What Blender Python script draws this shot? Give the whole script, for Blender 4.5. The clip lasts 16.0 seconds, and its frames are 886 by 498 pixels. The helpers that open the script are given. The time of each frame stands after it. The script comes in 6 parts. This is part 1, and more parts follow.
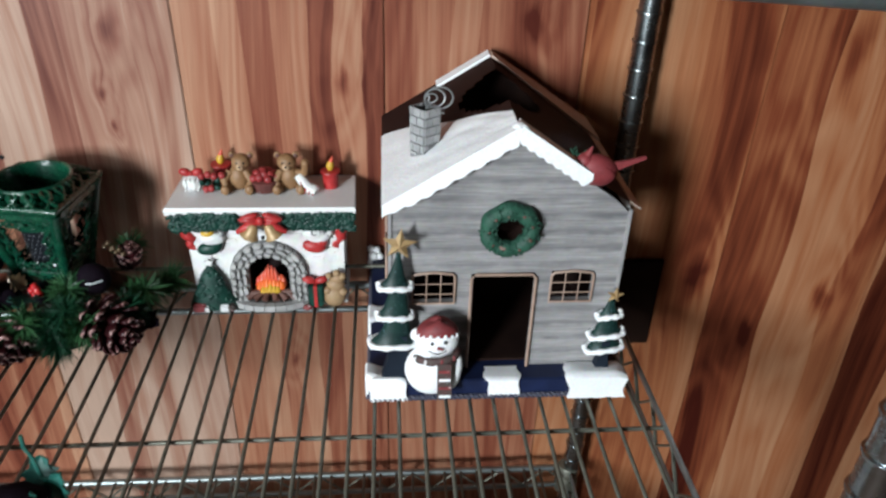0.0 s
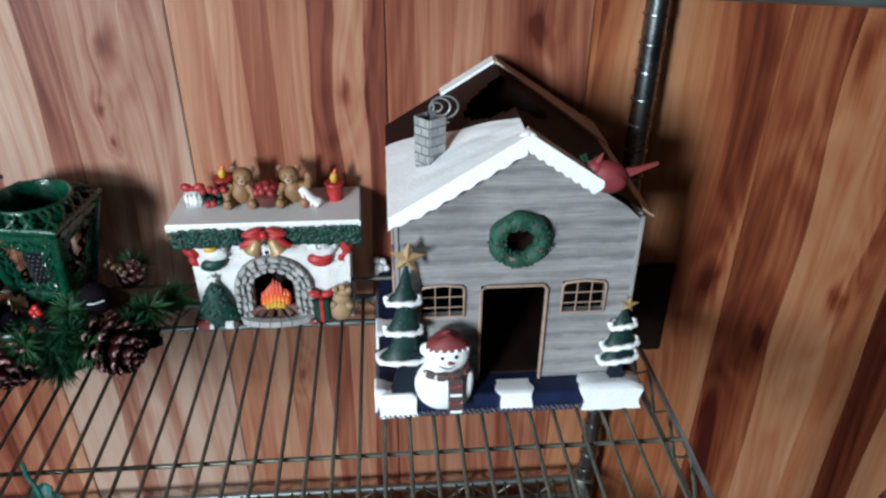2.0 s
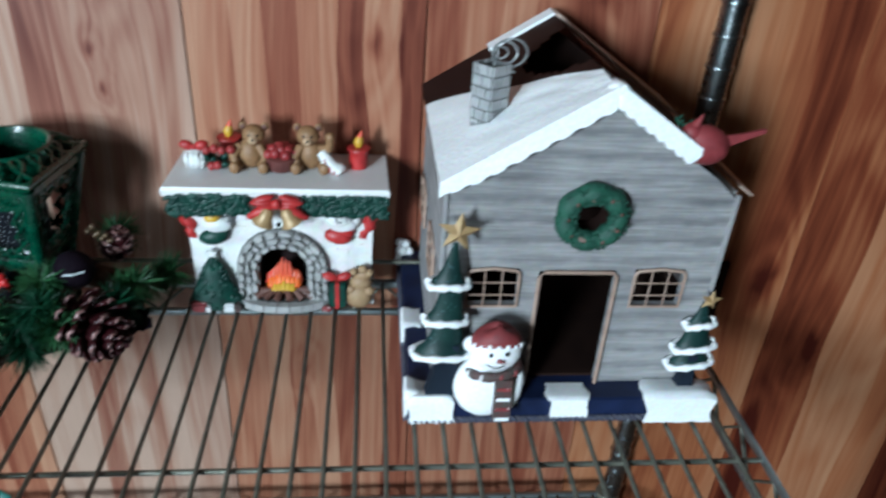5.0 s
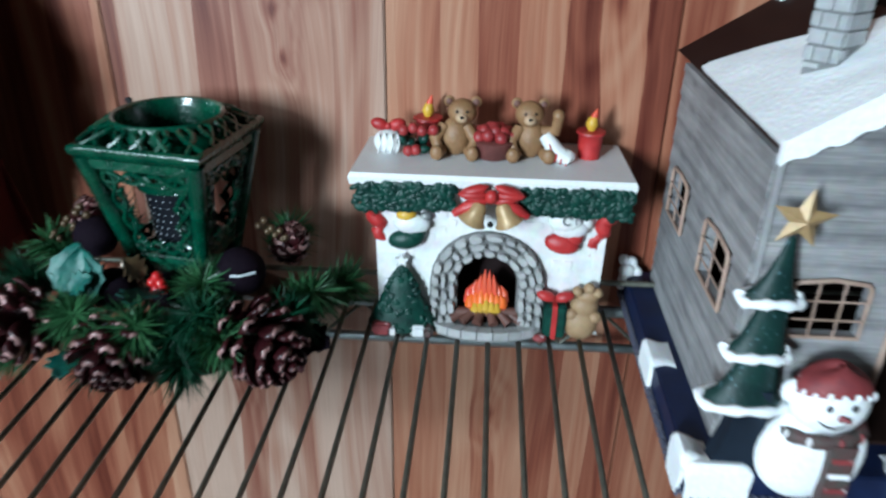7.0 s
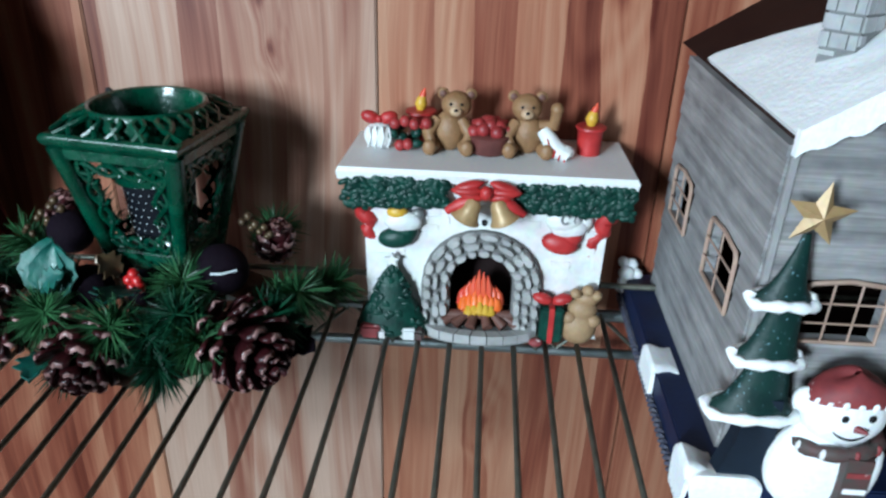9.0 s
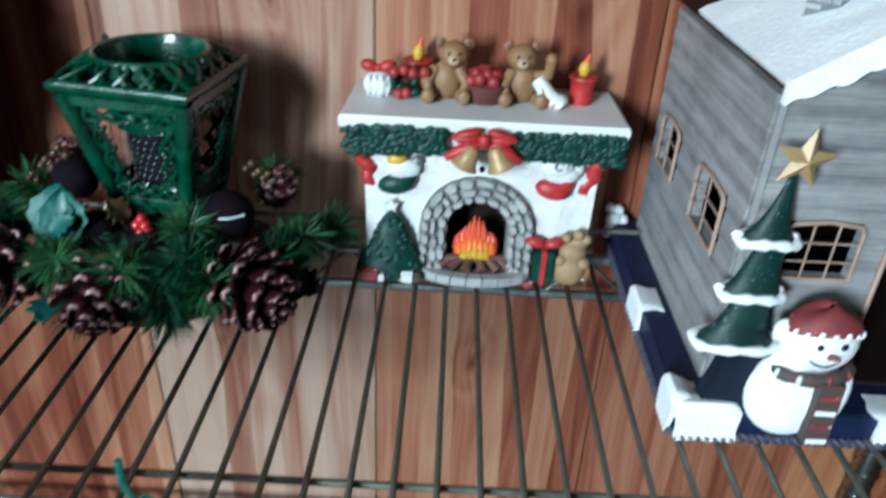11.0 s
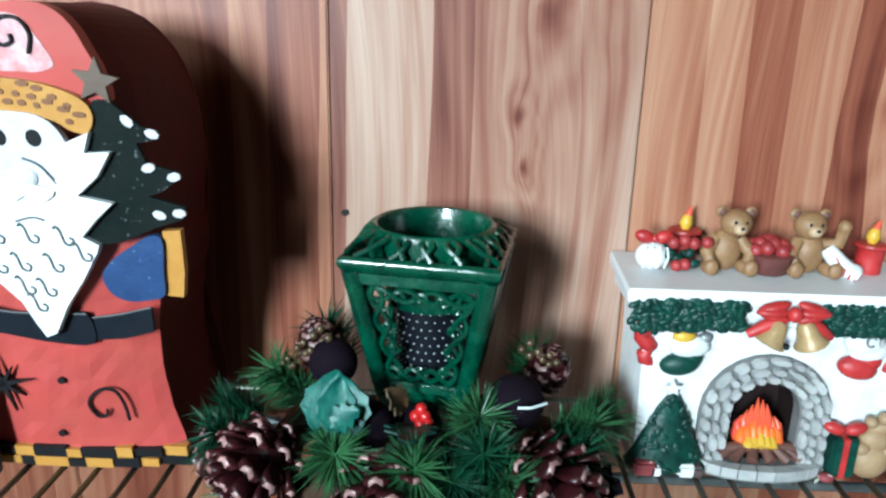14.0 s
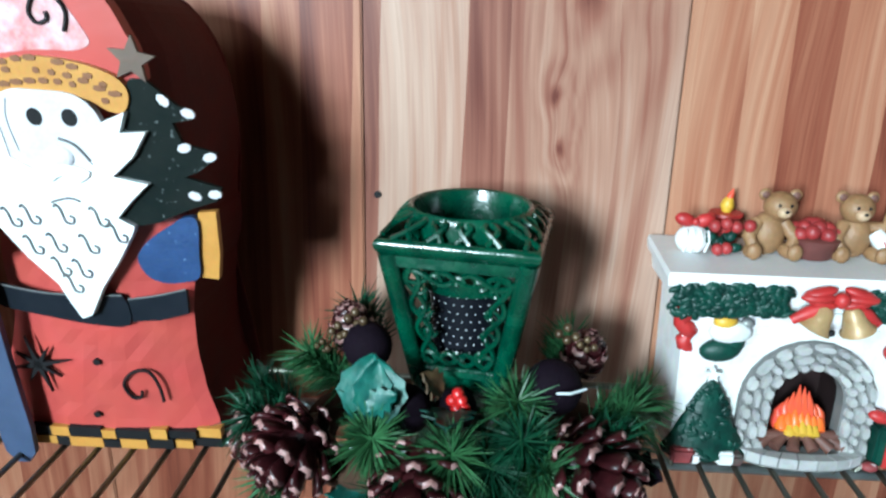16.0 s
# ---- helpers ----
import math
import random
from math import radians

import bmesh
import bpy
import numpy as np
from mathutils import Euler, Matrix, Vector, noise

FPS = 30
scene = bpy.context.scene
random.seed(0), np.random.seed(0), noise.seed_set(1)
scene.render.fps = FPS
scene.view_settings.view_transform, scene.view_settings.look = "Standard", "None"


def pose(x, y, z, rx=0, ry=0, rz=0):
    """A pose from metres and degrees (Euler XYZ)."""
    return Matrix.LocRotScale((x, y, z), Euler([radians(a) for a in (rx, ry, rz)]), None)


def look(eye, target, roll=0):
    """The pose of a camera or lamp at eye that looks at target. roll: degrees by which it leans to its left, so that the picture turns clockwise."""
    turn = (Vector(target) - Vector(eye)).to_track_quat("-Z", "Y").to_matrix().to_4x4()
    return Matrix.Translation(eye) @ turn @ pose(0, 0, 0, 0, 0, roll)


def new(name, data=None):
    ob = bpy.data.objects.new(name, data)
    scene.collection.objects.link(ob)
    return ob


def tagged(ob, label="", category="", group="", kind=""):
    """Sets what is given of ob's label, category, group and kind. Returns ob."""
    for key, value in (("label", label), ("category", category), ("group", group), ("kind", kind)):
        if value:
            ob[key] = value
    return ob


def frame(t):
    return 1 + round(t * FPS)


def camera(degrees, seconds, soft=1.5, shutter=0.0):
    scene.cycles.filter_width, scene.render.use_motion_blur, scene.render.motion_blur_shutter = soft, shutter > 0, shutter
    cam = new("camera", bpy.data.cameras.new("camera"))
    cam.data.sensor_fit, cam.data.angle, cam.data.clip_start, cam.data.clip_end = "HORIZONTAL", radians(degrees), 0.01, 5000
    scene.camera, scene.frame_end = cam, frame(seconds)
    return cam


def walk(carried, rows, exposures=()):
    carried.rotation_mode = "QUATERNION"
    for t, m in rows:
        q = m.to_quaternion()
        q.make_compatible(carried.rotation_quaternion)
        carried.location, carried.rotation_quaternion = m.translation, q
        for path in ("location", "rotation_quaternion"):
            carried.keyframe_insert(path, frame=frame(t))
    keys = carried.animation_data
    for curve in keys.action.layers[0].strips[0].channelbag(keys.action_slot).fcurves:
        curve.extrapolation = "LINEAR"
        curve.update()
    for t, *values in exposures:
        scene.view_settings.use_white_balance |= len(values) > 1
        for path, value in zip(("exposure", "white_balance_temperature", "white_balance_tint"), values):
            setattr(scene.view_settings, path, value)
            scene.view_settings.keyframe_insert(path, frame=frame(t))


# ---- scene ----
# A shelf of winter ornaments. Lengths of things are in decimetres and are turned into metres by part().
SOFT, SHUTTER = 2.5, 0.8
# The camera, and its way along the shelf: seconds, eye, a point ahead, lean.
cam = camera(62.05, 16.0, soft=SOFT, shutter=SHUTTER)
PATH = [
    (0, (0.2947, -0.5415, 0.5502), (0.3699, 0.3082, 0.0282), 2.01),
    (0.5, (0.2858, -0.5250, 0.5490), (0.3819, 0.3251, 0.0312), 1.73),
    (1, (0.2847, -0.5170, 0.5495), (0.3887, 0.3317, 0.0311), 1.88),
    (1.5, (0.2851, -0.5226, 0.5477), (0.3640, 0.3298, 0.0309), 0.80),
    (2, (0.2919, -0.5228, 0.5476), (0.3621, 0.3304, 0.0307), 0.52),
    (2.5, (0.2911, -0.5051, 0.5464), (0.3802, 0.3413, 0.0213), -0.61),
    (3, (0.3044, -0.4354, 0.4698), (0.4144, 0.4265, -0.0251), 1.17),
    (3.2, (0.3054, -0.4289, 0.4683), (0.4486, 0.4350, -0.0146), 2.59),
    (5.3, (0.2167, -0.4303, 0.4672), (0.3021, 0.4114, -0.0659), 4.04),
    (5.5, (0.2020, -0.4258, 0.4730), (0.2741, 0.4068, -0.0761), 3.81),
    (6, (0.1766, -0.4236, 0.4686), (0.2228, 0.4071, -0.0863), 3.48),
    (6.5, (0.1491, -0.3927, 0.4220), (0.1596, 0.4674, -0.0881), 2.45),
    (7, (0.1433, -0.3005, 0.3465), (0.0918, 0.5876, -0.1104), 1.04),
    (7.5, (0.1380, -0.2728, 0.3310), (0.0925, 0.6270, -0.1029), 1.45),
    (8, (0.1501, -0.2790, 0.3267), (0.0862, 0.6097, -0.1274), 1.91),
    (8.2, (0.1533, -0.2789, 0.3177), (0.0817, 0.6203, -0.1139), 1.42),
    (10.3, (0.1284, -0.2912, 0.3545), (0.1287, 0.5838, -0.1298), 2.59),
    (10.5, (0.1309, -0.2994, 0.3444), (0.1286, 0.5770, -0.1373), 2.39),
    (11, (0.1245, -0.3033, 0.3346), (0.1218, 0.5603, -0.1695), 2.88),
    (11.5, (0.0169, -0.3320, 0.3826), (-0.0251, 0.5003, -0.1702), 3.04),
    (12, (-0.0590, -0.3616, 0.4071), (-0.1501, 0.4815, -0.1229), -0.29),
    (12.5, (-0.0820, -0.3163, 0.3596), (-0.1771, 0.5445, -0.1405), 1.07),
    (13, (-0.0904, -0.2905, 0.3519), (-0.1754, 0.5864, -0.1212), 0.25),
    (13.5, (-0.0861, -0.2677, 0.3336), (-0.1360, 0.6542, -0.0506), 1.26),
    (14, (-0.0744, -0.2572, 0.3121), (-0.0995, 0.6979, 0.0169), 1.51),
    (14.5, (-0.0868, -0.2517, 0.3084), (-0.1165, 0.7052, 0.0195), 1.64),
    (15, (-0.0789, -0.2512, 0.3108), (-0.1309, 0.7025, 0.0148), 1.19),
    (15.5, (-0.0823, -0.2521, 0.3089), (-0.1351, 0.6999, 0.0074), 0.97),
    (16, (-0.0868, -0.2499, 0.3087), (-0.1356, 0.6973, -0.0084), 1.29),
]
EXPOSURES = [(0, -0.15, 6250, 8), (0.5, -0.16, 6200, 8), (1.5, -0.20, 5950, 6), (2.5, -0.18, 5750, 3), (3.0, -0.26, 5500, -2), (5.5, -0.20, 5450, 0), (8.2, -0.13, 5450, 0), (11.0, -0.08, 5400, -3), (11.5, 0.06, 5350, -6), (12.0, 0.24, 5300, -7), (13.0, 0.20, 5300, -6), (14.0, 0.34, 5500, -4), (16.0, 0.36, 5500, -4)]
walk(cam, [(t, look(eye, ahead, lean)) for t, eye, ahead, lean in PATH], EXPOSURES)

# ---------------------------------------------------------------- light
world = bpy.data.worlds.new("sky")
scene.world = world
world.use_nodes = True
sky = world.node_tree.nodes.new("ShaderNodeTexSky")
sky.sky_type, sky.sun_disc = "NISHITA", False
sky.sun_elevation, sky.sun_rotation = radians(35), radians(200)
world.node_tree.nodes["Background"].inputs["Strength"].default_value = 0.05
world.node_tree.links.new(sky.outputs[0], world.node_tree.nodes["Background"].inputs["Color"])

WINDOW = (-15.0, -9.6, 3.4, 12.6)      # x0, x1, z0, z1 of the opening in the south wall
lamp = bpy.data.lights.new("window_daylight", "AREA")
lamp.shape, lamp.size, lamp.size_y, lamp.energy = "RECTANGLE", 0.38, 0.80, 156.0
lamp.color = (0.93, 0.98, 1.0)
window_light = new("window_daylight", lamp)
window_light.matrix_world = look((-1.27, -2.52, 0.80), (0.05, 0.2, 0.15))
SIDE_OPENING = (-18.4, -9.6, 9.2, 14.8)   # y0, y1, z0, z1 of an added, unseen opening in the west wall
# Unseen fill lamp added from the left to brighten side faces and roof snow.
lamp = bpy.data.lights.new("side_fill", "AREA")
lamp.shape, lamp.size, lamp.size_y, lamp.energy = "RECTANGLE", 0.8, 0.50, 26.0
lamp.color = (0.93, 0.98, 1.0)
side_light = new("side_fill", lamp)
side_light.matrix_world = look((-1.68, -1.40, 1.20), (0.1, 0.2, 0.15))

# ---------------------------------------------------------------- materials
MATS = {}


def node(tree, kind, **values):
    n = tree.nodes.new(kind)
    for key, value in values.items():
        n.inputs[key.replace("_", " ")].default_value = value
    return n


def blank(name):
    m = bpy.data.materials.new(name)
    m.use_nodes = True
    t = m.node_tree
    return m, t, t.nodes["Principled BSDF"], node(t, "ShaderNodeTexCoord")


def paint(name, a, b=None, size=40.0, rough=0.55, metal=0.0, bump=0.15, fine=400.0, patch=0.5, coat=0.0, speck=None, rand=0.0, spec=0.5):
    """A surface of two related colours in soft patches, with fine grain in tone, gloss and relief."""
    m, t, p, co = blank(name)
    b = b or tuple(c * 0.75 for c in a)
    big = node(t, "ShaderNodeTexNoise", Scale=size, Detail=4.0, Roughness=0.6)
    small = node(t, "ShaderNodeTexNoise", Scale=fine, Detail=3.0)
    ramp = node(t, "ShaderNodeValToRGB")
    ramp.color_ramp.elements[0].position, ramp.color_ramp.elements[1].position = 0.5 - patch / 2.5, 0.5 + patch / 2.5
    ramp.color_ramp.elements[0].color, ramp.color_ramp.elements[1].color = (*b, 1), (*a, 1)
    mix = t.nodes.new("ShaderNodeMix")
    mix.data_type, mix.blend_type = "RGBA", "MULTIPLY"
    mix.inputs[0].default_value = 0.25
    t.links.new(co.outputs["Object"], big.inputs["Vector"])
    t.links.new(co.outputs["Object"], small.inputs["Vector"])
    t.links.new(big.outputs["Fac"], ramp.inputs["Fac"])
    t.links.new(ramp.outputs["Color"], mix.inputs[6])
    t.links.new(small.outputs["Color"], mix.inputs[7])
    out = mix.outputs[2]
    if rand:
        info = node(t, "ShaderNodeObjectInfo")
        hsv = node(t, "ShaderNodeHueSaturation")
        span = node(t, "ShaderNodeMapRange", To_Min=1 - rand, To_Max=1 + rand)
        t.links.new(info.outputs["Random"], span.inputs["Value"])
        t.links.new(span.outputs[0], hsv.inputs["Value"])
        t.links.new(out, hsv.inputs["Color"])
        out = hsv.outputs[0]
    if speck:
        dots = node(t, "ShaderNodeTexNoise", Scale=speck[1], Detail=1.0)
        cut = node(t, "ShaderNodeMapRange", From_Min=speck[2], From_Max=speck[2] + 0.06)
        over = t.nodes.new("ShaderNodeMix")
        over.data_type = "RGBA"
        over.inputs[7].default_value = (*speck[0], 1)
        t.links.new(co.outputs["Object"], dots.inputs["Vector"])
        t.links.new(dots.outputs["Fac"], cut.inputs["Value"])
        t.links.new(cut.outputs[0], over.inputs[0])
        t.links.new(out, over.inputs[6])
        out = over.outputs[2]
    t.links.new(out, p.inputs["Base Color"])
    gloss = node(t, "ShaderNodeMapRange", To_Min=max(rough - 0.12, 0.02), To_Max=min(rough + 0.12, 1))
    t.links.new(big.outputs["Fac"], gloss.inputs["Value"])
    t.links.new(gloss.outputs[0], p.inputs["Roughness"])
    relief = node(t, "ShaderNodeBump", Strength=bump, Distance=0.001)
    t.links.new(small.outputs["Fac"], relief.inputs["Height"])
    t.links.new(relief.outputs[0], p.inputs["Normal"])
    p.inputs["Metallic"].default_value = metal
    p.inputs["Coat Weight"].default_value = coat
    p.inputs["Specular IOR Level"].default_value = spec
    MATS[name] = m
    return m


def planks(name, stops, knots, gain=1.0, wide=26, fine=0.75, laths=30.0):
    """Laminate boards with upright grain: broad strips, fine streaks, ring figure that bends round the knots."""
    m, t, p, co = blank(name)
    info = node(t, "ShaderNodeObjectInfo")
    geo = node(t, "ShaderNodeNewGeometry")

    def calc(op, *values):
        n = t.nodes.new("ShaderNodeMath")
        n.operation = op
        for i, v in enumerate(values):
            if isinstance(v, (int, float)):
                n.inputs[i].default_value = v
            else:
                t.links.new(v, n.inputs[i])
        return n.outputs[0]

    sep = t.nodes.new("ShaderNodeSeparateXYZ")
    t.links.new(geo.outputs["Position"], sep.inputs[0])
    x, z = sep.outputs["X"], sep.outputs["Z"]
    rise, core = 0.0, 0.0
    stir = node(t, "ShaderNodeTexNoise", Scale=14.0, Detail=2.0)
    t.links.new(geo.outputs["Position"], stir.inputs["Vector"])
    bent = calc("ADD", x, calc("MULTIPLY", calc("SUBTRACT", stir.outputs["Fac"], 0.5), 0.05))
    patch = node(t, "ShaderNodeTexNoise", Scale=5.0, Detail=2.0)
    t.links.new(geo.outputs["Position"], patch.inputs["Vector"])
    for kx, kz, size in knots:
        dx = calc("MULTIPLY", calc("SUBTRACT", bent, kx), 1 / size)
        dz = calc("MULTIPLY", calc("SUBTRACT", z, kz), 0.42 / size)
        d2 = calc("ADD", calc("MULTIPLY", dx, dx), calc("MULTIPLY", dz, dz))
        rise = calc("ADD", rise, calc("POWER", 2.718, calc("MULTIPLY", d2, -0.5)))
        core = calc("ADD", core, calc("POWER", 2.718, calc("MULTIPLY", d2, -7.0)))
    offset = calc("MULTIPLY", info.outputs["Random"], 23.0)

    def grain(kx, kz, detail, rough, bend=0.0):
        """Noise drawn out along the board."""
        bow = node(t, "ShaderNodeTexNoise", Scale=1.0, Detail=1.0)
        v0 = t.nodes.new("ShaderNodeCombineXYZ")
        t.links.new(calc("MULTIPLY_ADD", x, 5.0, offset), v0.inputs[0])
        t.links.new(calc("MULTIPLY", z, 2.2), v0.inputs[2])
        t.links.new(v0.outputs[0], bow.inputs["Vector"])
        xx = calc("ADD", x, calc("MULTIPLY", calc("SUBTRACT", bow.outputs["Fac"], 0.5), 0.055))
        xx = calc("ADD", xx, calc("MULTIPLY", rise, bend))
        v1 = t.nodes.new("ShaderNodeCombineXYZ")
        t.links.new(calc("MULTIPLY_ADD", xx, kx, offset), v1.inputs[0])
        t.links.new(calc("MULTIPLY", z, kz), v1.inputs[2])
        n = node(t, "ShaderNodeTexNoise", Scale=1.0, Detail=detail, Roughness=rough)
        t.links.new(v1.outputs[0], n.inputs["Vector"])
        return n.outputs["Fac"]

    lath = t.nodes.new("ShaderNodeTexVoronoi")
    lath.voronoi_dimensions = "1D"
    lath.inputs["Scale"].default_value = 1.0
    sway = node(t, "ShaderNodeTexNoise", Scale=1.0, Detail=1.0)
    v2 = t.nodes.new("ShaderNodeCombineXYZ")
    t.links.new(calc("MULTIPLY_ADD", x, 9.0, offset), v2.inputs[0])
    t.links.new(calc("MULTIPLY", z, 1.6), v2.inputs[2])
    t.links.new(v2.outputs[0], sway.inputs["Vector"])
    side = calc("ADD", x, calc("MULTIPLY", calc("SUBTRACT", sway.outputs["Fac"], 0.5), 0.05))
    side = calc("ADD", side, calc("MULTIPLY", rise, 0.012))
    t.links.new(calc("MULTIPLY_ADD", side, laths, offset), lath.inputs["W"])
    tone = t.nodes.new("ShaderNodeSeparateColor")
    t.links.new(lath.outputs["Color"], tone.inputs[0])
    strip = calc("MULTIPLY_ADD", tone.outputs[0], 0.36, calc("MULTIPLY", grain(wide, 0.5, 1.0, 0.5, 0.010), 0.64))
    streak = grain(120, 2.4, 4.0, 0.62, 0.012)
    pore = grain(620, 16, 2.0, 0.5)
    low = grain(13, 1.5, 1.0, 0.4)
    rings = calc("SINE", calc("MULTIPLY", calc("ADD", low, calc("MULTIPLY", rise, 0.17)), 62.0))
    f = calc("MULTIPLY_ADD", calc("SUBTRACT", strip, 0.5), 1.15 * gain, 0.5)
    f = calc("MULTIPLY_ADD", calc("SUBTRACT", streak, 0.5), fine, f)
    f = calc("MULTIPLY_ADD", rings, 0.042, f)
    f = calc("MULTIPLY_ADD", calc("SUBTRACT", low, 0.5), 0.5 * gain, f)
    f = calc("MULTIPLY_ADD", calc("SUBTRACT", patch.outputs["Fac"], 0.5), 0.7 * (gain - 0.9), f)
    f = calc("SUBTRACT", f, calc("MULTIPLY", core, 0.34))
    f = calc("SUBTRACT", f, calc("MULTIPLY", rise, 0.06))
    ramp = node(t, "ShaderNodeValToRGB")
    els = ramp.color_ramp.elements
    els[0].position, els[0].color = stops[0][0], (*stops[0][1], 1)
    els[1].position, els[1].color = stops[-1][0], (*stops[-1][1], 1)
    for pos, col in stops[1:-1]:
        e = els.new(pos)
        e.color = (*col, 1)
    t.links.new(f, ramp.inputs["Fac"])
    mul = t.nodes.new("ShaderNodeMix")
    mul.data_type, mul.blend_type = "RGBA", "MULTIPLY"
    mul.inputs[0].default_value = 0.30
    t.links.new(ramp.outputs[0], mul.inputs[6])
    t.links.new(pore, mul.inputs[7])
    t.links.new(mul.outputs[2], p.inputs["Base Color"])
    p.inputs["Roughness"].default_value = 0.42
    p.inputs["Specular IOR Level"].default_value = 0.2
    relief = node(t, "ShaderNodeBump", Strength=0.08, Distance=0.001)
    t.links.new(pore, relief.inputs["Height"])
    t.links.new(relief.outputs[0], p.inputs["Normal"])
    MATS[name] = m
    return m


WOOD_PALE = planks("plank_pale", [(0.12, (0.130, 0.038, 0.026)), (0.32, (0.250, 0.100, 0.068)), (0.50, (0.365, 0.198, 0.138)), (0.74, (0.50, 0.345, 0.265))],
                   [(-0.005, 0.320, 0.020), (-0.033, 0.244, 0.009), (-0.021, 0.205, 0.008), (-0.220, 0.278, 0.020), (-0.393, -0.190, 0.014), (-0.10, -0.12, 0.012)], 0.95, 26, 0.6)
WOOD_RUSSET = planks("plank_russet", [(0.14, (0.090, 0.018, 0.011)), (0.36, (0.230, 0.070, 0.040)), (0.53, (0.355, 0.146, 0.084)), (0.80, (0.49, 0.270, 0.168))],
                     [(0.16, -0.16, 0.014), (0.47, 0.33, 0.02), (0.245, 0.26, 0.022), (-0.41, -0.19, 0.016)], 0.85, 20, 0.55)
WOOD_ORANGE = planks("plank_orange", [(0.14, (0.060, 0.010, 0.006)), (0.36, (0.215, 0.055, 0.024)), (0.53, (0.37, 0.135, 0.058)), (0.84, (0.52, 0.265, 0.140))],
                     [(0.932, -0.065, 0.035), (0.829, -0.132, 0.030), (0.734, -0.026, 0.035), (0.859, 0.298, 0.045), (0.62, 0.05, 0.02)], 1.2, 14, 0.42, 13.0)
PLASTER = paint("room_plaster", (0.030, 0.017, 0.012), (0.022, 0.013, 0.009), 3.0, 0.9, spec=0.05)
FLOORING = paint("floor_boards", (0.12, 0.07, 0.045), (0.08, 0.045, 0.03), 6.0, 0.6, spec=0.1)
WIRE = paint("galvanised_wire", (0.2125, 0.2125, 0.17), (0.1105, 0.1148, 0.0935), 60, 0.4, 0.55, 0.2)
CHROME = paint("worn_chrome", (0.44, 0.48, 0.49), (0.27, 0.30, 0.31), 30, 0.27, 1.0, 0.1)
RAIL = paint("dull_chrome_rail", (0.36, 0.40, 0.40), (0.20, 0.23, 0.23), 30, 0.42, 0.9, 0.1)
BOARD_DARK = paint("dark_hardboard", (0.021, 0.0096, 0.006), (0.012, 0.0054, 0.0036), 20, 0.7, spec=0.12)
LINER = paint("white_liner", (0.75, 0.75, 0.76), (0.65, 0.65, 0.66), 12, 0.7)
GREY_WASH = paint("grey_washed_tin", (0.3772, 0.3649, 0.3567), (0.2296, 0.2255, 0.2296), 38, 0.6, 0, 0.25, 260, 0.75, rand=0.10)


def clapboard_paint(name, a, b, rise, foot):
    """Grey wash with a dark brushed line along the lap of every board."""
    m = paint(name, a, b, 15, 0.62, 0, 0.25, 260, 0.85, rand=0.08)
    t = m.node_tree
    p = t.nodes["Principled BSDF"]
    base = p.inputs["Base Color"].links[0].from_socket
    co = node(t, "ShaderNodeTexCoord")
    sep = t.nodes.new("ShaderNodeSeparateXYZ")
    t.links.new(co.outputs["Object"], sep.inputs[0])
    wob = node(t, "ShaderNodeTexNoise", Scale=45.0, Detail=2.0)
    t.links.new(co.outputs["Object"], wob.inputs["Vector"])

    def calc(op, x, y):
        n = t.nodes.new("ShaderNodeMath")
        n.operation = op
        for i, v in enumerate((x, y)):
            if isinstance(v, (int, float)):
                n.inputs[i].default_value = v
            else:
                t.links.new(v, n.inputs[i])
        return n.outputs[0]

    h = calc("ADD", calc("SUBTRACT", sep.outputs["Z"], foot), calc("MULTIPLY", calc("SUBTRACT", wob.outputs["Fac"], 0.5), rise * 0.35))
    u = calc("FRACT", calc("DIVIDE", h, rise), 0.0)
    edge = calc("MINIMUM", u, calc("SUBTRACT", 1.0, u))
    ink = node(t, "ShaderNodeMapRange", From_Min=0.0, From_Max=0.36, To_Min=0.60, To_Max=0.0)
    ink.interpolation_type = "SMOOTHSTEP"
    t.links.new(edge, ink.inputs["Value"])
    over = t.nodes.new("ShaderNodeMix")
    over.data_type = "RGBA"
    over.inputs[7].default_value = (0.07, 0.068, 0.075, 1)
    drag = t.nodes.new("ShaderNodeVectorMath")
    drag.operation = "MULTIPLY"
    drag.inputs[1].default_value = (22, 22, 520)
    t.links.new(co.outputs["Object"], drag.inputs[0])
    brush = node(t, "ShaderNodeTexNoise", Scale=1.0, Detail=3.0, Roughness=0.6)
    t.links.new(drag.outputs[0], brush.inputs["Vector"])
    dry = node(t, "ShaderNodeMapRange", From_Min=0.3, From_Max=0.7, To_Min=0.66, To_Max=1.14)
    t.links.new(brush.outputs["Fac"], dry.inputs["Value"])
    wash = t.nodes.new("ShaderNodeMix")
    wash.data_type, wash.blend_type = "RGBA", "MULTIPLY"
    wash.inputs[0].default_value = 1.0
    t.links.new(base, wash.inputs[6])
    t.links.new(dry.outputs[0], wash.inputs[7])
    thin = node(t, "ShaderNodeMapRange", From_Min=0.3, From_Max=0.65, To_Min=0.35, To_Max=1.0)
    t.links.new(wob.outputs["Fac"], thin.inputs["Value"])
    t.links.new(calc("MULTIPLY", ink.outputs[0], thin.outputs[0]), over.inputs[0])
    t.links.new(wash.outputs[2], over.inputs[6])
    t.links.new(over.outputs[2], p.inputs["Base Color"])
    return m


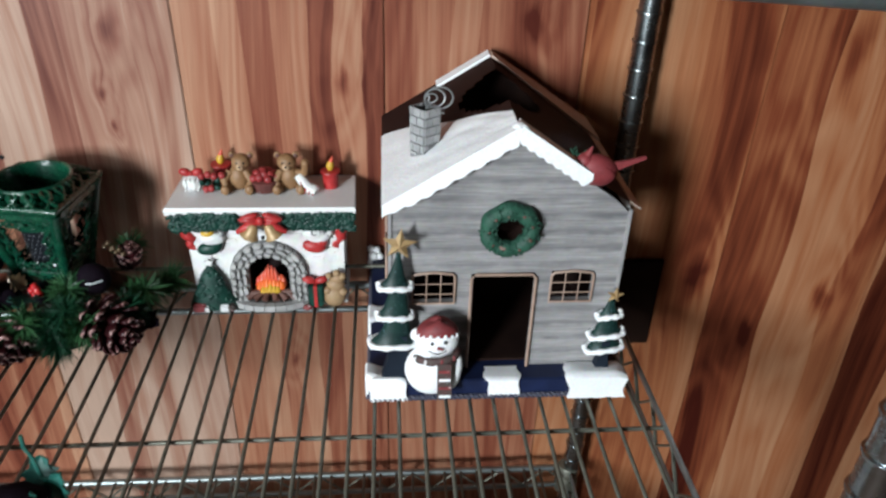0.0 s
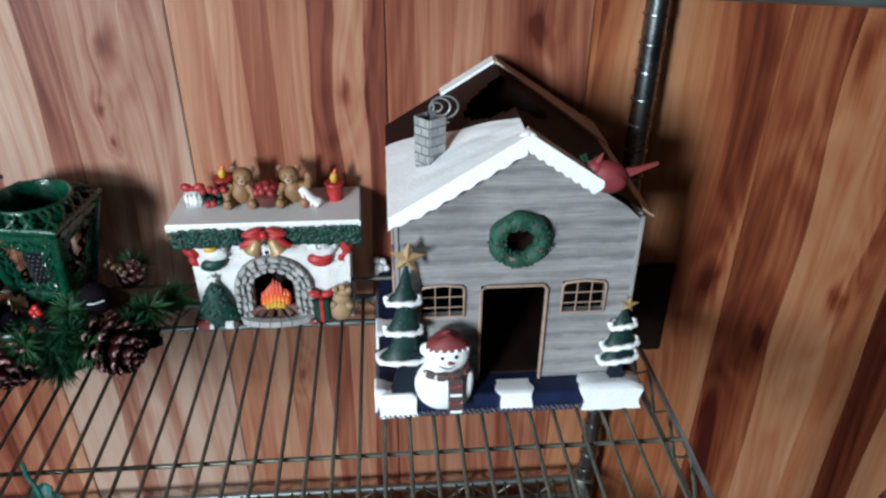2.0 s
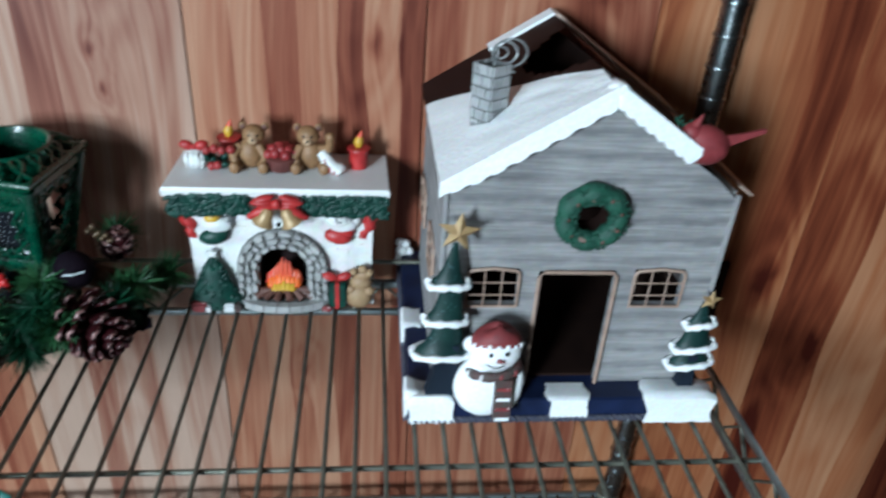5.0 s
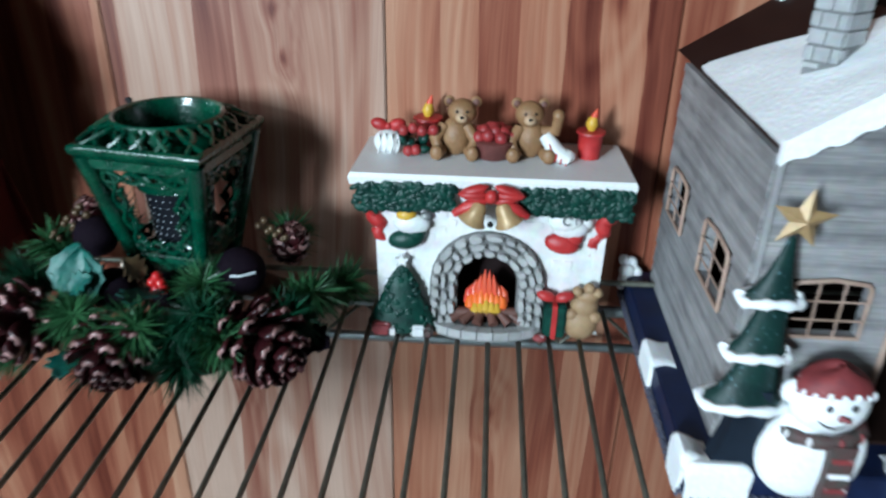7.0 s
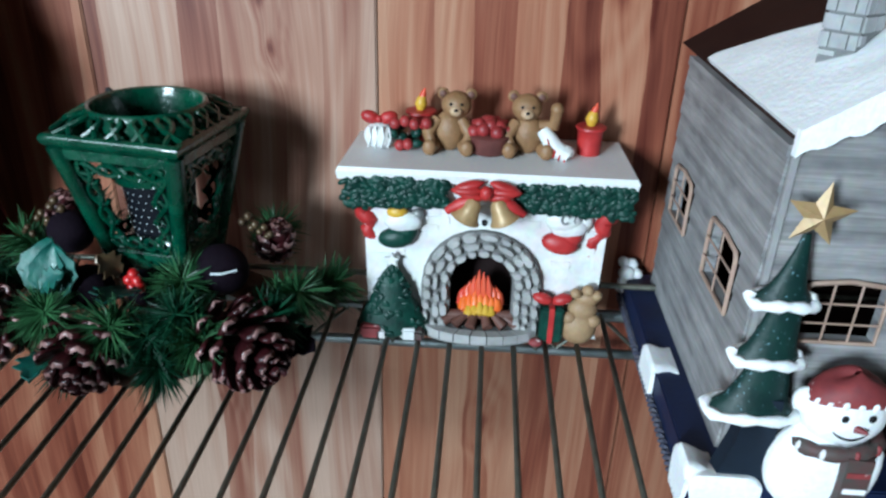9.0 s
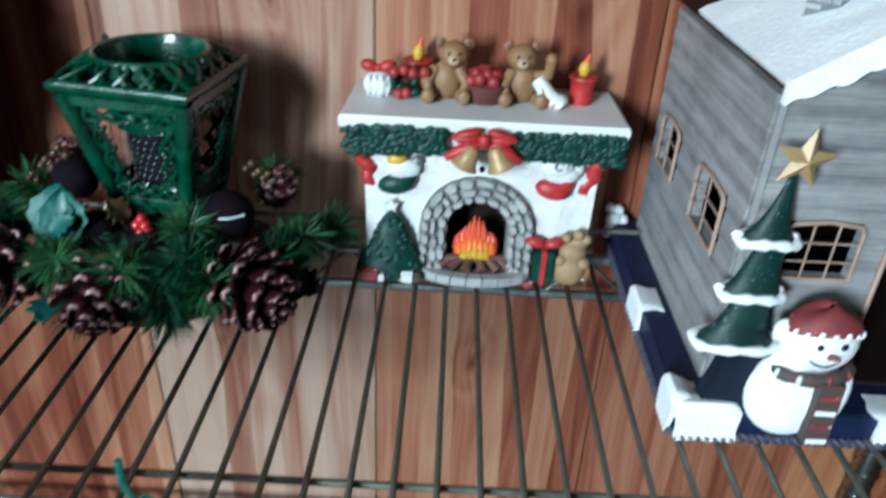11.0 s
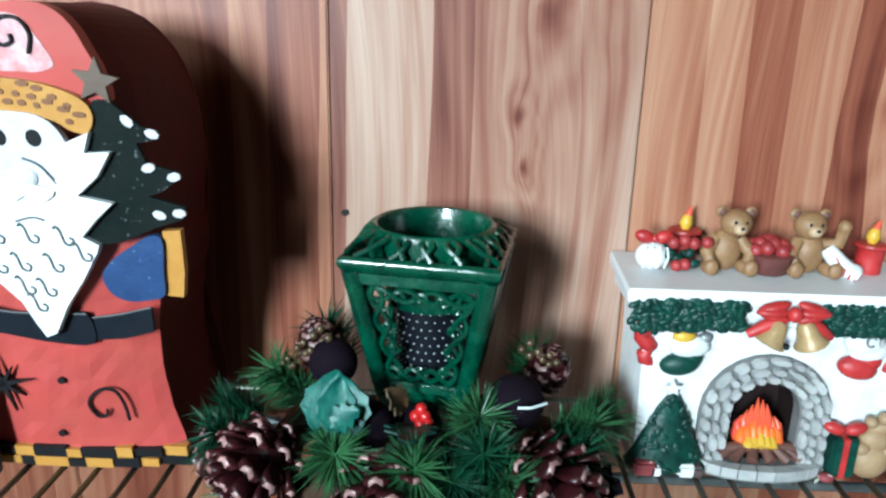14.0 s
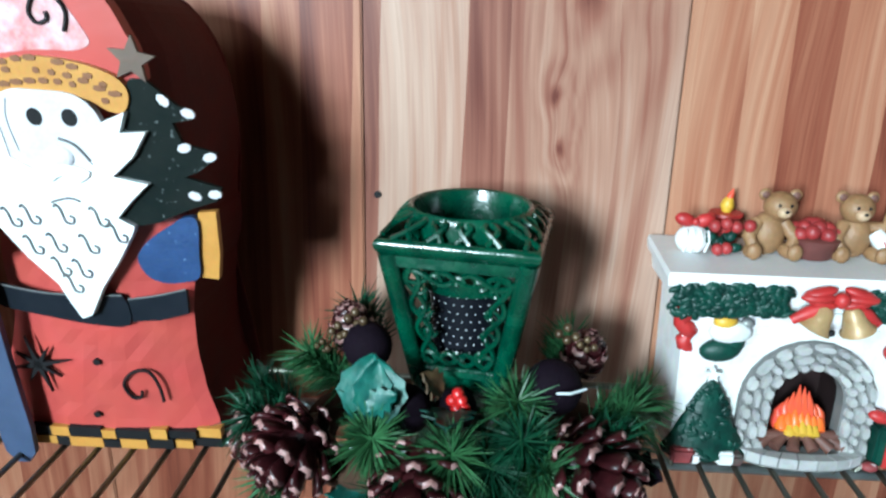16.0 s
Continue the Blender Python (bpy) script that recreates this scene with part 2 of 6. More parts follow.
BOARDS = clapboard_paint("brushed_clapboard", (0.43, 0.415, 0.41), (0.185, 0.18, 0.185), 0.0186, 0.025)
# Near-black brown: the shade inside the house is put into this colour.
INSIDE = paint("shaded_inside_brown", (0.0225, 0.011, 0.008), (0.0125, 0.006, 0.005), 40, 0.8, spec=0.1)
ROOF_BROWN = paint("dark_brown_roof", (0.060, 0.026, 0.020), (0.034, 0.014, 0.012), 50, 0.6, spec=0.2)
SNOW = paint("painted_snow", (0.95, 0.96, 0.965), (0.89, 0.91, 0.925), 30, 0.75, 0, 0.5, 300)
PEACH = paint("bare_wire_frame", (0.44, 0.312, 0.248), (0.336, 0.224, 0.168), 60, 0.5)
NAVY = paint("navy_base", (0.0108, 0.0198, 0.0675), (0.0063, 0.0108, 0.036), 40, 0.5, 0, 0.3, 500, spec=0.3)
ROPE = paint("twisted_navy_cord", (0.03, 0.04, 0.09), (0.10, 0.09, 0.10), 300, 0.7)
TREE_GREEN = paint("tin_tree_green", (0.0084, 0.0406, 0.0322), (0.0049, 0.0168, 0.0168), 45, 0.5, 0, 0.3, 300, 0.7, speck=((0.10, 0.18, 0.21), 480, 0.68), spec=0.3)
BEAD = paint("tarnished_bead", (0.13, 0.085, 0.04), (0.05, 0.03, 0.018), 80, 0.35, 0.3)
PALE_EDGE = paint("pale_bare_edge", (0.68, 0.52, 0.42), (0.52, 0.38, 0.30), 60, 0.6)
TRUNK = paint("dark_blue_trunk", (0.012, 0.020, 0.034), (0.006, 0.010, 0.018), 50, 0.6, spec=0.2)
GOLD = paint("gold_paint", (0.46, 0.315, 0.155), (0.32, 0.20, 0.085), 60, 0.42, 0.15)
CARDINAL = paint("bird_red", (0.264, 0.036, 0.04), (0.16, 0.024, 0.028), 60, 0.6)
WREATH_GREEN = paint("wreath_green", (0.01875, 0.0975, 0.05625), (0.009, 0.045, 0.03), 90, 0.65, 0, 0.8, 500, speck=((0.16, 0.10, 0.08), 120, 0.70))
STEEL = paint("tin_grey", (0.306, 0.3145, 0.3145), (0.17, 0.1785, 0.1785), 50, 0.45, 0.4)
TIN_BRICK = paint("washed_grey_brick", (0.44, 0.44, 0.44), (0.26, 0.265, 0.27), 60, 0.55, 0.1, 0.4, 300, 0.7, rand=0.12)
MORTAR = paint("chimney_mortar", (0.192, 0.192, 0.192), (0.136, 0.136, 0.136), 60, 0.7)
HAT_RED = paint("dull_red_paint", (0.27, 0.0405, 0.0405), (0.153, 0.027, 0.0315), 60, 0.65, speck=((0.7, 0.6, 0.58), 200, 0.70))
SCARF = paint("scarf_grey", (0.055, 0.065, 0.055), (0.10, 0.035, 0.035), 110, 0.7)
BLACK = paint("black_paint", (0.0072, 0.0072, 0.0084), (0.012, 0.012, 0.0132), 60, 0.55, spec=0.2)
RESIN_WHITE = paint("white_resin", (0.80, 0.80, 0.78), (0.66, 0.66, 0.65), 60, 0.5, 0, 1.0, 110)
RESIN_GREY = paint("mantel_grey", (0.80, 0.80, 0.79), (0.72, 0.72, 0.71), 30, 0.45)
STONE = paint("grey_stone", (0.43, 0.425, 0.41), (0.31, 0.305, 0.30), 60, 0.6, 0, 0.4, 300, rand=0.15)
GROUT = paint("stone_grout", (0.17, 0.168, 0.163), (0.12, 0.12, 0.117), 60, 0.7)
GARLAND = paint("garland_green", (0.006, 0.05625, 0.0375), (0.00225, 0.0165, 0.0135), 90, 0.45, 0, 0.4, spec=0.35)
RED = paint("ribbon_red", (0.50, 0.030, 0.028), (0.31, 0.014, 0.016), 70, 0.5, 0, 0.5, 160, coat=0.05)
YELLOW = paint("yellow_paint", (0.648, 0.405, 0.036), (0.54, 0.297, 0.027), 60, 0.45)
ORANGE = paint("flame_orange", (0.80, 0.20, 0.02), (0.75, 0.10, 0.015), 60, 0.4)
FLAME_RED = paint("flame_red", (0.74, 0.055, 0.045), (0.60, 0.10, 0.03), 60, 0.4)
LOG = paint("log_brown", (0.16, 0.068, 0.048), (0.08, 0.032, 0.024), 70, 0.6)
SOOT = paint("firebox_soot", (0.022, 0.012, 0.012), (0.012, 0.007, 0.007), 50, 0.7, spec=0.1)
APPLE = paint("dull_apple_red", (0.36, 0.032, 0.032), (0.20, 0.018, 0.02), 60, 0.5)
BEAR = paint("bear_tan", (0.306, 0.17, 0.0765), (0.2125, 0.1105, 0.04675), 60, 0.55, 0, 0.5, 350)
MUZZLE = paint("bear_muzzle", (0.52, 0.36, 0.22), (0.45, 0.3, 0.18), 60, 0.55)
BASKET = paint("basket_maroon", (0.16, 0.048, 0.04), (0.096, 0.028, 0.024), 90, 0.55)
SACK = paint("sack_tan", (0.384, 0.256, 0.136), (0.264, 0.16, 0.08), 60, 0.6)
LANTERN_GREEN = paint("green_glaze", (0.006, 0.068, 0.034), (0.002, 0.024, 0.014), 45, 0.26, 0, 1.0, 90, coat=0.3)
MESH_BLACK = paint("black_mesh", (0.005, 0.006, 0.010), (0.003, 0.004, 0.007), 60, 0.5, spec=0.15)
PIN = paint("bright_pin", (0.65, 0.70, 0.72), (0.5, 0.55, 0.57), 60, 0.3)
NEEDLE = paint("pine_needle", (0.012, 0.075, 0.032), (0.003, 0.01875, 0.0105), 30, 0.45, patch=0.9, spec=0.3)
NEEDLE_LIGHT = paint("pine_needle_tip", (0.055, 0.16, 0.055), (0.008, 0.045, 0.018), 30, 0.45, patch=0.9, spec=0.35)
TWIG = paint("brown_twig", (0.07, 0.04, 0.025), (0.04, 0.02, 0.015), 60, 0.8, spec=0.1)
CONE = paint("pine_cone", (0.042, 0.007, 0.009), (0.013, 0.003, 0.004), 60, 0.36, coat=0.1, rand=0.25, spec=0.25)
CONE_TIP = paint("cone_scale_tip", (0.58, 0.38, 0.35), (0.14, 0.05, 0.048), 110, 0.34, patch=0.5, rand=0.3)
TEAL = paint("teal_leaf", (0.022, 0.160, 0.122), (0.0056, 0.0595, 0.049), 110, 0.5, 0, 0.8, 160, patch=0.7, coat=0.05)
PLUM = paint("dark_plum_ball", (0.0063, 0.0028, 0.007), (0.0035, 0.0014, 0.0042), 40, 0.85, 0, 0.6, 250, spec=0.1)
BERRY = paint("red_berry", (0.496, 0.016, 0.016), (0.36, 0.008, 0.0096), 60, 0.25, coat=0.5)
BLUE_BALL = paint("dark_blue_bauble", (0.006, 0.022, 0.035), (0.003, 0.010, 0.016), 40, 0.15, 0.5, 0.02)
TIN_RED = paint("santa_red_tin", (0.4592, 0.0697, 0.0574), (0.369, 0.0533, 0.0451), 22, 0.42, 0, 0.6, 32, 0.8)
# darker copy of the coat red, with the shade of sides and back in it
TIN_SHADED_RED = paint("shaded_red_back", (0.105, 0.007, 0.007), (0.063, 0.0042, 0.0049), 30, 0.6, spec=0.2)
TIN_BLACK = paint("belt_black", (0.006, 0.009, 0.014), (0.011, 0.014, 0.020), 60, 0.5, spec=0.12)
TIN_WHITE = paint("beard_white", (0.85, 0.86, 0.86), (0.78, 0.80, 0.80), 30, 0.6, 0, 0.3, 120)
TIN_FACE = paint("face_grey_white", (0.62, 0.60, 0.62), (0.50, 0.48, 0.51), 24, 0.6)
TIN_OCHRE = paint("brim_ochre", (0.51, 0.255, 0.04675), (0.425, 0.1955, 0.034), 40, 0.5)
TIN_SPOT = paint("brim_spot", (0.22, 0.09, 0.03), (0.16, 0.06, 0.02), 60, 0.6)
TIN_BLUE = paint("mitten_blue", (0.016, 0.052, 0.16), (0.0096, 0.032, 0.104), 40, 0.5, 0, 0.3, speck=((0.12, 0.2, 0.34), 220, 0.69))
TIN_STAFF = paint("staff_blue_grey", (0.04875, 0.075, 0.15), (0.03375, 0.0525, 0.105), 30, 0.55)
TIN_TREE = paint("tree_black_green", (0.004, 0.0085, 0.008), (0.009, 0.0125, 0.011), 40, 0.7, speck=((0.07, 0.08, 0.08), 300, 0.68), spec=0.1)
TIN_STAR = paint("rusty_star", (0.128, 0.084, 0.06), (0.088, 0.056, 0.04), 60, 0.55)
TIN_LINE = paint("thin_grey_line", (0.10, 0.105, 0.11), (0.07, 0.075, 0.08), 60, 0.6)
TIN_PALE = paint("rubbed_hat_white", (0.70, 0.60, 0.63), (0.46, 0.08, 0.07), 90, 0.5, patch=0.8)
CLOTH_RED = paint("red_cloth", (0.14, 0.008, 0.008), (0.07, 0.005, 0.005), 40, 0.9, spec=0.1)
BLOCKER_DARK = paint("blocker_black", (0.010, 0.006, 0.006), (0.006, 0.004, 0.004), 40, 0.9, spec=0.05)
GREY_GLASS = paint("smoky_grey_jar", (0.025, 0.03, 0.033), (0.010, 0.012, 0.014), 30, 0.2, 0, 0.05, coat=0.5)

# ---------------------------------------------------------------- building helpers
S = 0.1
ORIGIN = {}


def thing(name, at, label, category, group="", kind=""):
    ob = new(name)
    ob.location = Vector(at) * S
    ORIGIN[ob] = Vector(at)
    return tagged(ob, label, category, group, kind)


def finish(name, bm, materials, parent, label="", smooth=False, at=None):
    org = ORIGIN.get(parent, Vector((0, 0, 0))) if at is None else Vector(at)
    for v in bm.verts:
        v.co = (v.co - org) * S
    bmesh.ops.recalc_face_normals(bm, faces=bm.faces)
    me = bpy.data.meshes.new(name)
    for f in bm.faces:
        f.smooth = smooth
    bm.to_mesh(me)
    bm.free()
    for m in materials if isinstance(materials, (list, tuple)) else [materials]:
        me.materials.append(m)
    ob = new(name, me)
    if smooth:
        me.set_sharp_from_angle(angle=radians(48))
    return ob


def part(name, bm, material, parent, label="", smooth=False):
    ob = finish(name, bm, material, parent, label, smooth)
    ob.parent = parent
    ORIGIN[ob] = ORIGIN[parent]
    return tagged(ob, label) if label else ob


def structure(name, bm, material, label, category):
    ob = finish(name, bm, material, None, at=(0, 0, 0))
    ORIGIN[ob] = Vector((0, 0, 0))
    return tagged(ob, label, category, kind="structure")


def piece(name, mesh, parent, m):
    """An object on shared mesh data, at the pose m (metres) in its parent."""
    ob = new(name, mesh)
    ob.parent = parent
    ob.matrix_local = m
    return ob


def box(bm, x0, x1, y0, y1, z0, z1, bevel=0.0):
    made = bmesh.ops.create_cube(bm, size=1, matrix=Matrix.Translation(((x0 + x1) / 2, (y0 + y1) / 2, (z0 + z1) / 2)) @ Matrix.Diagonal((x1 - x0, y1 - y0, z1 - z0, 1)))
    if bevel:
        edges = list({e for v in made["verts"] for e in v.link_edges})
        bmesh.ops.bevel(bm, geom=edges, offset=bevel, segments=2, affect="EDGES")
    return bm


def rod(bm, a, b, r0, r1=None, n=10):
    a, b = Vector(a), Vector(b)
    r1 = r0 if r1 is None else r1
    d = b - a
    m = Matrix.Translation((a + b) / 2) @ d.to_track_quat("Z", "Y").to_matrix().to_4x4()
    bmesh.ops.create_cone(bm, cap_ends=True, segments=n, radius1=max(r0, 1e-4), radius2=max(r1, 1e-4), depth=d.length, matrix=m)
    return bm


def ball(bm, c, r, seg=16, ring=10, turn=None):
    r = (r, r, r) if not isinstance(r, (tuple, list)) else r
    m = Matrix.Translation(c) @ (turn or Matrix.Identity(4)) @ Matrix.Diagonal((*r, 1))
    bmesh.ops.create_uvsphere(bm, u_segments=seg, v_segments=ring, radius=1, matrix=m)
    return bm


def tube(bm, pts, r, n=8, closed=False):
    """A round bar along a line of points."""
    pts = [Vector(p) for p in pts]
    rings = []
    up = None
    for i, p in enumerate(pts):
        a = pts[i - 1] if (i or closed) else p
        b = pts[(i + 1) % len(pts)] if (i < len(pts) - 1 or closed) else p
        d = (b - a).normalized()
        if up is None or abs(up.dot(d)) > 0.95:
            up = Vector((0, 0, 1)) if abs(d.z) < 0.9 else Vector((1, 0, 0))
        s = d.cross(up).normalized()
        up = s.cross(d).normalized()
        rad = r[i] if isinstance(r, (list, tuple)) else r
        rings.append([bm.verts.new(p + (s * math.cos(2 * math.pi * k / n) + up * math.sin(2 * math.pi * k / n)) * rad) for k in range(n)])
    last = len(rings) if closed else len(rings) - 1
    for i in range(last):
        a, b = rings[i], rings[(i + 1) % len(rings)]
        for k in range(n):
            bm.faces.new((a[k], a[(k + 1) % n], b[(k + 1) % n], b[k]))
    if not closed:
        bm.faces.new(rings[0])
        bm.faces.new(list(reversed(rings[-1])))
    return bm


def plate(bm, pts, y0, y1, place=None, slot=0, bevel=0.0):
    """An outline in x and z, drawn out from y0 to y1; place turns (x, y, z) into the world."""
    place = place or (lambda x, y, z: Vector((x, y, z)))
    a = [bm.verts.new(place(x, y0, z)) for x, z in pts]
    b = [bm.verts.new(place(x, y1, z)) for x, z in pts]
    faces = [bm.faces.new(a), bm.faces.new(list(reversed(b)))]
    n = len(pts)
    for i in range(n):
        faces.append(bm.faces.new((a[i], b[i], b[(i + 1) % n], a[(i + 1) % n])))
    for f in faces:
        f.material_index = slot
    return faces


def sheet(bm, rows, thick, closed=False):
    """A skin over rows of points, given depth along its normals."""
    grid = [[bm.verts.new(p) for p in row] for row in rows]
    faces = []
    for a, b in zip(grid, grid[1:]):
        for i in range(len(a) - (0 if closed else 1)):
            j = (i + 1) % len(a)
            faces.append(bm.faces.new((a[i], a[j], b[j], b[i])))
    bmesh.ops.recalc_face_normals(bm, faces=faces)
    if thick:
        bmesh.ops.solidify(bm, geom=faces, thickness=thick)
    return bm


def lathe(bm, c, profile, n=20):
    """A turned form: (radius, height) pairs round the upright axis through c."""
    rings = [[bm.verts.new((c[0] + r * math.cos(2 * math.pi * k / n), c[1] + r * math.sin(2 * math.pi * k / n), c[2] + z)) for k in range(n)] for r, z in profile]
    for a, b in zip(rings, rings[1:]):
        for k in range(n):
            bm.faces.new((a[k], a[(k + 1) % n], b[(k + 1) % n], b[k]))
    bm.faces.new(list(reversed(rings[0])))
    bm.faces.new(rings[-1])
    return bm


def star_points(cx, cz, r, inner, n=5, turn=0.0):
    return [(cx + (r if k % 2 == 0 else inner) * math.sin(turn + math.pi * k / n), cz + (r if k % 2 == 0 else inner) * math.cos(turn + math.pi * k / n)) for k in range(2 * n)]


B = bmesh.new

# ---------------------------------------------------------------- the room
WALL_Y = 3.09
wall_north = structure("wall_north", box(B(), -17, 19, WALL_Y + 0.12, WALL_Y + 1.2, -10, 15), PLASTER, "wall panelled with upright reddish wood laminate boards", "wall")
structure("floor", box(B(), -17, 19, -27, 4.3, -11, -10), FLOORING, "plain brown board floor", "floor")
structure("ceiling", box(B(), -17, 19, -27, 4.3, 15, 16), PLASTER, "plain brown ceiling", "ceiling")
bm = B()
y0, y1, z0, z1 = SIDE_OPENING
box(bm, -18, -17, -27, y0, -10, 15)
box(bm, -18, -17, y1, 4.3, -10, 15)
box(bm, -18, -17, y0, y1, -10, z0)
box(bm, -18, -17, y0, y1, z1, 15)
structure("wall_west", bm, PLASTER, "plain brown side wall with an added opening for the fill lamp", "wall")
structure("wall_east", box(B(), 19, 20, -27, 4.3, -10, 15), PLASTER, "plain brown side wall", "wall")
bm = B()
x0, x1, z0, z1 = WINDOW
box(bm, -17, x0, -27, -26, -10, 15)
box(bm, x1, 19, -27, -26, -10, 15)
box(bm, x0, x1, -27, -26, -10, z0)
box(bm, x0, x1, -27, -26, z1, 15)
wall_south = structure("wall_south", bm, PLASTER, "plain dark brown wall with a window opening", "wall")
bm = B()
for a, b in (((x0, x1), (z0, z0 + 0.3)), ((x0, x1), (z1 - 0.3, z1)), ((x0, x0 + 0.3), (z0 + 0.3, z1 - 0.3)), ((x1 - 0.3, x1), (z0 + 0.3, z1 - 0.3))):
    box(bm, *a, -26.9, -26.4, *b)
structure("window_1", bm, RESIN_WHITE, "white window frame in the wall", "window")

# ---------------------------------------------------------------- wire shelving
RACK_L, RACK_R, RACK_F, RACK_B = -9.42, 5.82, -2.55, 2.72
PITCH = 0.254
rack = thing("wire_shelving_unit", (0, 0, -10), "grey metal wire shelving unit against the wood panelled wall", "shelving unit")
wire_bm = rod(B(), (0, RACK_F, 0), (0, RACK_B, 0), 0.021, n=8)
for v in wire_bm.verts:
    v.co *= S
wire_mesh = bpy.data.meshes.new("wire")
wire_bm.to_mesh(wire_mesh)
wire_bm.free()
wire_mesh.materials.append(WIRE)
for f in wire_mesh.polygons:
    f.use_smooth = True


def wire_shelf(z):
    corners = [(RACK_L, RACK_F), (RACK_R, RACK_F), (RACK_R, RACK_B), (RACK_L, RACK_B)]
    bm = tube(B(), [(x, y, z - 0.04) for x, y in corners], 0.055, 8, True)
    shelf = part("shelf", bm, RAIL, rack, "wire shelf deck with a zigzag truss edge", True)
    part("lower_rail", tube(B(), [(x, y, z - 0.43) for x, y in corners], 0.045, 8, True), RAIL, shelf, "", True)
    for (xa, ya), (xb, yb) in zip(corners, corners[1:] + corners[:1]):
        n = 42 if ya == yb else 16
        zig = [(xa + (xb - xa) * k / n, ya + (yb - ya) * k / n, z + (-0.06 if k % 2 else -0.40)) for k in range(n + 1)]
        part("truss", tube(B(), zig, 0.022, 6), WIRE, shelf, "", True)
    part("cross_rod", rod(B(), (RACK_L, 0, z - 0.055), (RACK_R, 0, z - 0.055), 0.024, n=8), WIRE, shelf, "", True)
    for k in range(-37, 23):
        piece("wire", wire_mesh, shelf, Matrix.Translation((k * PITCH * S, 0, (z - 0.021 + 10) * S)))
    return shelf


wire_shelf(0.0)
wire_shelf(-3.62)
# the upper shelf hangs a little lower at its right end
upper = wire_shelf(5.29)
hinge = Vector((5.2, 0, 15.29)) * S
upper.matrix_local = Matrix.Translation(hinge) @ Matrix.Rotation(radians(3.1), 4, "Y") @ Matrix.Translation(-hinge)
bm = rod(B(), (RACK_L, RACK_B - 0.04, 0.28), (RACK_R, RACK_B - 0.04, 0.28), 0.026, n=8)
ledge = part("back_ledge", bm, WIRE, rack, "raised wire ledge along the back edge", True)
for k in range(13):
    x = RACK_L + (RACK_R - RACK_L) * k / 12
    part("stay", rod(B(), (x, RACK_B - 0.04, -0.4), (x, RACK_B - 0.04, 0.28), 0.02, n=6), WIRE, ledge, "", True)
for x in (RACK_L, RACK_R):
    for y in (RACK_F, RACK_B):
        prof = [(0.13, 0)]
        z = 0.12
        while z < 20:
            prof += [(0.13, z), (0.13, z + 0.001), (0.146, z + 0.006), (0.150, z + 0.018), (0.146, z + 0.030), (0.13, z + 0.035)]
            z += 0.317
        part("post", lathe(B(), (x + (0.05 if x > 0 else 0), y, -9.9), prof, 16), CHROME, rack, "grooved chrome post", True)
        for zs in (0.0, -3.62, 5.29):
            part("collar", lathe(B(), (x, y, zs - 0.5), [(0.15, 0), (0.19, 0.02), (0.165, 0.5), (0.15, 0.52)], 16), WIRE, rack, "", True)

bm = box(B(), 5.9, 6.81, WALL_Y - 0.06, WALL_Y - 0.004, -1.38, 0.08, 0.01)
panel = thing("hardboard_panel", (6.3, WALL_Y, -1.38), "small dark brown hardboard panel fixed to the wood wall", "panel")
part("board", bm, BOARD_DARK, panel)
bm = B()
sheet(bm, [[(x, y, -3.6 + 0.01 * math.sin(3 * x + 2 * y)) for x in np.linspace(-1.5, 4.6, 20)] for y in (-2.3, -1.0, 0.3, 1.3, 1.95)], 0.02)
liner = thing("shelf_liner", (1.5, 0, -3.6), "white paper liner lying on the lower wire shelf", "liner")
part("sheet", bm, LINER, liner)

# ---------------------------------------------------------------- the tin house
HX0, HX1, HY0, HY1 = 2.97, 5.30, 0.724, 2.86          # outer faces of the walls
HZ0, EAVE, RIDGE_X, RIDGE_Z = 0.25, 2.17, 4.135, 2.93
house = thing("ornamental_tin_house", (4.1, 1.7, 0), "grey clapboard tin candle house with snowy roof on the wire shelf", "ornament")


def gable(x):
    """Height of the wall's top under the roof."""
    return EAVE + (RIDGE_Z - EAVE) * (1 - abs(x - RIDGE_X) / (RIDGE_X - HX0))


DOOR = (3.785, 4.44, HZ0, 1.44)
WIN_L, WIN_R = (3.19, 3.62, 1.10, 1.465), (4.60, 5.035, 1.10, 1.465)
HOLE = (3.99, 4.26, 1.85, 2.12)


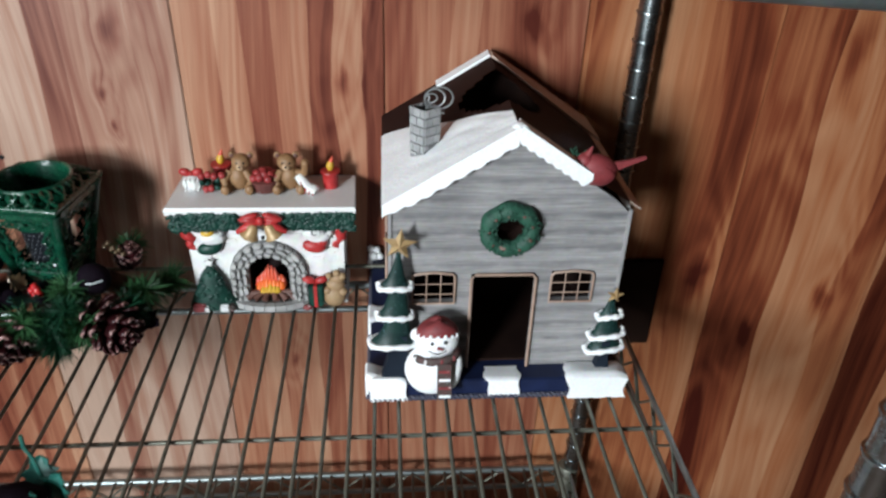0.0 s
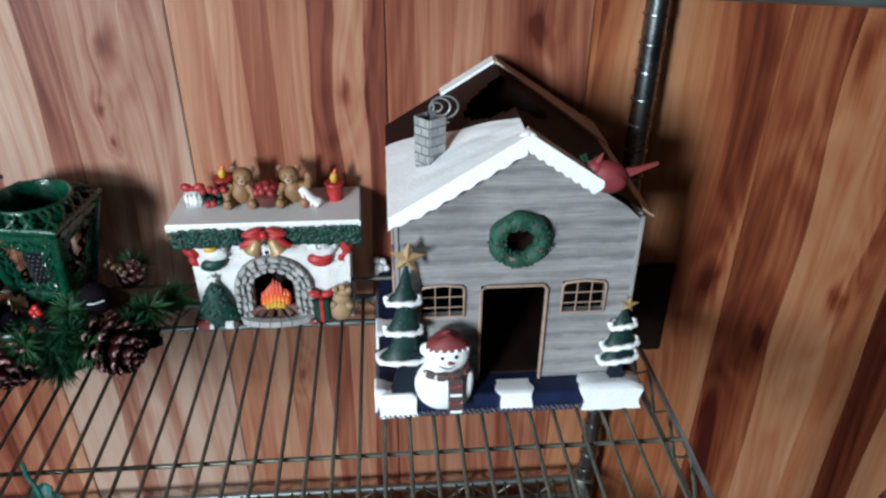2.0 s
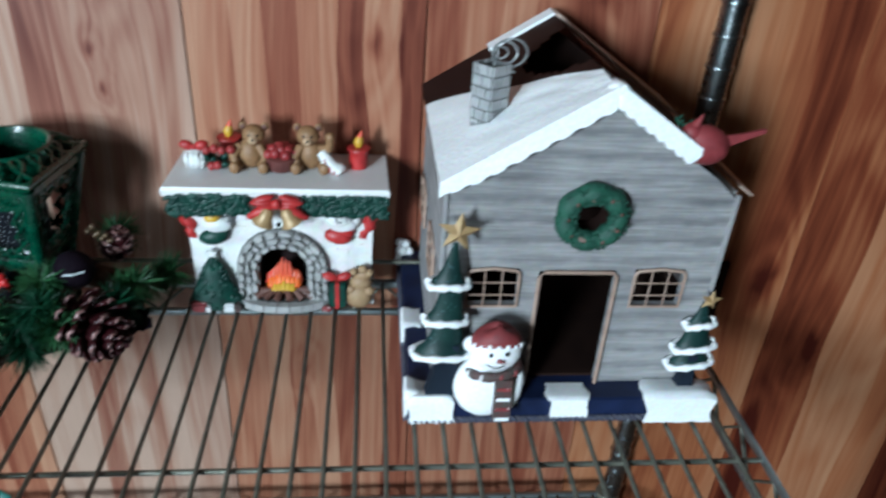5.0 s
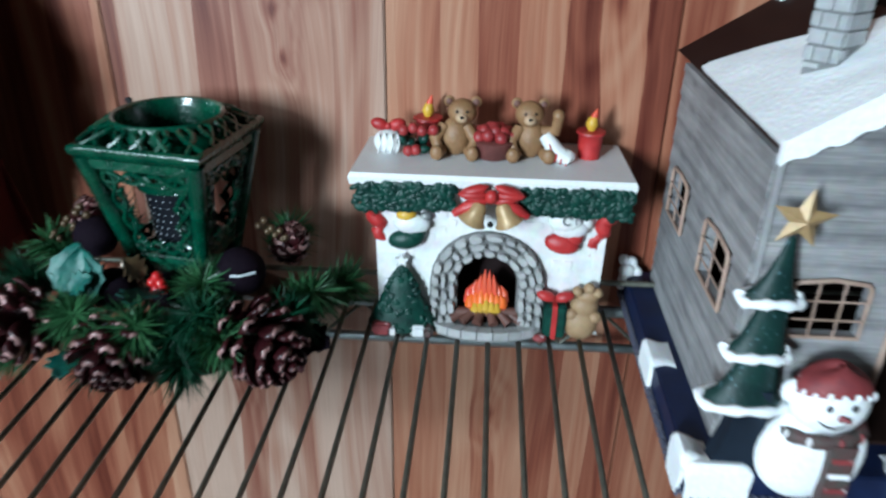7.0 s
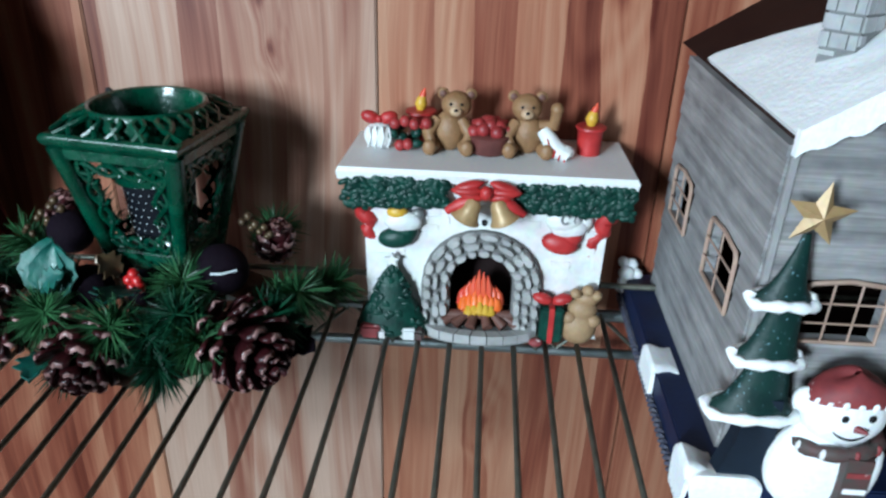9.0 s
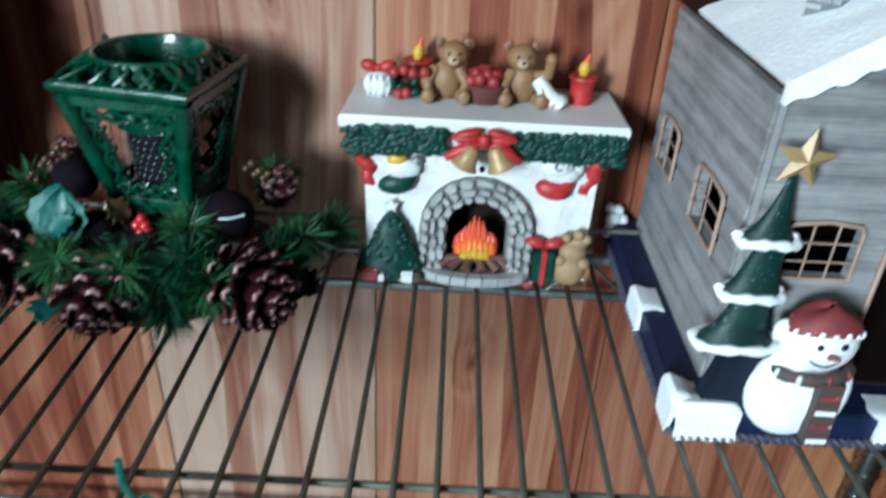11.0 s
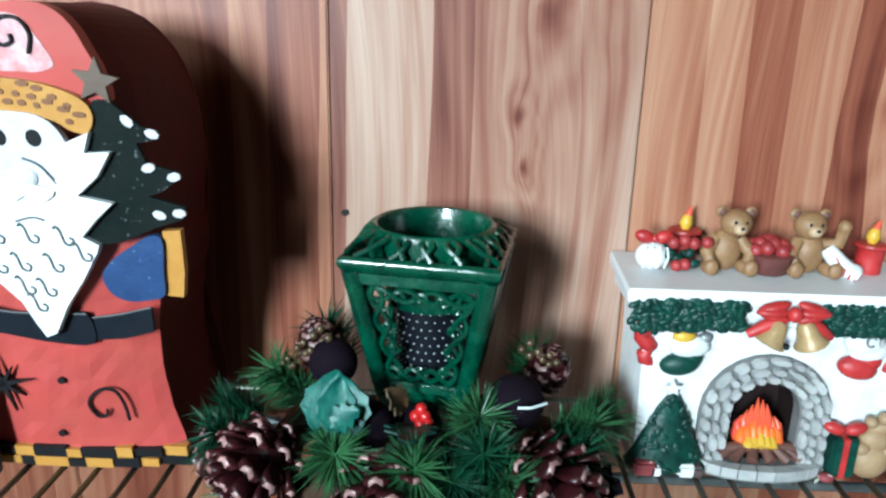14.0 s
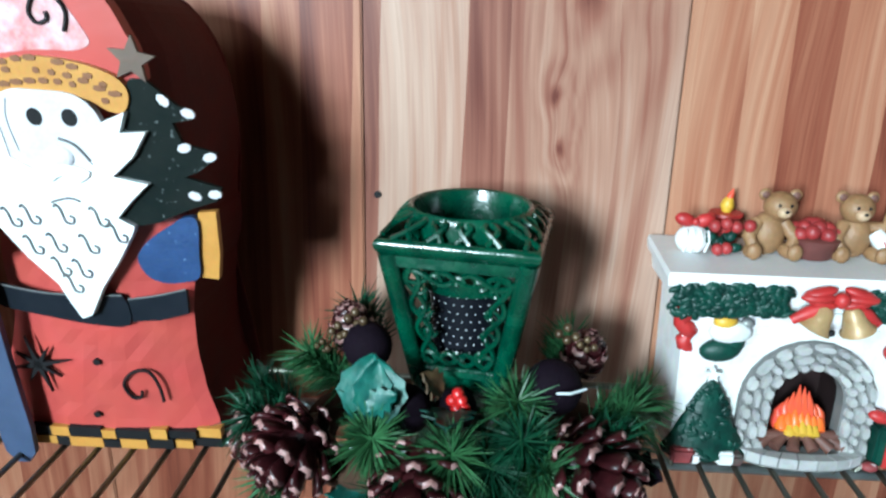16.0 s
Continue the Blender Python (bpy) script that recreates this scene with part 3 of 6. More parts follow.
def clapboards(parent, u0, u1, openings, to_world, top=None, rise=0.186):
    """Lapped boards from HZ0 upwards, cut round the openings."""
    z = HZ0
    limit = RIDGE_Z if top else EAVE
    while z < limit - 0.01:
        z1 = min(z + rise, limit)
        cuts = sorted({z, z1, *[c for o in openings for c in o[2:] if z < c < z1]})
        for za, zb in zip(cuts, cuts[1:]):
            spans = [(u0, u1)]
            for o in openings:
                if o[2] < zb - 1e-4 and o[3] > za + 1e-4:
                    spans = [s for a, b in spans for s in ((a, min(b, o[0])), (max(a, o[1]), b)) if s[1] - s[0] > 0.01]
            for a, b in spans:
                pts = [(a, za), (b, za), (b, zb), (a, zb)]
                if top:
                    half = lambda zz: (RIDGE_X - HX0) * max(0.0, 1 - max(0.0, zz - EAVE) / (RIDGE_Z - EAVE))
                    pts = [(max(u, RIDGE_X - half(zz)) if u < RIDGE_X else min(u, RIDGE_X + half(zz)), zz) for u, zz in pts]
                    if abs(pts[1][0] - pts[0][0]) < 0.02:
                        continue
                lap = lambda zz: 0.012 * (1 - (zz - z) / rise)
                # back faces take the dark inside colour for the shade behind the windows
                bm = B()
                front = [bm.verts.new(to_world(u, -0.006 - lap(zz), zz)) for u, zz in pts]
                back = [bm.verts.new(to_world(u, 0.05, zz)) for u, zz in pts]
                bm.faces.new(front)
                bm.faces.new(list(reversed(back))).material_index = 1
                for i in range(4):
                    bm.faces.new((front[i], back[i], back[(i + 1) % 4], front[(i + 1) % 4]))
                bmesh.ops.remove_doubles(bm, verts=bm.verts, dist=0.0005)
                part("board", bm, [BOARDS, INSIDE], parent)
        z = z1


def front_wall(u, d, z):
    return Vector((u, HY0 + d, z))


def left_wall(u, d, z):
    return Vector((HX0 + d, u, z))


def right_wall(u, d, z):
    return Vector((HX1 - d, u, z))


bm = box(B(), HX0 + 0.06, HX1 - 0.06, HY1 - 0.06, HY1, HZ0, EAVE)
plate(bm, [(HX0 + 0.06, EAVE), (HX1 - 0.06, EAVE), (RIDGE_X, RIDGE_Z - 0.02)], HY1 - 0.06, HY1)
back = part("back_wall", bm, INSIDE, house, "back wall in brown darkened for shade")
bm = box(B(), HX0 + 0.045, HX0 + 0.06, HY0 + 0.06, HY0 + 0.10, HZ0, EAVE)
front = part("front_wall", bm, GREY_WASH, house, "grey washed clapboard front")
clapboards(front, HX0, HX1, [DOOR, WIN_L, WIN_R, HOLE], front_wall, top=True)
SIDE_WINS = [(1.06, 1.60, 1.02, 1.43), (2.14, 2.60, 1.03, 1.42)]
for x in (HX0, HX1):
    part("corner_trim", box(B(), x - 0.018, x + 0.018, HY0 - 0.034, HY0 - 0.004, HZ0, EAVE, 0.006), GREY_WASH, house)
left = part("left_wall", box(B(), HX0 + 0.052, HX0 + 0.06, HY1 - 0.08, HY1 - 0.062, HZ0, EAVE), GREY_WASH, house, "grey washed clapboard side")
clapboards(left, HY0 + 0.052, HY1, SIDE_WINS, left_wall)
right = part("right_wall", box(B(), HX1 - 0.06, HX1 - 0.052, HY1 - 0.08, HY1 - 0.062, HZ0, EAVE), GREY_WASH, house, "grey washed clapboard side")
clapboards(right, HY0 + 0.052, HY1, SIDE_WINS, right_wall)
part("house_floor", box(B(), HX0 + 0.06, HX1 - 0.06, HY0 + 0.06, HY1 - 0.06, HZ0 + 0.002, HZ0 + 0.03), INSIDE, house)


def wire_frame(name, o, to_world, cols, rows, arch=0.06, d=-0.035):
    x0, x1, z0, z1 = o
    loop = [(x0, z0), (x1, z0), (x1, z1 - arch)]
    loop += [(x1 - arch * (1 - math.cos(a)), z1 - arch * (1 - math.sin(a))) for a in (0.5, 1.0)] + [((x0 + x1) / 2, z1 + 0.012)]
    loop += [(x0 + arch * (1 - math.cos(a)), z1 - arch * (1 - math.sin(a))) for a in (1.0, 0.5)] + [(x0, z1 - arch)]
    fr = part(name, tube(B(), [to_world(u, d, z) for u, z in loop], 0.014, 6, True), PEACH, house, "bare wood coloured wire frame", True)
    for k in range(1, cols):
        u = x0 + (x1 - x0) * k / cols
        part("muntin", rod(B(), to_world(u, d, z0), to_world(u, d, z1 + 0.008), 0.0065, n=6), PEACH, fr)
    for k in range(1, rows):
        z = z0 + (z1 - z0) * k / rows
        part("muntin", rod(B(), to_world(x0, d - 0.008, z), to_world(x1, d - 0.008, z), 0.0065, n=6), PEACH, fr)


wire_frame("window_frame", WIN_L, front_wall, 3, 3)
wire_frame("window_frame", WIN_R, front_wall, 3, 3)
for o in SIDE_WINS:
    wire_frame("window_frame", o, left_wall, 2, 3)
bm = tube(B(), [front_wall(DOOR[0], -0.04, HZ0), front_wall(DOOR[0], -0.04, 1.40), front_wall(DOOR[0] + 0.04, -0.04, 1.445), front_wall(DOOR[1] - 0.04, -0.04, 1.445), front_wall(DOOR[1], -0.04, 1.40), front_wall(DOOR[1], -0.04, HZ0)], 0.017, 6)
part("door_frame", bm, PEACH, house, "bare wood coloured door frame", True)

# roof: two brown slabs with a round vent through the ridge
RY0, RY1 = 0.62, 2.92


def roof_point(side, s, y, lift=0.0):
    """s: 0 at the eave, 1 at the ridge."""
    run, eave = (1.185, 2.285) if side < 0 else (1.235, 2.20)
    x = RIDGE_X + side * run * (1 - s)
    z = eave + (3.03 - eave) * s
    return Vector((x + side * 0.56 * lift, y, z + 0.83 * lift))


for side in (-1, 1):
    bm = B()
    n, m = 26, 34
    verts = {}
    faces = []

    def rv(i, j):
        if (i, j) not in verts:
            verts[i, j] = bm.verts.new(roof_point(side, i / n if side > 0 else -0.045 + 1.045 * i / n, RY0 + (RY1 - RY0) * j / m))
        return verts[i, j]

    for i in range(n):
        for j in range(m):
            s, y = (i + 0.5) / n, RY0 + (RY1 - RY0) * (j + 0.5) / m
            if ((1 - s) * 1.49 / 0.50) ** 2 + ((y - 1.85) / 0.46) ** 2 < 1:
                continue
            faces.append(bm.faces.new((rv(i, j), rv(i + 1, j), rv(i + 1, j + 1), rv(i, j + 1))))
    bmesh.ops.solidify(bm, geom=faces, thickness=0.05)
    part("roof_panel", bm, ROOF_BROWN, house, "dark brown roof panel with a round vent")
# pale edges along the back gable and the right eave
for side, mat_, label in ((-1, SNOW, "white rubbed roof edge"), (1, PALE_EDGE, "pale bare roof edge")):
    bm = B()
    sheet(bm, [[roof_point(side, k / 12, RY1 - (w if side < 0 or w < 0 else 0.20 + 0.45 * (1 - k / 12)), 0.03) for k in range(6 if side < 0 else 0, 13)] for w in (0.16, -0.015)], 0.03 if side < 0 else 0.05)
    part("gable_edge", bm, mat_, house, label)
bm = B()
sheet(bm, [[roof_point(1, s, RY0 + 0.02 + (RY1 - RY0 - 0.2) * k / 10, 0.012) for k in range(11)] for s in (0.0, 0.09)], 0.02)
part("eave_edge", bm, PALE_EDGE, house, "pale bare roof edge")
# snow on the roof
bm = B()
rows = []
for i in range(25):
    s = -0.03 + 1.03 * i / 24
    far = 2.20 - 1.20 * max(s, 0) ** 1.15 + 0.03 * math.sin(9 * s)
    rows.append([roof_point(-1, s, 0.585 + (far - 0.585) * j / 14, 0.035 + 0.012 * noise.noise((s * 5, j * 0.6, 1))) for j in range(15)])
sheet(bm, rows, 0.06)
snow = part("roof_snow", bm, SNOW, house, "thick white painted snow on the roof", True)
bm = B()
rows = []
for i in range(19):
    s = 0.45 + 0.55 * i / 18
    rows.append([roof_point(1, s, 0.585 + (0.12 + 0.10 * s) * j / 5, 0.035) for j in range(6)])
sheet(bm, rows, 0.05)
part("roof_snow", bm, SNOW, house, "thick white painted snow on the roof", True)
for side, s0 in ((-1, -0.02), (1, 0.46)):
    bm = B()
    top, low = [], []
    n = 40
    for i in range(n + 1):
        s = s0 + (1.012 - s0) * i / n
        p = roof_point(side, s, 0, 0.05)
        drip = (0.155 + 0.03 * abs(math.sin(i * 0.63 + side))) * min(1.0, 0.72 + 1.2 * max(s, 0))
        if side == 1 and i < 4:
            drip *= (i + 2) / 6
        top.append((p.x, p.z))
        low.append((p.x, p.z - drip))
    plate(bm, top + low[::-1], 0.545, 0.60)
    bmesh.ops.triangulate(bm, faces=[f for f in bm.faces if len(f.verts) > 4])
    part("snow_fringe", bm, SNOW, house, "scalloped white snow fringe along the gable", True)

part("ridge_snow", ball(B(), roof_point(-1, 1.0, 0.63, 0.01), (0.07, 0.09, 0.055), 14, 9), SNOW, house, "", True)
part("apex_snow", ball(B(), roof_point(-1, 1.0, 0.572, -0.045), (0.05, 0.026, 0.095), 14, 9), SNOW, house, "", True)

# chimney with a wire curl of smoke
chim = B()
lowz = lambda x: 2.285 + 0.745 * (1 - (RIDGE_X - x) / 1.185) + 0.05
bmv = []
for x, y in ((3.125, 1.25), (3.255, 1.115), (3.405, 1.225), (3.275, 1.36)):
    bmv.append((x + 0.055, y))
loA = [chim.verts.new((x, y, lowz(x))) for x, y in bmv]
hiA = [chim.verts.new((x + 0.01, y, 2.98)) for x, y in bmv]
loB = [chim.verts.new((3.320 + (x - 3.320) * 0.86, 1.23 + (y - 1.23) * 0.86, 2.72)) for x, y in bmv]
hiB = [chim.verts.new((3.330 + (x - 3.320) * 0.86, 1.23 + (y - 1.23) * 0.86, 2.98)) for x, y in bmv]
for i in range(4):
    j = (i + 1) % 4
    chim.faces.new((loA[i], loA[j], hiA[j], hiA[i]))
    chim.faces.new((hiA[i], hiA[j], hiB[j], hiB[i]))
    chim.faces.new((hiB[i], hiB[j], loB[j], loB[i]))
chim.faces.new(loB)
chimney = part("chimney", chim, MORTAR, house, "grey brick tin chimney")
for face in range(4):
    (xa, ya), (xb, yb) = bmv[face], bmv[(face + 1) % 4]
    a0, b0 = Vector((xa, ya, 0)), Vector((xb, yb, 0))
    out = (b0 - a0).cross(Vector((0, 0, 1))).normalized()
    if out.dot((a0 + b0) / 2 - Vector((3.320, 1.235, 0))) < 0:
        out = -out
    z, row = 2.30, 0
    while z < 2.95:
        for k in range(3):
            u0, u1 = (k - 0.5 * (row % 2)) / 2.0 + 0.02, (k + 1 - 0.5 * (row % 2)) / 2.0 - 0.02
            u0, u1 = max(u0, 0.0), min(u1, 1.0)
            if u1 - u0 < 0.1:
                continue
            p, q = a0.lerp(b0, u0), a0.lerp(b0, u1)
            zl = max(z, max(lowz(p.x), lowz(q.x)) + 0.01)
            if zl > z + 0.06:
                continue
            bm = B()
            qd = [bm.verts.new((v.x, v.y, zz)) for v, zz in ((p, zl), (q, zl), (q, z + 0.075), (p, z + 0.075))]
            pr = [bm.verts.new(v.co + out * 0.013) for v in qd]
            bm.faces.new(pr)
            for i in range(4):
                bm.faces.new((qd[i], qd[(i + 1) % 4], pr[(i + 1) % 4], pr[i]))
            part("brick", bm, TIN_BRICK, chimney)
        z += 0.09
        row += 1
pts = []
for k in range(80):
    a = k * 0.30
    r = 0.02 + 0.0018 * k
    pts.append((3.335 + 0.0018 * k + r * math.cos(a), 1.25 + 0.02 * math.sin(a * 0.5), 3.075 + r * 0.85 * math.sin(a)))
bm = tube(B(), [(3.31, 1.24, 2.80), (3.33, 1.25, 2.98)] + pts, 0.009, 6)
part("smoke_curl", bm, STEEL, chimney, "coiled grey wire smoke", True)

# cardinal on the right slope
bm = B()
bc = roof_point(1, 0.45, 0.66, 0.045)
ball(bm, bc + Vector((0.05, 0, 0)), (0.20, 0.11, 0.155), 14, 9, Matrix.Rotation(radians(20), 4, "Y"))
ball(bm, bc + Vector((-0.08, 0, 0.09)), (0.085, 0.075, 0.08), 12, 8)
rod(bm, bc + Vector((-0.07, 0, 0.13)), bc + Vector((-0.02, 0, 0.24)), 0.05, 0.005, 8)
rod(bm, bc + Vector((-0.14, 0, 0.08)), bc + Vector((-0.21, 0, 0.07)), 0.03, 0.003, 8)
plate(bm, [(bc.x + 0.14, bc.z - 0.05), (bc.x + 0.34, bc.z + 0.045), (bc.x + 0.50, bc.z + 0.11), (bc.x + 0.49, bc.z + 0.14), (bc.x + 0.32, bc.z + 0.095), (bc.x + 0.13, bc.z + 0.07)], bc.y - 0.012, bc.y + 0.012)
ball(bm, bc + Vector((0.09, -0.08, 0.0)), (0.12, 0.03, 0.07), 12, 8, Matrix.Rotation(radians(25), 4, "Y"))
part("cardinal", bm, CARDINAL, house, "dull red bird perched on the roof edge", True)
bm = B()
for k in range(14):
    p = roof_point(1, 0.42 + 0.016 * k, 0.67 + 0.02 * (k % 3), 0.07)
    rod(bm, p, p + Vector((0.05 * math.cos(k * 2.4), 0.03 * math.sin(k), 0.05 + 0.02 * math.sin(k * 1.7))), 0.02, 0.004, 5)
part("roof_sprig", bm, WREATH_GREEN, house, "small green sprig beside the bird")

# wreath over the round hole
bm = B()
pts = [(4.125 + 0.215 * math.cos(a), HY0 - 0.07, 1.985 + 0.21 * math.sin(a)) for a in np.linspace(0, 2 * math.pi, 33)[:-1]]
tube(bm, pts, [0.085 + 0.010 * math.sin(5 * k) for k in range(32)], 10, True)
for k in range(190):
    a, b = random.uniform(0, 6.283), random.uniform(0, 6.283)
    r = 0.215 + 0.085 * math.cos(b)
    p = Vector((4.125 + r * math.cos(a), HY0 - 0.07 - 0.085 * abs(math.sin(b)), 1.985 + 0.97 * r * math.sin(a)))
    rod(bm, p, p + Vector((random.uniform(-1, 1), -0.6, random.uniform(-1, 1))) * 0.020, 0.013, 0.003, 4)
# dark ring added so that the hole stays as black as deep shade
ring_bm = B()
loops = [[ring_bm.verts.new((4.125 + 0.133 * math.cos(2 * math.pi * k / 24), y, 1.985 + 0.133 * math.sin(2 * math.pi * k / 24))) for k in range(24)] for y in (HY0 - 0.06, HY0 + 0.12)]
for k in range(24):
    ring_bm.faces.new((loops[0][k], loops[0][(k + 1) % 24], loops[1][(k + 1) % 24], loops[1][k]))
part("hole_lining", ring_bm, INSIDE, house, "dark ring added for the shade in the round hole", True)
wreath = part("wreath", bm, WREATH_GREEN, house, "round green wreath with faded red dots", True)
for k in range(9):
    a = k * 0.698 + 0.3
    part("berry", ball(B(), (4.125 + 0.21 * math.cos(a), HY0 - 0.15, 1.985 + 0.21 * math.sin(a)), (0.017, 0.01, 0.017), 8, 6), LOG, wreath, "", True)

# base with cord and snow patches
BX0, BX1, BY0, BY1 = 2.75, 5.45, 0.475, 2.98
bm = box(B(), BX0, BX1, BY0, BY1, 0.035, HZ0, 0.012)
part("base", bm, NAVY, house, "dark navy painted base")
bm = B()
for turn in (0, math.pi):
    for (xa, ya), (xb, yb) in (((BX0, BY0), (BX1, BY0)), ((BX0, BY0), (BX0, BY1)), ((BX1, BY0), (BX1, BY1))):
        n = int(90 * math.hypot(xb - xa, yb - ya) / 2.7)
        ox, oy = (0, -0.02) if ya == yb else ((-0.02 if xa == BX0 else 0.02), 0)
        pts = []
        for k in range(n * 2 + 1):
            u = k / (2 * n)
            a = k * 0.9 + turn
            c, s = 0.017 * math.cos(a), 0.017 * math.sin(a)
            pts.append((xa + (xb - xa) * u + ox + (c if xa == xb else 0), ya + (yb - ya) * u + oy + (c if ya == yb else 0), 0.036 + s))
        tube(bm, pts, 0.018, 5)
part("cord", bm, ROPE, house, "twisted navy cord along the base", True)


def snow_patch(x0, x1, y0, y1, front, height, seed, axis="x"):
    """A lump of snow lying over the base's edge."""
    bm = B()
    n, m = 14, 10
    rows = []
    for j in range(m + 1):
        v = j / m
        row = []
        for i in range(n + 1):
            u = i / n
            w = 1 + 0.28 * noise.noise((seed * 3.7, v * 3.1, 0.3))
            edge = min(u, 1 - u) * 2
            lift = height * (0.25 + 0.75 * min(1, edge * 3) ** 0.5)
            if v < 0.45:
                q = v / 0.45
                p = Vector((x0 + (x1 - x0) * (0.5 + (u - 0.5) * w) + 0.05 * (0.5 - v), y0 - front, 0.02 + (HZ0 + lift) * q + 0.02 * noise.noise((seed + u * 6, 0, 0)) * (1 - q)))
            else:
                q = (v - 0.45) / 0.55
                p = Vector((x0 + (x1 - x0) * (0.5 + (u - 0.5) * w), y0 - front + (y1 - y0 + front) * q, HZ0 + lift * math.cos(q * 1.5) + 0.006))
            row.append(p if axis == "x" else Vector((p.y, p.x, p.z)))
        rows.append(row)
    sheet(bm, rows, 0.03)
    part("snow_patch", bm, SNOW, house, "white snow patch over the base edge", True)


snow_patch(2.72, 3.12, BY0, 0.66, 0.045, 0.06, 1.0)
snow_patch(3.98, 4.33, BY0, 0.68, 0.03, 0.012, 2.0)
snow_patch(4.85, 5.46, BY0, 0.68, 0.045, 0.045, 7.3)
snow_patch(1.50, 1.84, BX0, 2.90, 0.04, 0.04, 4.0, "y")
snow_patch(0.46, 0.72, BX0, 2.90, 0.05, 0.10, 5.0, "y")
bm = B()
for x, y, z, r in ((2.76, 2.93, 0.27, 0.075), (2.80, 2.99, 0.33, 0.06), (2.73, 2.98, 0.36, 0.05), (2.84, 2.94, 0.26, 0.06), (2.74, 2.90, 0.20, 0.06), (2.73, 2.95, 0.12, 0.05)):
    ball(bm, (x, y, z), r, 10, 7)
tagged(part("snow_lump", bm, SNOW, house, "lump of snow on the back corner", True), kind="stuff")


def tin_tree(x, y, layers, star_z, star_r, trunk, skew, tilt):
    """Folded tin tree: flared skirts, each with a white rim, and a star."""
    bm = B()
    for zl, zh, wl, wh in layers:
        rows = []
        for k in range(7):
            q = k / 6
            w = wl + (wh - wl) * q ** 0.5
            sk = skew * wl * (1 - q) ** 1.6
            rows.append([(x + sk + w * math.sin(a), y - 0.45 * w * math.cos(a), zl + (zh - zl) * q + (0.01 * math.cos(3 * a) + tilt * w * math.sin(a)) * (1 - q)) for a in np.linspace(-math.pi, math.pi, 17)[:-1]])
        sheet(bm, rows, 0.01, True)
    tree = part("tin_tree", bm, TREE_GREEN, house, "folded dark green tin tree with snowy rims", True)
    bm = B()
    plate(bm, [(x - trunk, HZ0), (x + trunk, HZ0), (x + trunk * 0.5, layers[0][0] * 0.6 + 0.1), (x + trunk * 0.45, layers[0][0] + 0.1), (x - trunk * 0.45, layers[0][0] + 0.1), (x - trunk * 0.6, layers[0][0] * 0.6 + 0.1)], y - 0.07, y + 0.05)
    part("trunk", bm, TRUNK, tree, "dark blue flared trunk")
    for zl, zh, wl, wh in layers:
        pts = [(x + skew * wl + 1.05 * wl * math.sin(a), y - 0.50 * wl * math.cos(a), zl - 0.01 + 0.010 * math.cos(3 * a) + tilt * wl * math.sin(a)) for a in np.linspace(-math.pi, math.pi, 25)[:-1]]
        part("snow_rim", tube(B(), pts, [0.030 + 0.008 * math.sin(4.1 * k) for k in range(24)], 8, True), SNOW, tree, "lumpy white snow rim", True)
    bm = B()
    pts = star_points(x + 0.01, star_z, star_r, star_r * 0.42, 5, 0.12)
    c = [bm.verts.new((x + 0.01, y - 0.10, star_z)), bm.verts.new((x + 0.01, y - 0.0, star_z))]
    ring = [bm.verts.new((u, y - 0.05, z)) for u, z in pts]
    for k in range(10):
        bm.faces.new((c[0], ring[k], ring[(k + 1) % 10]))
        bm.faces.new((c[1], ring[(k + 1) % 10], ring[k]))
    part("star", bm, GOLD, tree, "gold painted star")


tin_tree(3.05, 0.55, [(0.74, 1.14, 0.235, 0.09), (1.08, 1.46, 0.17, 0.075), (1.43, 1.80, 0.155, 0.02)], 1.92, 0.175, 0.19, -0.22, 0.0)
tin_tree(5.24, 0.62, [(0.56, 0.80, 0.19, 0.09), (0.74, 1.00, 0.175, 0.08), (0.98, 1.20, 0.12, 0.02)], 1.25, 0.10, 0.09, 0.0, 0.16)

# snowman before the door
SM = (3.42, 0.44)
bm = B()
ball(bm, (SM[0] - 0.02, SM[1] + 0.02, 0.42), (0.315, 0.17, 0.32), 20, 14)
ball(bm, (SM[0] + 0.02, SM[1], 0.80), (0.245, 0.16, 0.20), 20, 14)
ball(bm, (SM[0] - 0.20, SM[1] + 0.02, 0.84), (0.075, 0.06, 0.075), 12, 8)
ball(bm, (SM[0] + 0.22, SM[1] - 0.02, 0.40), (0.09, 0.10, 0.23), 14, 9, Matrix.Rotation(radians(10), 4, "Y"))
snowman = part("snowman", bm, SNOW, house, "plump white snowman with red cap and striped scarf", True)
bm = B()
rows = []
for k in range(7):
    q = k / 6
    w = 0.228 * math.cos(q * 1.5) + 0.012
    rows.append([(SM[0] + 0.02 + w * math.cos(a) + 0.02 * q, SM[1] + 0.68 * w * math.sin(a), 0.89 + 0.135 * math.sin(q * 1.55) - 0.02 * math.cos(2 * a)) for a in np.linspace(0, 2 * math.pi, 21)[:-1]])
sheet(bm, rows, 0.012, True)
cap = part("cap", bm, HAT_RED, snowman, "dull red cap", True)
for k in range(9):
    a = math.pi * (1.0 + (k + 0.5) / 9)
    part("cap_dab", ball(B(), (SM[0] + 0.02 + 0.236 * math.cos(a), SM[1] + 0.165 * math.sin(a), 0.900 - 0.02 * math.cos(2 * a)), (0.020, 0.005, 0.016 + 0.01 * (k % 2)), 8, 6), SNOW, cap, "white paint dab", True)
bm = tube(B(), [(SM[0] + 0.02 + 0.235 * math.cos(a), SM[1] + 0.165 * math.sin(a), 0.625 + 0.02 * math.cos(a)) for a in np.linspace(0, 2 * math.pi, 29)[:-1]], [0.04 + 0.006 * math.sin(2 * k) for k in range(28)], 8, True)
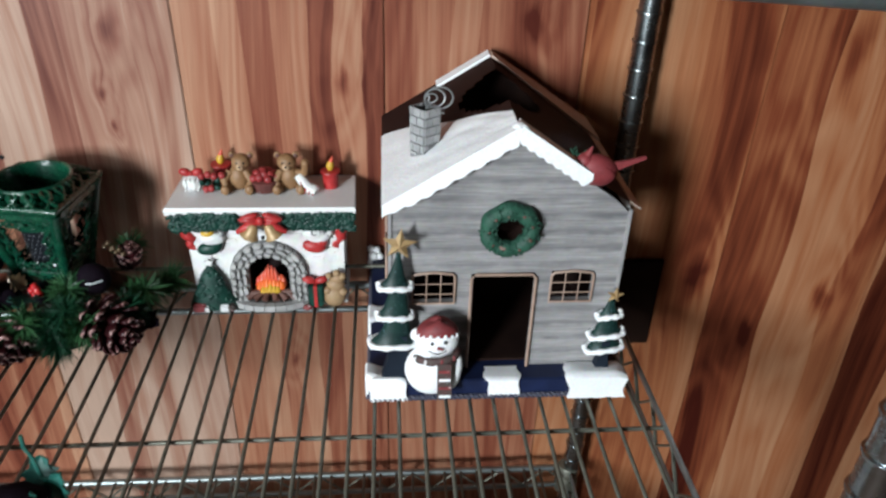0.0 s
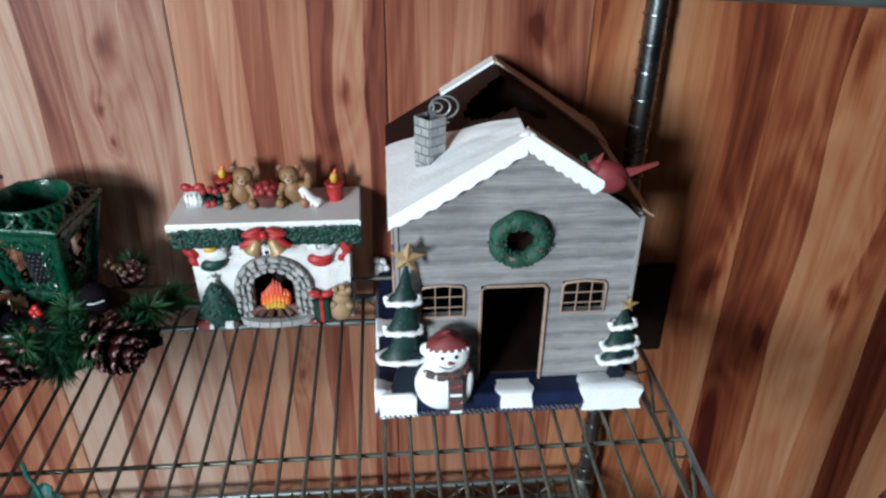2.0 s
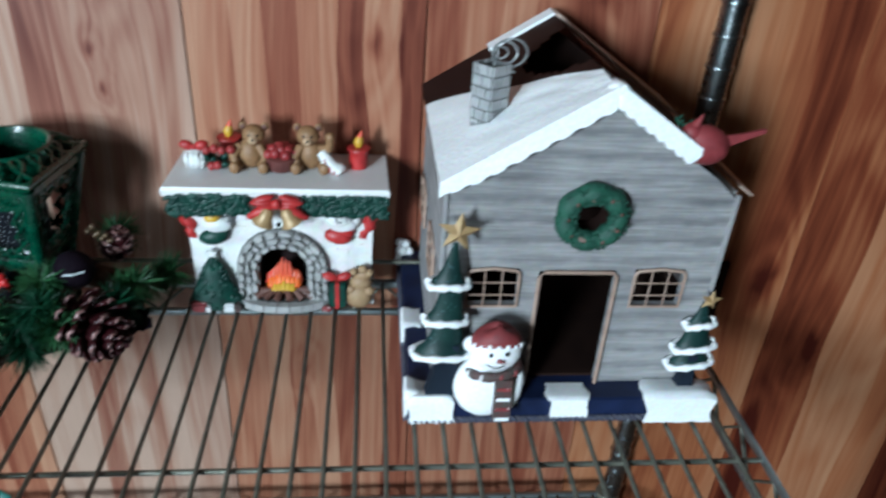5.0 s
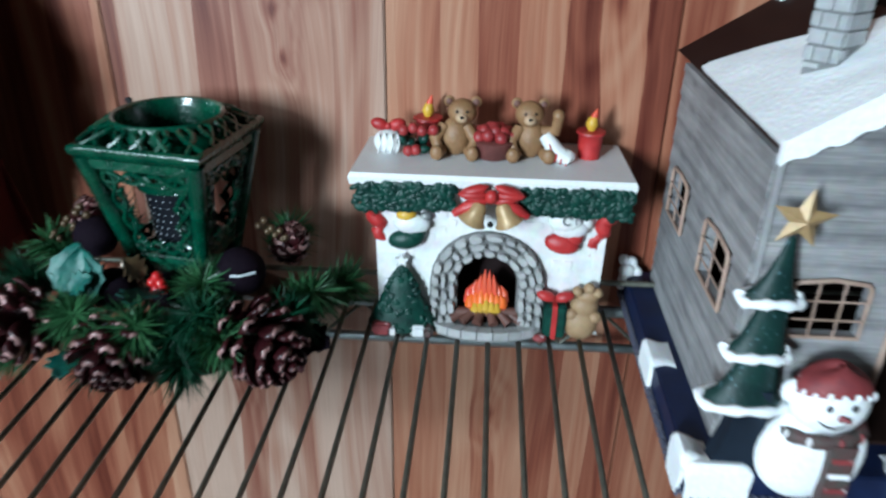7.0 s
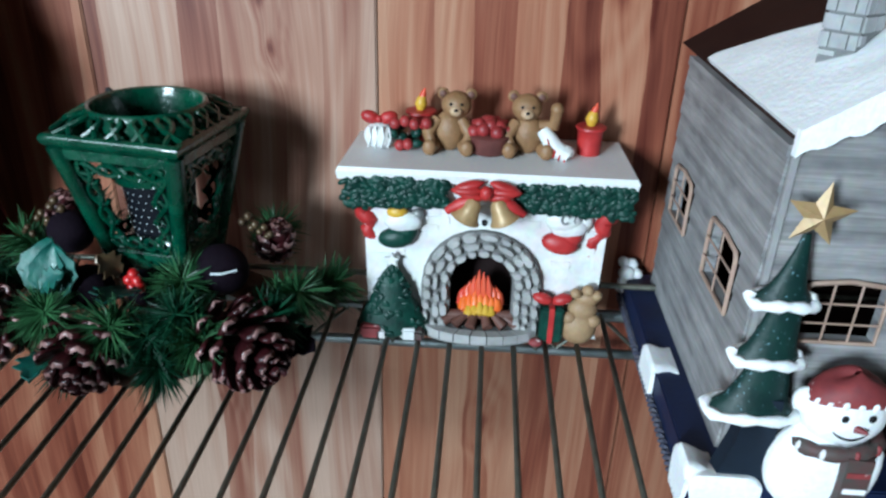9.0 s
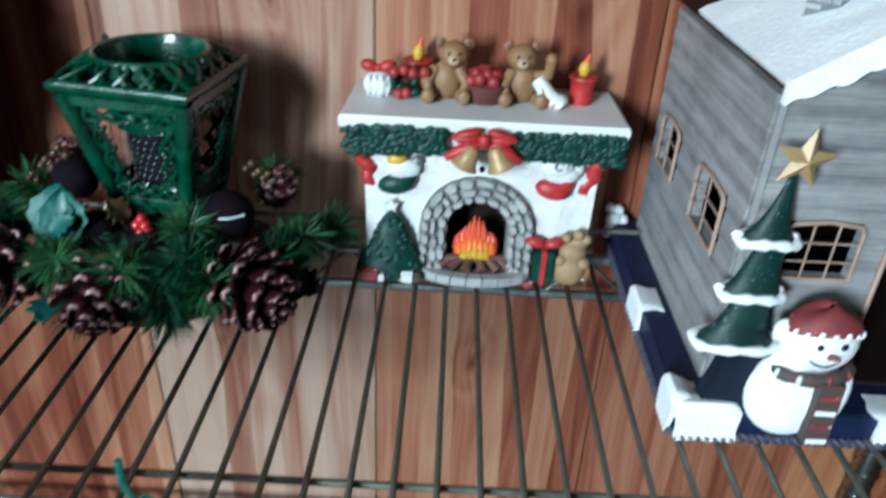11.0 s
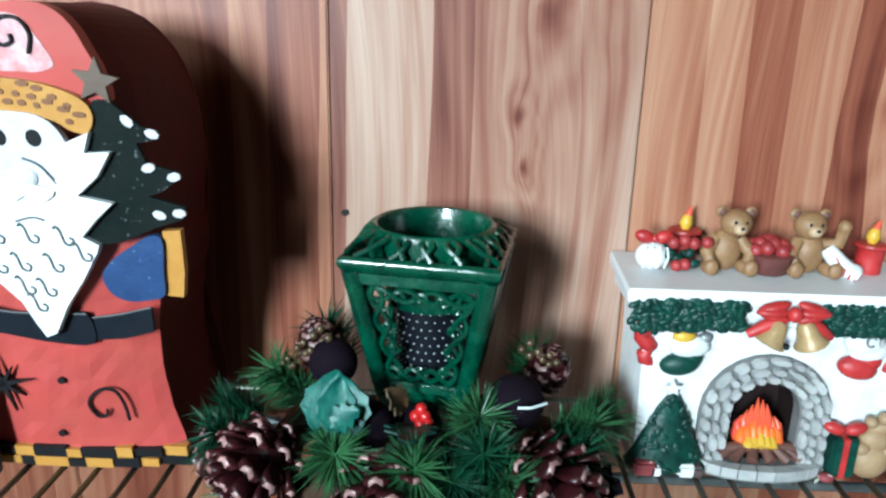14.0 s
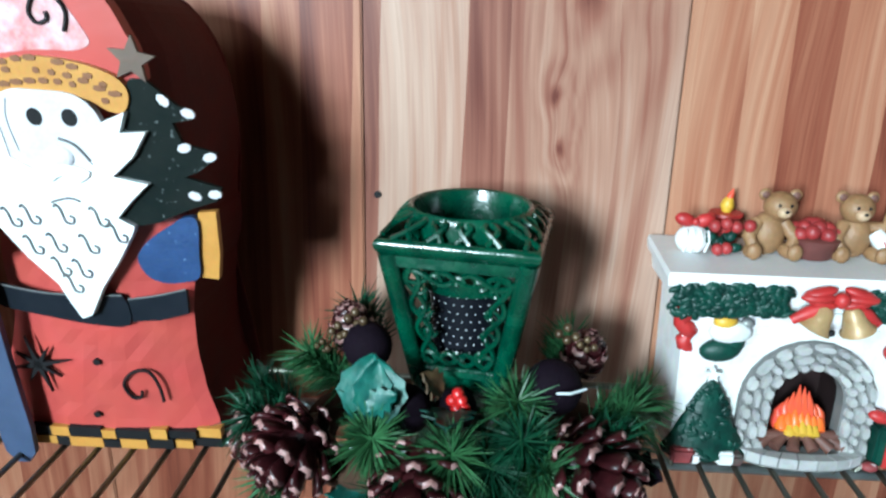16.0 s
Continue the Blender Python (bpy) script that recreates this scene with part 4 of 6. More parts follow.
plate(bm, [(SM[0] + 0.02, 0.63), (SM[0] + 0.17, 0.62), (SM[0] + 0.19, 0.20), (SM[0] + 0.03, 0.19)], SM[1] - 0.21, SM[1] - 0.13)
scarf = part("scarf", bm, SCARF, snowman, "dark striped scarf", True)
for k in range(4):
    z = 0.53 - 0.105 * k
    part("stripe", box(B(), SM[0] + 0.035 + 0.004 * k, SM[0] + 0.165 + 0.004 * k, SM[1] - 0.216, SM[1] - 0.205, z - 0.016, z + 0.016), SNOW if k % 2 else HAT_RED, scarf)
for a in (3.6, 4.2, 4.9, 5.5):
    part("stripe", ball(B(), (SM[0] + 0.02 + 0.262 * math.cos(a), SM[1] + 0.19 * math.sin(a), 0.628 + 0.02 * math.cos(a)), (0.02, 0.02, 0.034), 8, 6), HAT_RED if int(a * 10) % 2 else RESIN_WHITE, scarf, "", True)
for u, z, r in ((-0.06, 0.835, 0.022), (0.085, 0.845, 0.022)):
    part("eye", ball(B(), (SM[0] + 0.02 + u, SM[1] - 0.148, z), (r, 0.012, r), 10, 6), BLACK, snowman, "", True)
part("nose", rod(B(), (SM[0] + 0.03, SM[1] - 0.15, 0.785), (SM[0] + 0.075, SM[1] - 0.20, 0.79), 0.026, 0.008, 8), CARDINAL, snowman, "", True)
part("mouth", tube(B(), [(SM[0] + 0.02 + 0.12 * math.sin(a), SM[1] - 0.152 + 0.02 * abs(a), 0.80 - 0.09 * math.cos(a)) for a in np.linspace(-1, 1, 9)], 0.007, 5), BLACK, snowman)
shrink = Vector((3.40, 0.52, 0.10)) - ORIGIN[house]
snowman.matrix_local = Matrix.Translation(shrink * S) @ Matrix.Diagonal((0.92, 0.88, 1.05, 1)) @ Matrix.Translation(-shrink * S)

# ---------------------------------------------------------------- the resin fireplace
FX0, FX1, FY, FB = 0.60, 2.40, 2.30, 2.98
fire = thing("fireplace_figurine", (1.5, 2.6, 0), "white resin fireplace ornament with garland, stockings and teddy bears", "ornament")
MIDX = 1.495
# body with an arched firebox cut through its front
bm = B()
arch = [(MIDX - 0.25, 0.06)] + [(MIDX + 0.25 * math.cos(a), 0.47 + 0.25 * math.sin(a)) for a in np.linspace(math.pi, 0, 13)] + [(MIDX + 0.25, 0.06)]
outer = [(FX0 - 0.01, 0.06), (FX0 - 0.01, 0.3), (FX0 - 0.015, 0.55), (FX0 - 0.02, 0.8), (FX0 - 0.03, 1.16), (0.85, 1.16), (1.2, 1.16), (MIDX, 1.16), (1.8, 1.16), (2.15, 1.16), (FX1 + 0.03, 1.16), (FX1 + 0.02, 0.8), (FX1 + 0.015, 0.55), (FX1 + 0.01, 0.3), (FX1 + 0.01, 0.06)]
rings = {}
for key, pts, y in (("of", outer, FY), ("af", arch, FY), ("ob", outer, FB), ("ab", arch, FY + 0.34)):
    rings[key] = [bm.verts.new((x, y, z)) for x, z in pts]
for i in range(14):
    bm.faces.new((rings["of"][i], rings["of"][i + 1], rings["af"][i + 1], rings["af"][i]))
    bm.faces.new((rings["of"][i], rings["ob"][i], rings["ob"][i + 1], rings["of"][i + 1]))
bm.faces.new(rings["ob"])
low = [rings["of"][0], rings["of"][-1], rings["ob"][-1], rings["ob"][0]]
bm.faces.new(low)
body = part("body", bm, RESIN_WHITE, fire, "white brick textured resin front")
bm = B()
a = [bm.verts.new((x, FY + 0.002, z)) for x, z in arch]
b = [bm.verts.new((x, FY + 0.34, z)) for x, z in arch]
for i in range(14):
    bm.faces.new((a[i], a[i + 1], b[i + 1], b[i]))
bm.faces.new(b)
bm.faces.new((a[0], a[-1], b[-1], b[0]))
part("firebox", bm, SOOT, fire, "sooty dark firebox lining")
# faint brick courses in relief
for r in range(8):
    z = 0.62 + 0.066 * r
    for k in range(10):
        x = 0.66 + 0.17 * k + 0.085 * (r % 2) + random.uniform(-0.01, 0.01)
        if x > 2.22 or math.hypot(x + 0.07 - MIDX, z - 0.45) < 0.58 or random.random() < 0.45:
            continue
        part("brick", box(B(), x, x + 0.15, FY - 0.007, FY + 0.01, z, z + 0.055), RESIN_WHITE, body)
part("band", box(B(), FX0 + 0.05, FX1 - 0.05, FY - 0.05, FY + 0.02, 1.085, 1.16, 0.02), RESIN_WHITE, fire, "", True)

# plinth and mantel
bm = B()
plate(bm, [(0.56, 0.0), (2.44, 0.0), (2.42, 0.06), (0.58, 0.06)], FY - 0.02, FB)
part("plinth", bm, RESIN_WHITE, fire)
bm = B()
prof = [(-0.06, 1.16), (-0.09, 1.30), (-0.155, 1.325), (-0.165, 1.385), (-0.15, 1.42)]
rows = []
for (o, z) in prof:
    rows.append([(0.56 + o, FY + 0.03 + o, z), (2.42 - o, FY + 0.03 + o, z), (2.46 - o * 0.6, FB + 0.05, z), (0.53 + o * 0.6, FB + 0.05, z)])
vv = [[bm.verts.new(p) for p in r] for r in rows]
for a, b in zip(vv, vv[1:]):
    for i in range(4):
        bm.faces.new((a[i], a[(i + 1) % 4], b[(i + 1) % 4], b[i]))
bm.faces.new(vv[0])
bm.faces.new(vv[-1])
part("mantel", bm, RESIN_GREY, fire, "pale grey mantel shelf")


def leaf_cluster(bm, points, size, spread):
    for p in points:
        for k in range(2):
            q = Vector(p) + Vector((random.uniform(-1, 1), -random.uniform(0, 0.6), random.uniform(-1, 1))) * spread
            ball(bm, q, (size * random.uniform(0.9, 1.3), size * 0.5, size * random.uniform(0.5, 0.7)), 7, 5, Matrix.Rotation(random.uniform(-1.2, 1.2), 4, "Y"))


for xa, xb in ((0.47, 1.19), (1.76, 2.55)):
    bm = B()
    pts = []
    for k in range(46):
        u = (k + 0.5) / 46
        edge = abs(2 * u - 1)
        out = u if xa > 1 else 1 - u
        for j in range(3):
            pts.append((xa + (xb - xa) * u, FY - 0.115, 1.245 - 0.03 * out * (1 - j / 2) + 0.062 * (j - 1)))
    leaf_cluster(bm, pts, 0.044, 0.034)
    tagged(part("garland", bm, GARLAND, fire, "dark green leafy garland under the mantel", True), kind="stuff")

# bow and bells
bm = B()
for s in (-1, 1):
    tube(bm, [(MIDX + s * 0.05, FY - 0.2, 1.27), (MIDX + s * 0.18, FY - 0.21, 1.21), (MIDX + s * 0.28, FY - 0.19, 1.14)], [0.03, 0.05, 0.03], 8)
ball(bm, (MIDX, FY - 0.235, 1.31), (0.05, 0.05, 0.055), 10, 8)
bow = part("bow", bm, RED, fire, "red ribbon bow", True)
for s in (-1, 1):
    for k, (u, dz) in enumerate(((0.13, 0.032), (0.14, 0.0), (0.12, -0.034))):
        bm = ball(B(), (MIDX + s * u, FY - 0.20 - 0.012 * (k == 1), 1.315 + dz), (0.115, 0.05, 0.036), 12, 8, Matrix.Rotation(s * (0.28 - 0.26 * k), 4, "Y"))
        part("ribbon_fold", bm, RED, bow, "", True)
for s in (-1, 1):
    bm = lathe(B(), (0, 0, 0), [(0.035, 0.0), (0.06, -0.03), (0.075, -0.09), (0.095, -0.15), (0.115, -0.17), (0.105, -0.175), (0.06, -0.15)], 16)
    bmesh.ops.transform(bm, matrix=Matrix.Translation((MIDX + s * 0.075, FY - 0.22, 1.255)) @ Matrix.Rotation(-s * 0.42, 4, "Y"), verts=bm.verts)
    part("bell", bm, GOLD, fire, "gold bell", True)
part("clapper", ball(B(), (MIDX, FY - 0.18, 1.055), 0.025, 10, 7), BLACK, fire, "", True)

# stones round the arch and along the hearth
bm = B()
oc = [(MIDX - 0.47, 0.03)] + [(MIDX + 0.47 * math.cos(a), 0.45 + 0.47 * math.sin(a)) for a in np.linspace(math.pi, 0, 13)] + [(MIDX + 0.47, 0.03)]
ic = [(MIDX - 0.245, 0.03)] + [(MIDX + 0.245 * math.cos(a), 0.47 + 0.245 * math.sin(a)) for a in np.linspace(math.pi, 0, 13)] + [(MIDX + 0.245, 0.03)]
o0, i0 = [bm.verts.new((x, FY - 0.05, z)) for x, z in oc], [bm.verts.new((x, FY - 0.05, z)) for x, z in ic]
o1, i1 = [bm.verts.new((x, FY + 0.01, z)) for x, z in oc], [bm.verts.new((x, FY + 0.06, z)) for x, z in ic]
for i in range(14):
    bm.faces.new((o0[i], o0[i + 1], i0[i + 1], i0[i]))
    bm.faces.new((o0[i], o1[i], o1[i + 1], o0[i + 1]))
    bm.faces.new((i0[i], i0[i + 1], i1[i + 1], i1[i]))
surround = part("arch", bm, GROUT, fire, "grey cobbled stone arch")


def stone(parent, quad, y, proud, inset=0.22):
    bm = B()
    cx, cz = sum(p[0] for p in quad) / len(quad), sum(p[1] for p in quad) / len(quad)
    n = len(quad)
    layers = []
    for k, d in ((0.0, 0.0), (0.04, 0.6), (inset, 1.0)):
        layers.append([bm.verts.new((x + (cx - x) * k, y - proud * d, z + (cz - z) * k)) for x, z in quad])
    for a, b in zip(layers, layers[1:]):
        for i in range(n):
            bm.faces.new((a[i], a[(i + 1) % n], b[(i + 1) % n], b[i]))
    bm.faces.new(layers[-1])
    part("stone", bm, STONE, parent, "", True)


def ring_point(u, r):
    """u runs from the left foot over the arch to the right foot, r from 0 inside to 1 outside."""
    legs, crown = 0.42, math.pi * 0.36
    total = 2 * legs + crown
    d = u * total
    rad = 0.25 + 0.215 * r
    if d < legs:
        return (MIDX - rad, 0.04 + d)
    if d > total - legs:
        return (MIDX + rad, 0.04 + total - d)
    a = math.pi * (1 - (d - legs) / crown)
    return (MIDX + rad * math.cos(a), 0.46 + rad * math.sin(a))


random.seed(11)
for row, (r0, r1, n) in enumerate(((0.02, 0.36, 15), (0.36, 0.68, 17), (0.68, 1.0, 18))):
    cuts = [0.0]
    for k in range(n):
        cuts.append(cuts[-1] + random.uniform(0.6, 1.4))
    cuts = [c / cuts[-1] for c in cuts]
    for a, b in zip(cuts, cuts[1:]):
        j = lambda: random.uniform(-0.07, 0.07)
        w = b - a
        lo, hi = r0 + 0.03 + j() * (row > 0), r1 - 0.03 + j() * (row < 2)
        quad = [ring_point(min(max(a + w * u + 0.004 * (0.5 - u), 0), 1), lo + (hi - lo) * v) for u, v in ((0.04, 0.25), (0.25, 0.0), (0.75, 0.02), (0.96, 0.3), (0.96, 0.72), (0.72, 1.0), (0.28, 0.98), (0.04, 0.75))]
        stone(surround, quad, FY - 0.048, 0.05)
# hearth
bm = B()
hp = [(MIDX + 0.46 * math.cos(a), FY - 0.03 + 0.19 * math.sin(a)) for a in np.linspace(math.pi, 2 * math.pi, 17)]
lo = [bm.verts.new((x, y, 0.0)) for x, y in hp]
hi = [bm.verts.new((x, y, 0.085)) for x, y in hp]
for i in range(16):
    bm.faces.new((lo[i], lo[i + 1], hi[i + 1], hi[i]))
bm.faces.new(hi)
bm.faces.new(lo)
bm.faces.new((lo[0], hi[0], hi[-1], lo[-1]))
hearth = part("hearth", bm, GROUT, fire, "rounded grey stone hearth")
for k in range(11):
    a0, a1 = math.pi * (1 + k / 11) + 0.012, math.pi * (1 + (k + 1) / 11) - 0.012
    bm = B()
    top = [(0.475, 0.205, a0), (0.475, 0.205, a1), (0.36, 0.12, a1), (0.36, 0.12, a0)]
    hi = [bm.verts.new((MIDX + rx * math.cos(a), FY - 0.03 + ry * math.sin(a), 0.098)) for rx, ry, a in top]
    lo = [bm.verts.new((MIDX + rx * math.cos(a), FY - 0.03 + ry * math.sin(a), 0.02)) for rx, ry, a in top]
    bm.faces.new(hi)
    for i in range(4):
        bm.faces.new((lo[i], lo[(i + 1) % 4], hi[(i + 1) % 4], hi[i]))
    part("stone", bm, STONE, hearth)
# logs and flames
random.seed(5)
for k, (x, a) in enumerate(((-0.20, 1.05), (-0.12, 0.7), (-0.04, 0.25), (0.05, -0.2), (0.13, -0.65), (0.21, -1.05))):
    c = Vector((MIDX + x * 0.6, FY + 0.0, 0.20))
    d = Vector((math.sin(-a) * 0.20, -0.13 * math.cos(a), -0.085))
    part("log", rod(B(), c, c + d, 0.032, 0.045, 9), LOG, fire, "", True)
part("log", rod(B(), (MIDX - 0.26, FY - 0.03, 0.17), (MIDX + 0.26, FY - 0.02, 0.18), 0.04, 0.042, 10), LOG, fire, "", True)
for mat_, n, spread, h0, h1, r, y in ((FLAME_RED, 8, 0.165, 0.17, 0.34, 0.050, 0.06), (ORANGE, 7, 0.15, 0.12, 0.20, 0.055, 0.02), (YELLOW, 5, 0.105, 0.06, 0.12, 0.050, -0.025)):
    for k in range(n):
        bm = B()
        u = (k + 0.5) / n * 2 - 1
        h = h0 + (h1 - h0) * (1 - abs(u)) * random.uniform(0.6, 1.15)
        x = MIDX + u * spread
        tube(bm, [(x * 0.9 + MIDX * 0.1, FY + y, 0.20), (x, FY + y - 0.03, 0.20 + h * 0.35), (x + u * 0.01, FY + y - 0.015, 0.20 + h * 0.7), (x - u * 0.03, FY + y, 0.20 + h)], [r * 0.9, r, r * 0.5, 0.003], 7)
        part("flame", bm, mat_, fire, "painted flame", True)
    part("embers", ball(B(), (MIDX, FY + y + 0.03, 0.245), (spread, 0.04, 0.065), 14, 8), mat_, fire, "", True)

# stockings
for x, z, mat_, top in ((0.86, 0.86, GARLAND, RESIN_WHITE), (2.10, 0.88, RED, RESIN_WHITE)):
    bm = B()
    ball(bm, (x - 0.03, FY - 0.06, z - 0.02), (0.145, 0.07, 0.085), 14, 9, Matrix.Rotation(-0.15 if x < 1 else 0.2, 4, "Y"))
    ball(bm, (x + 0.05, FY - 0.05, z + 0.04), (0.085, 0.06, 0.09), 12, 8)
    st = part("stocking", bm, mat_, fire, "plump hanging stocking", True)
    part("cuff", ball(B(), (x + 0.02, FY - 0.06, z + 0.12), (0.15, 0.065, 0.085), 14, 9), top, st, "white cuff", True)
part("duck", ball(B(), (0.84, FY - 0.06, 1.055), (0.085, 0.055, 0.06), 12, 8), YELLOW, fire, "yellow toy peeping from a stocking", True)
part("toy", ball(B(), (0.99, FY - 0.05, 1.045), (0.05, 0.04, 0.04), 10, 7), STEEL, fire, "", True)
bm = B()
ball(bm, (2.08, FY - 0.07, 1.06), (0.14, 0.07, 0.10), 14, 9)
ball(bm, (2.24, FY - 0.04, 1.05), (0.06, 0.045, 0.09), 12, 8)
part("toy", bm, RESIN_WHITE, fire, "white toy peeping from a stocking", True)
bm = B()
tube(bm, [(2.085 + 0.03 * math.cos(a), FY - 0.145, 1.095 + 0.035 * math.sin(a)) for a in np.linspace(0.5, 5.5, 12)], 0.009, 5)
tube(bm, [(2.17 + 0.02 * math.cos(a), FY - 0.125, 1.085 + 0.03 * math.sin(a)) for a in np.linspace(0, 4, 9)], 0.007, 5)
part("toy_marking", bm, STEEL, fire, "", True)
# side ribbons
for s, x in ((-1, 0.54), (1, 2.43)):
    bm = tube(B(), [(x - s * 0.010 * k + 0.03 * math.sin(k * 1.3), FY - 0.02 + 0.006 * k, 1.15 - 0.035 * k) for k in range(19)], [(0.045 + 0.030 * abs(math.sin(k * 0.9))) * (1 - 0.022 * k) for k in range(19)], 8)
    part("ribbon", bm, RED, fire, "curled red ribbon down the corner", True)

# little tree with parcels
bm = B()
rows = []
for k in range(9):
    q = k / 8
    w = 0.27 * (1 - q) ** 0.8 + 0.02
    rows.append([(0.80 + w * math.cos(a) * (1 + 0.10 * math.sin(7 * a + k * 2)), FY - 0.08 + 0.42 * w * math.sin(a), 0.04 + 0.56 * q + 0.02 * math.sin(5 * a + k)) for a in np.linspace(0, 2 * math.pi, 21)[:-1]])
sheet(bm, rows, 0, True)
pts = []
for k in range(60):
    q = random.random()
    w = 0.27 * (1 - q) ** 0.8
    a = random.uniform(math.pi, 2 * math.pi)
    pts.append((0.80 + w * math.cos(a), FY - 0.08 + 0.42 * w * math.sin(a), 0.04 + 0.56 * q))
leaf_cluster(bm, pts, 0.034, 0.012)
tree = part("small_tree", bm, GARLAND, fire, "small dark green tree", True)
bm = B()
plate(bm, star_points(0.80, 0.66, 0.06, 0.028), FY - 0.10, FY - 0.06)
part("star", bm, RESIN_GREY, tree, "grey star")
for x, w, m_ in ((0.64, 0.085, HAT_RED), (0.72, 0.05, RESIN_WHITE), (0.94, 0.065, RESIN_WHITE), (1.02, 0.045, SCARF)):
    part("parcel", box(B(), x - w, x + w, FY - 0.21, FY - 0.09, 0.0, 0.06 + w * 0.7, 0.02), m_, fire, "little painted parcel", True)
bm = box(B(), 1.97, 2.15, FY - 0.16, FY - 0.02, 0.03, 0.34, 0.015)
gift = part("gift_box", bm, GARLAND, fire, "green gift box with a red bow", True)
bm = box(B(), 2.035, 2.075, FY - 0.168, FY - 0.02, 0.03, 0.345)
for s in (-1, 1):
    ball(bm, (2.055 + s * 0.075, FY - 0.10, 0.40), (0.085, 0.05, 0.045), 12, 8, Matrix.Rotation(-s * 0.3, 4, "Y"))
part("bow", bm, RED, gift, "red ribbon and bow", True)
bm = B()
ball(bm, (2.28, FY - 0.07, 0.14), (0.145, 0.10, 0.15), 14, 10)
ball(bm, (2.30, FY - 0.06, 0.30), (0.12, 0.08, 0.10), 12, 8)
ball(bm, (2.33, FY - 0.05, 0.40), (0.10, 0.07, 0.07), 12, 8)
sack = part("sack", bm, SACK, fire, "tan sack tied at the neck", True)
for dx, dz, r in ((-0.06, 0.46, 0.045), (0.03, 0.49, 0.05), (0.10, 0.45, 0.045), (-0.09, 0.24, 0.06), (0.10, 0.22, 0.06), (0.0, 0.10, 0.08)):
    part("fold", ball(B(), (2.29 + dx, FY - 0.10, dz), (r, 0.05, r * 0.9), 9, 6), SACK, sack, "", True)
part("parcel", ball(B(), (1.95, FY - 0.17, 0.035), (0.06, 0.045, 0.035), 10, 7), HAT_RED, fire, "", True)
bm = B()
for k in range(7):
    ball(bm, (2.42, FY + 0.03, 0.26 + 0.05 * k), (0.014, 0.02, 0.018), 7, 5)
part("corner_studs", bm, SOOT, fire, "dark studs up the corner", True)

# teddy bears on the mantel
MZ = 1.42


def bear(x, y, wave, tilt):
    bm = B()
    ball(bm, (x, y, MZ + 0.15), (0.125, 0.11, 0.16), 16, 11)
    ball(bm, (x + tilt, y - 0.03, MZ + 0.36), (0.115, 0.105, 0.105), 16, 11)
    for s in (-1, 1):
        ball(bm, (x + tilt + s * 0.105, y + 0.0, MZ + 0.435), (0.045, 0.025, 0.045), 10, 7)
        ball(bm, (x + s * 0.13, y - 0.10, MZ + 0.05), (0.06, 0.10, 0.055), 12, 8, Matrix.Rotation(s * 0.4, 4, "Z"))
        ball(bm, (x + s * 0.14, y - 0.185, MZ + 0.065), (0.055, 0.035, 0.062), 10, 7)
        if s * wave > 0:
            tube(bm, [(x + s * 0.09, y - 0.02, MZ + 0.22), (x + s * 0.19, y - 0.06, MZ + 0.24), (x + s * 0.20, y - 0.08, MZ + 0.35)], [0.05, 0.05, 0.045], 8)
            ball(bm, (x + s * 0.20, y - 0.085, MZ + 0.37), 0.05, 10, 7)
        else:
            tube(bm, [(x + s * 0.09, y - 0.03, MZ + 0.24), (x + s * 0.16, y - 0.09, MZ + 0.15), (x + s * 0.13, y - 0.13, MZ + 0.08)], [0.05, 0.05, 0.042], 8)
    b = part("teddy_bear", bm, BEAR, fire, "seated tan teddy bear", True)
    part("muzzle", ball(B(), (x + tilt, y - 0.125, MZ + 0.335), (0.05, 0.04, 0.04), 12, 8), MUZZLE, b, "", True)
    bm = ball(B(), (x + tilt, y - 0.165, MZ + 0.35), (0.016, 0.01, 0.012), 8, 6)
    part("nose", bm, BLACK, b, "", True)
    for s in (-1, 1):
        part("eye", ball(B(), (x + tilt + s * 0.04, y - 0.125, MZ + 0.385), 0.012, 8, 6), BLACK, b, "", True)
        part("inner_ear", ball(B(), (x + tilt + s * 0.105, y - 0.024, MZ + 0.435), (0.028, 0.01, 0.028), 8, 6), LOG, b, "", True)


bear(1.19, 2.68, 0, 0.05)
bear(1.79, 2.68, 1, -0.02)
bm = lathe(B(), (1.50, 2.64, MZ), [(0.12, 0), (0.15, 0.02), (0.175, 0.13), (0.185, 0.15), (0.17, 0.16)], 18)
basket = part("basket", bm, BASKET, fire, "maroon woven basket of red apples", True)
for k in range(15):
    a = k * 2.4
    r = 0.040 * math.sqrt(k)
    part("apple", ball(B(), (1.50 + r * math.cos(a), 2.64 + r * 0.9 * math.sin(a), MZ + 0.235 - 0.05 * (r / 0.13) ** 2), 0.055, 10, 7), APPLE, basket, "", True)


def candle(x, y, h, r):
    c = part("candle", lathe(B(), (x, y, MZ), [(r * 0.95, 0), (r, h * 0.5), (r * 1.05, h * 0.86), (r * 1.25, h * 0.93), (r * 1.2, h), (r * 0.5, h * 1.02)], 16), RED, fire, "stout red candle", True)
    part("flame", tube(B(), [(x, y, MZ + h), (x, y, MZ + h + 0.05), (x + 0.005, y, MZ + h + 0.09), (x + 0.025, y, MZ + h + 0.15)], [0.03, 0.052, 0.04, 0.005], 9), YELLOW, c, "yellow painted flame", True)
    part("flame_tip", tube(B(), [(x + 0.006, y, MZ + h + 0.095), (x + 0.018, y, MZ + h + 0.135), (x + 0.03, y, MZ + h + 0.18)], [0.030, 0.024, 0.004], 8), FLAME_RED, c, "", True)


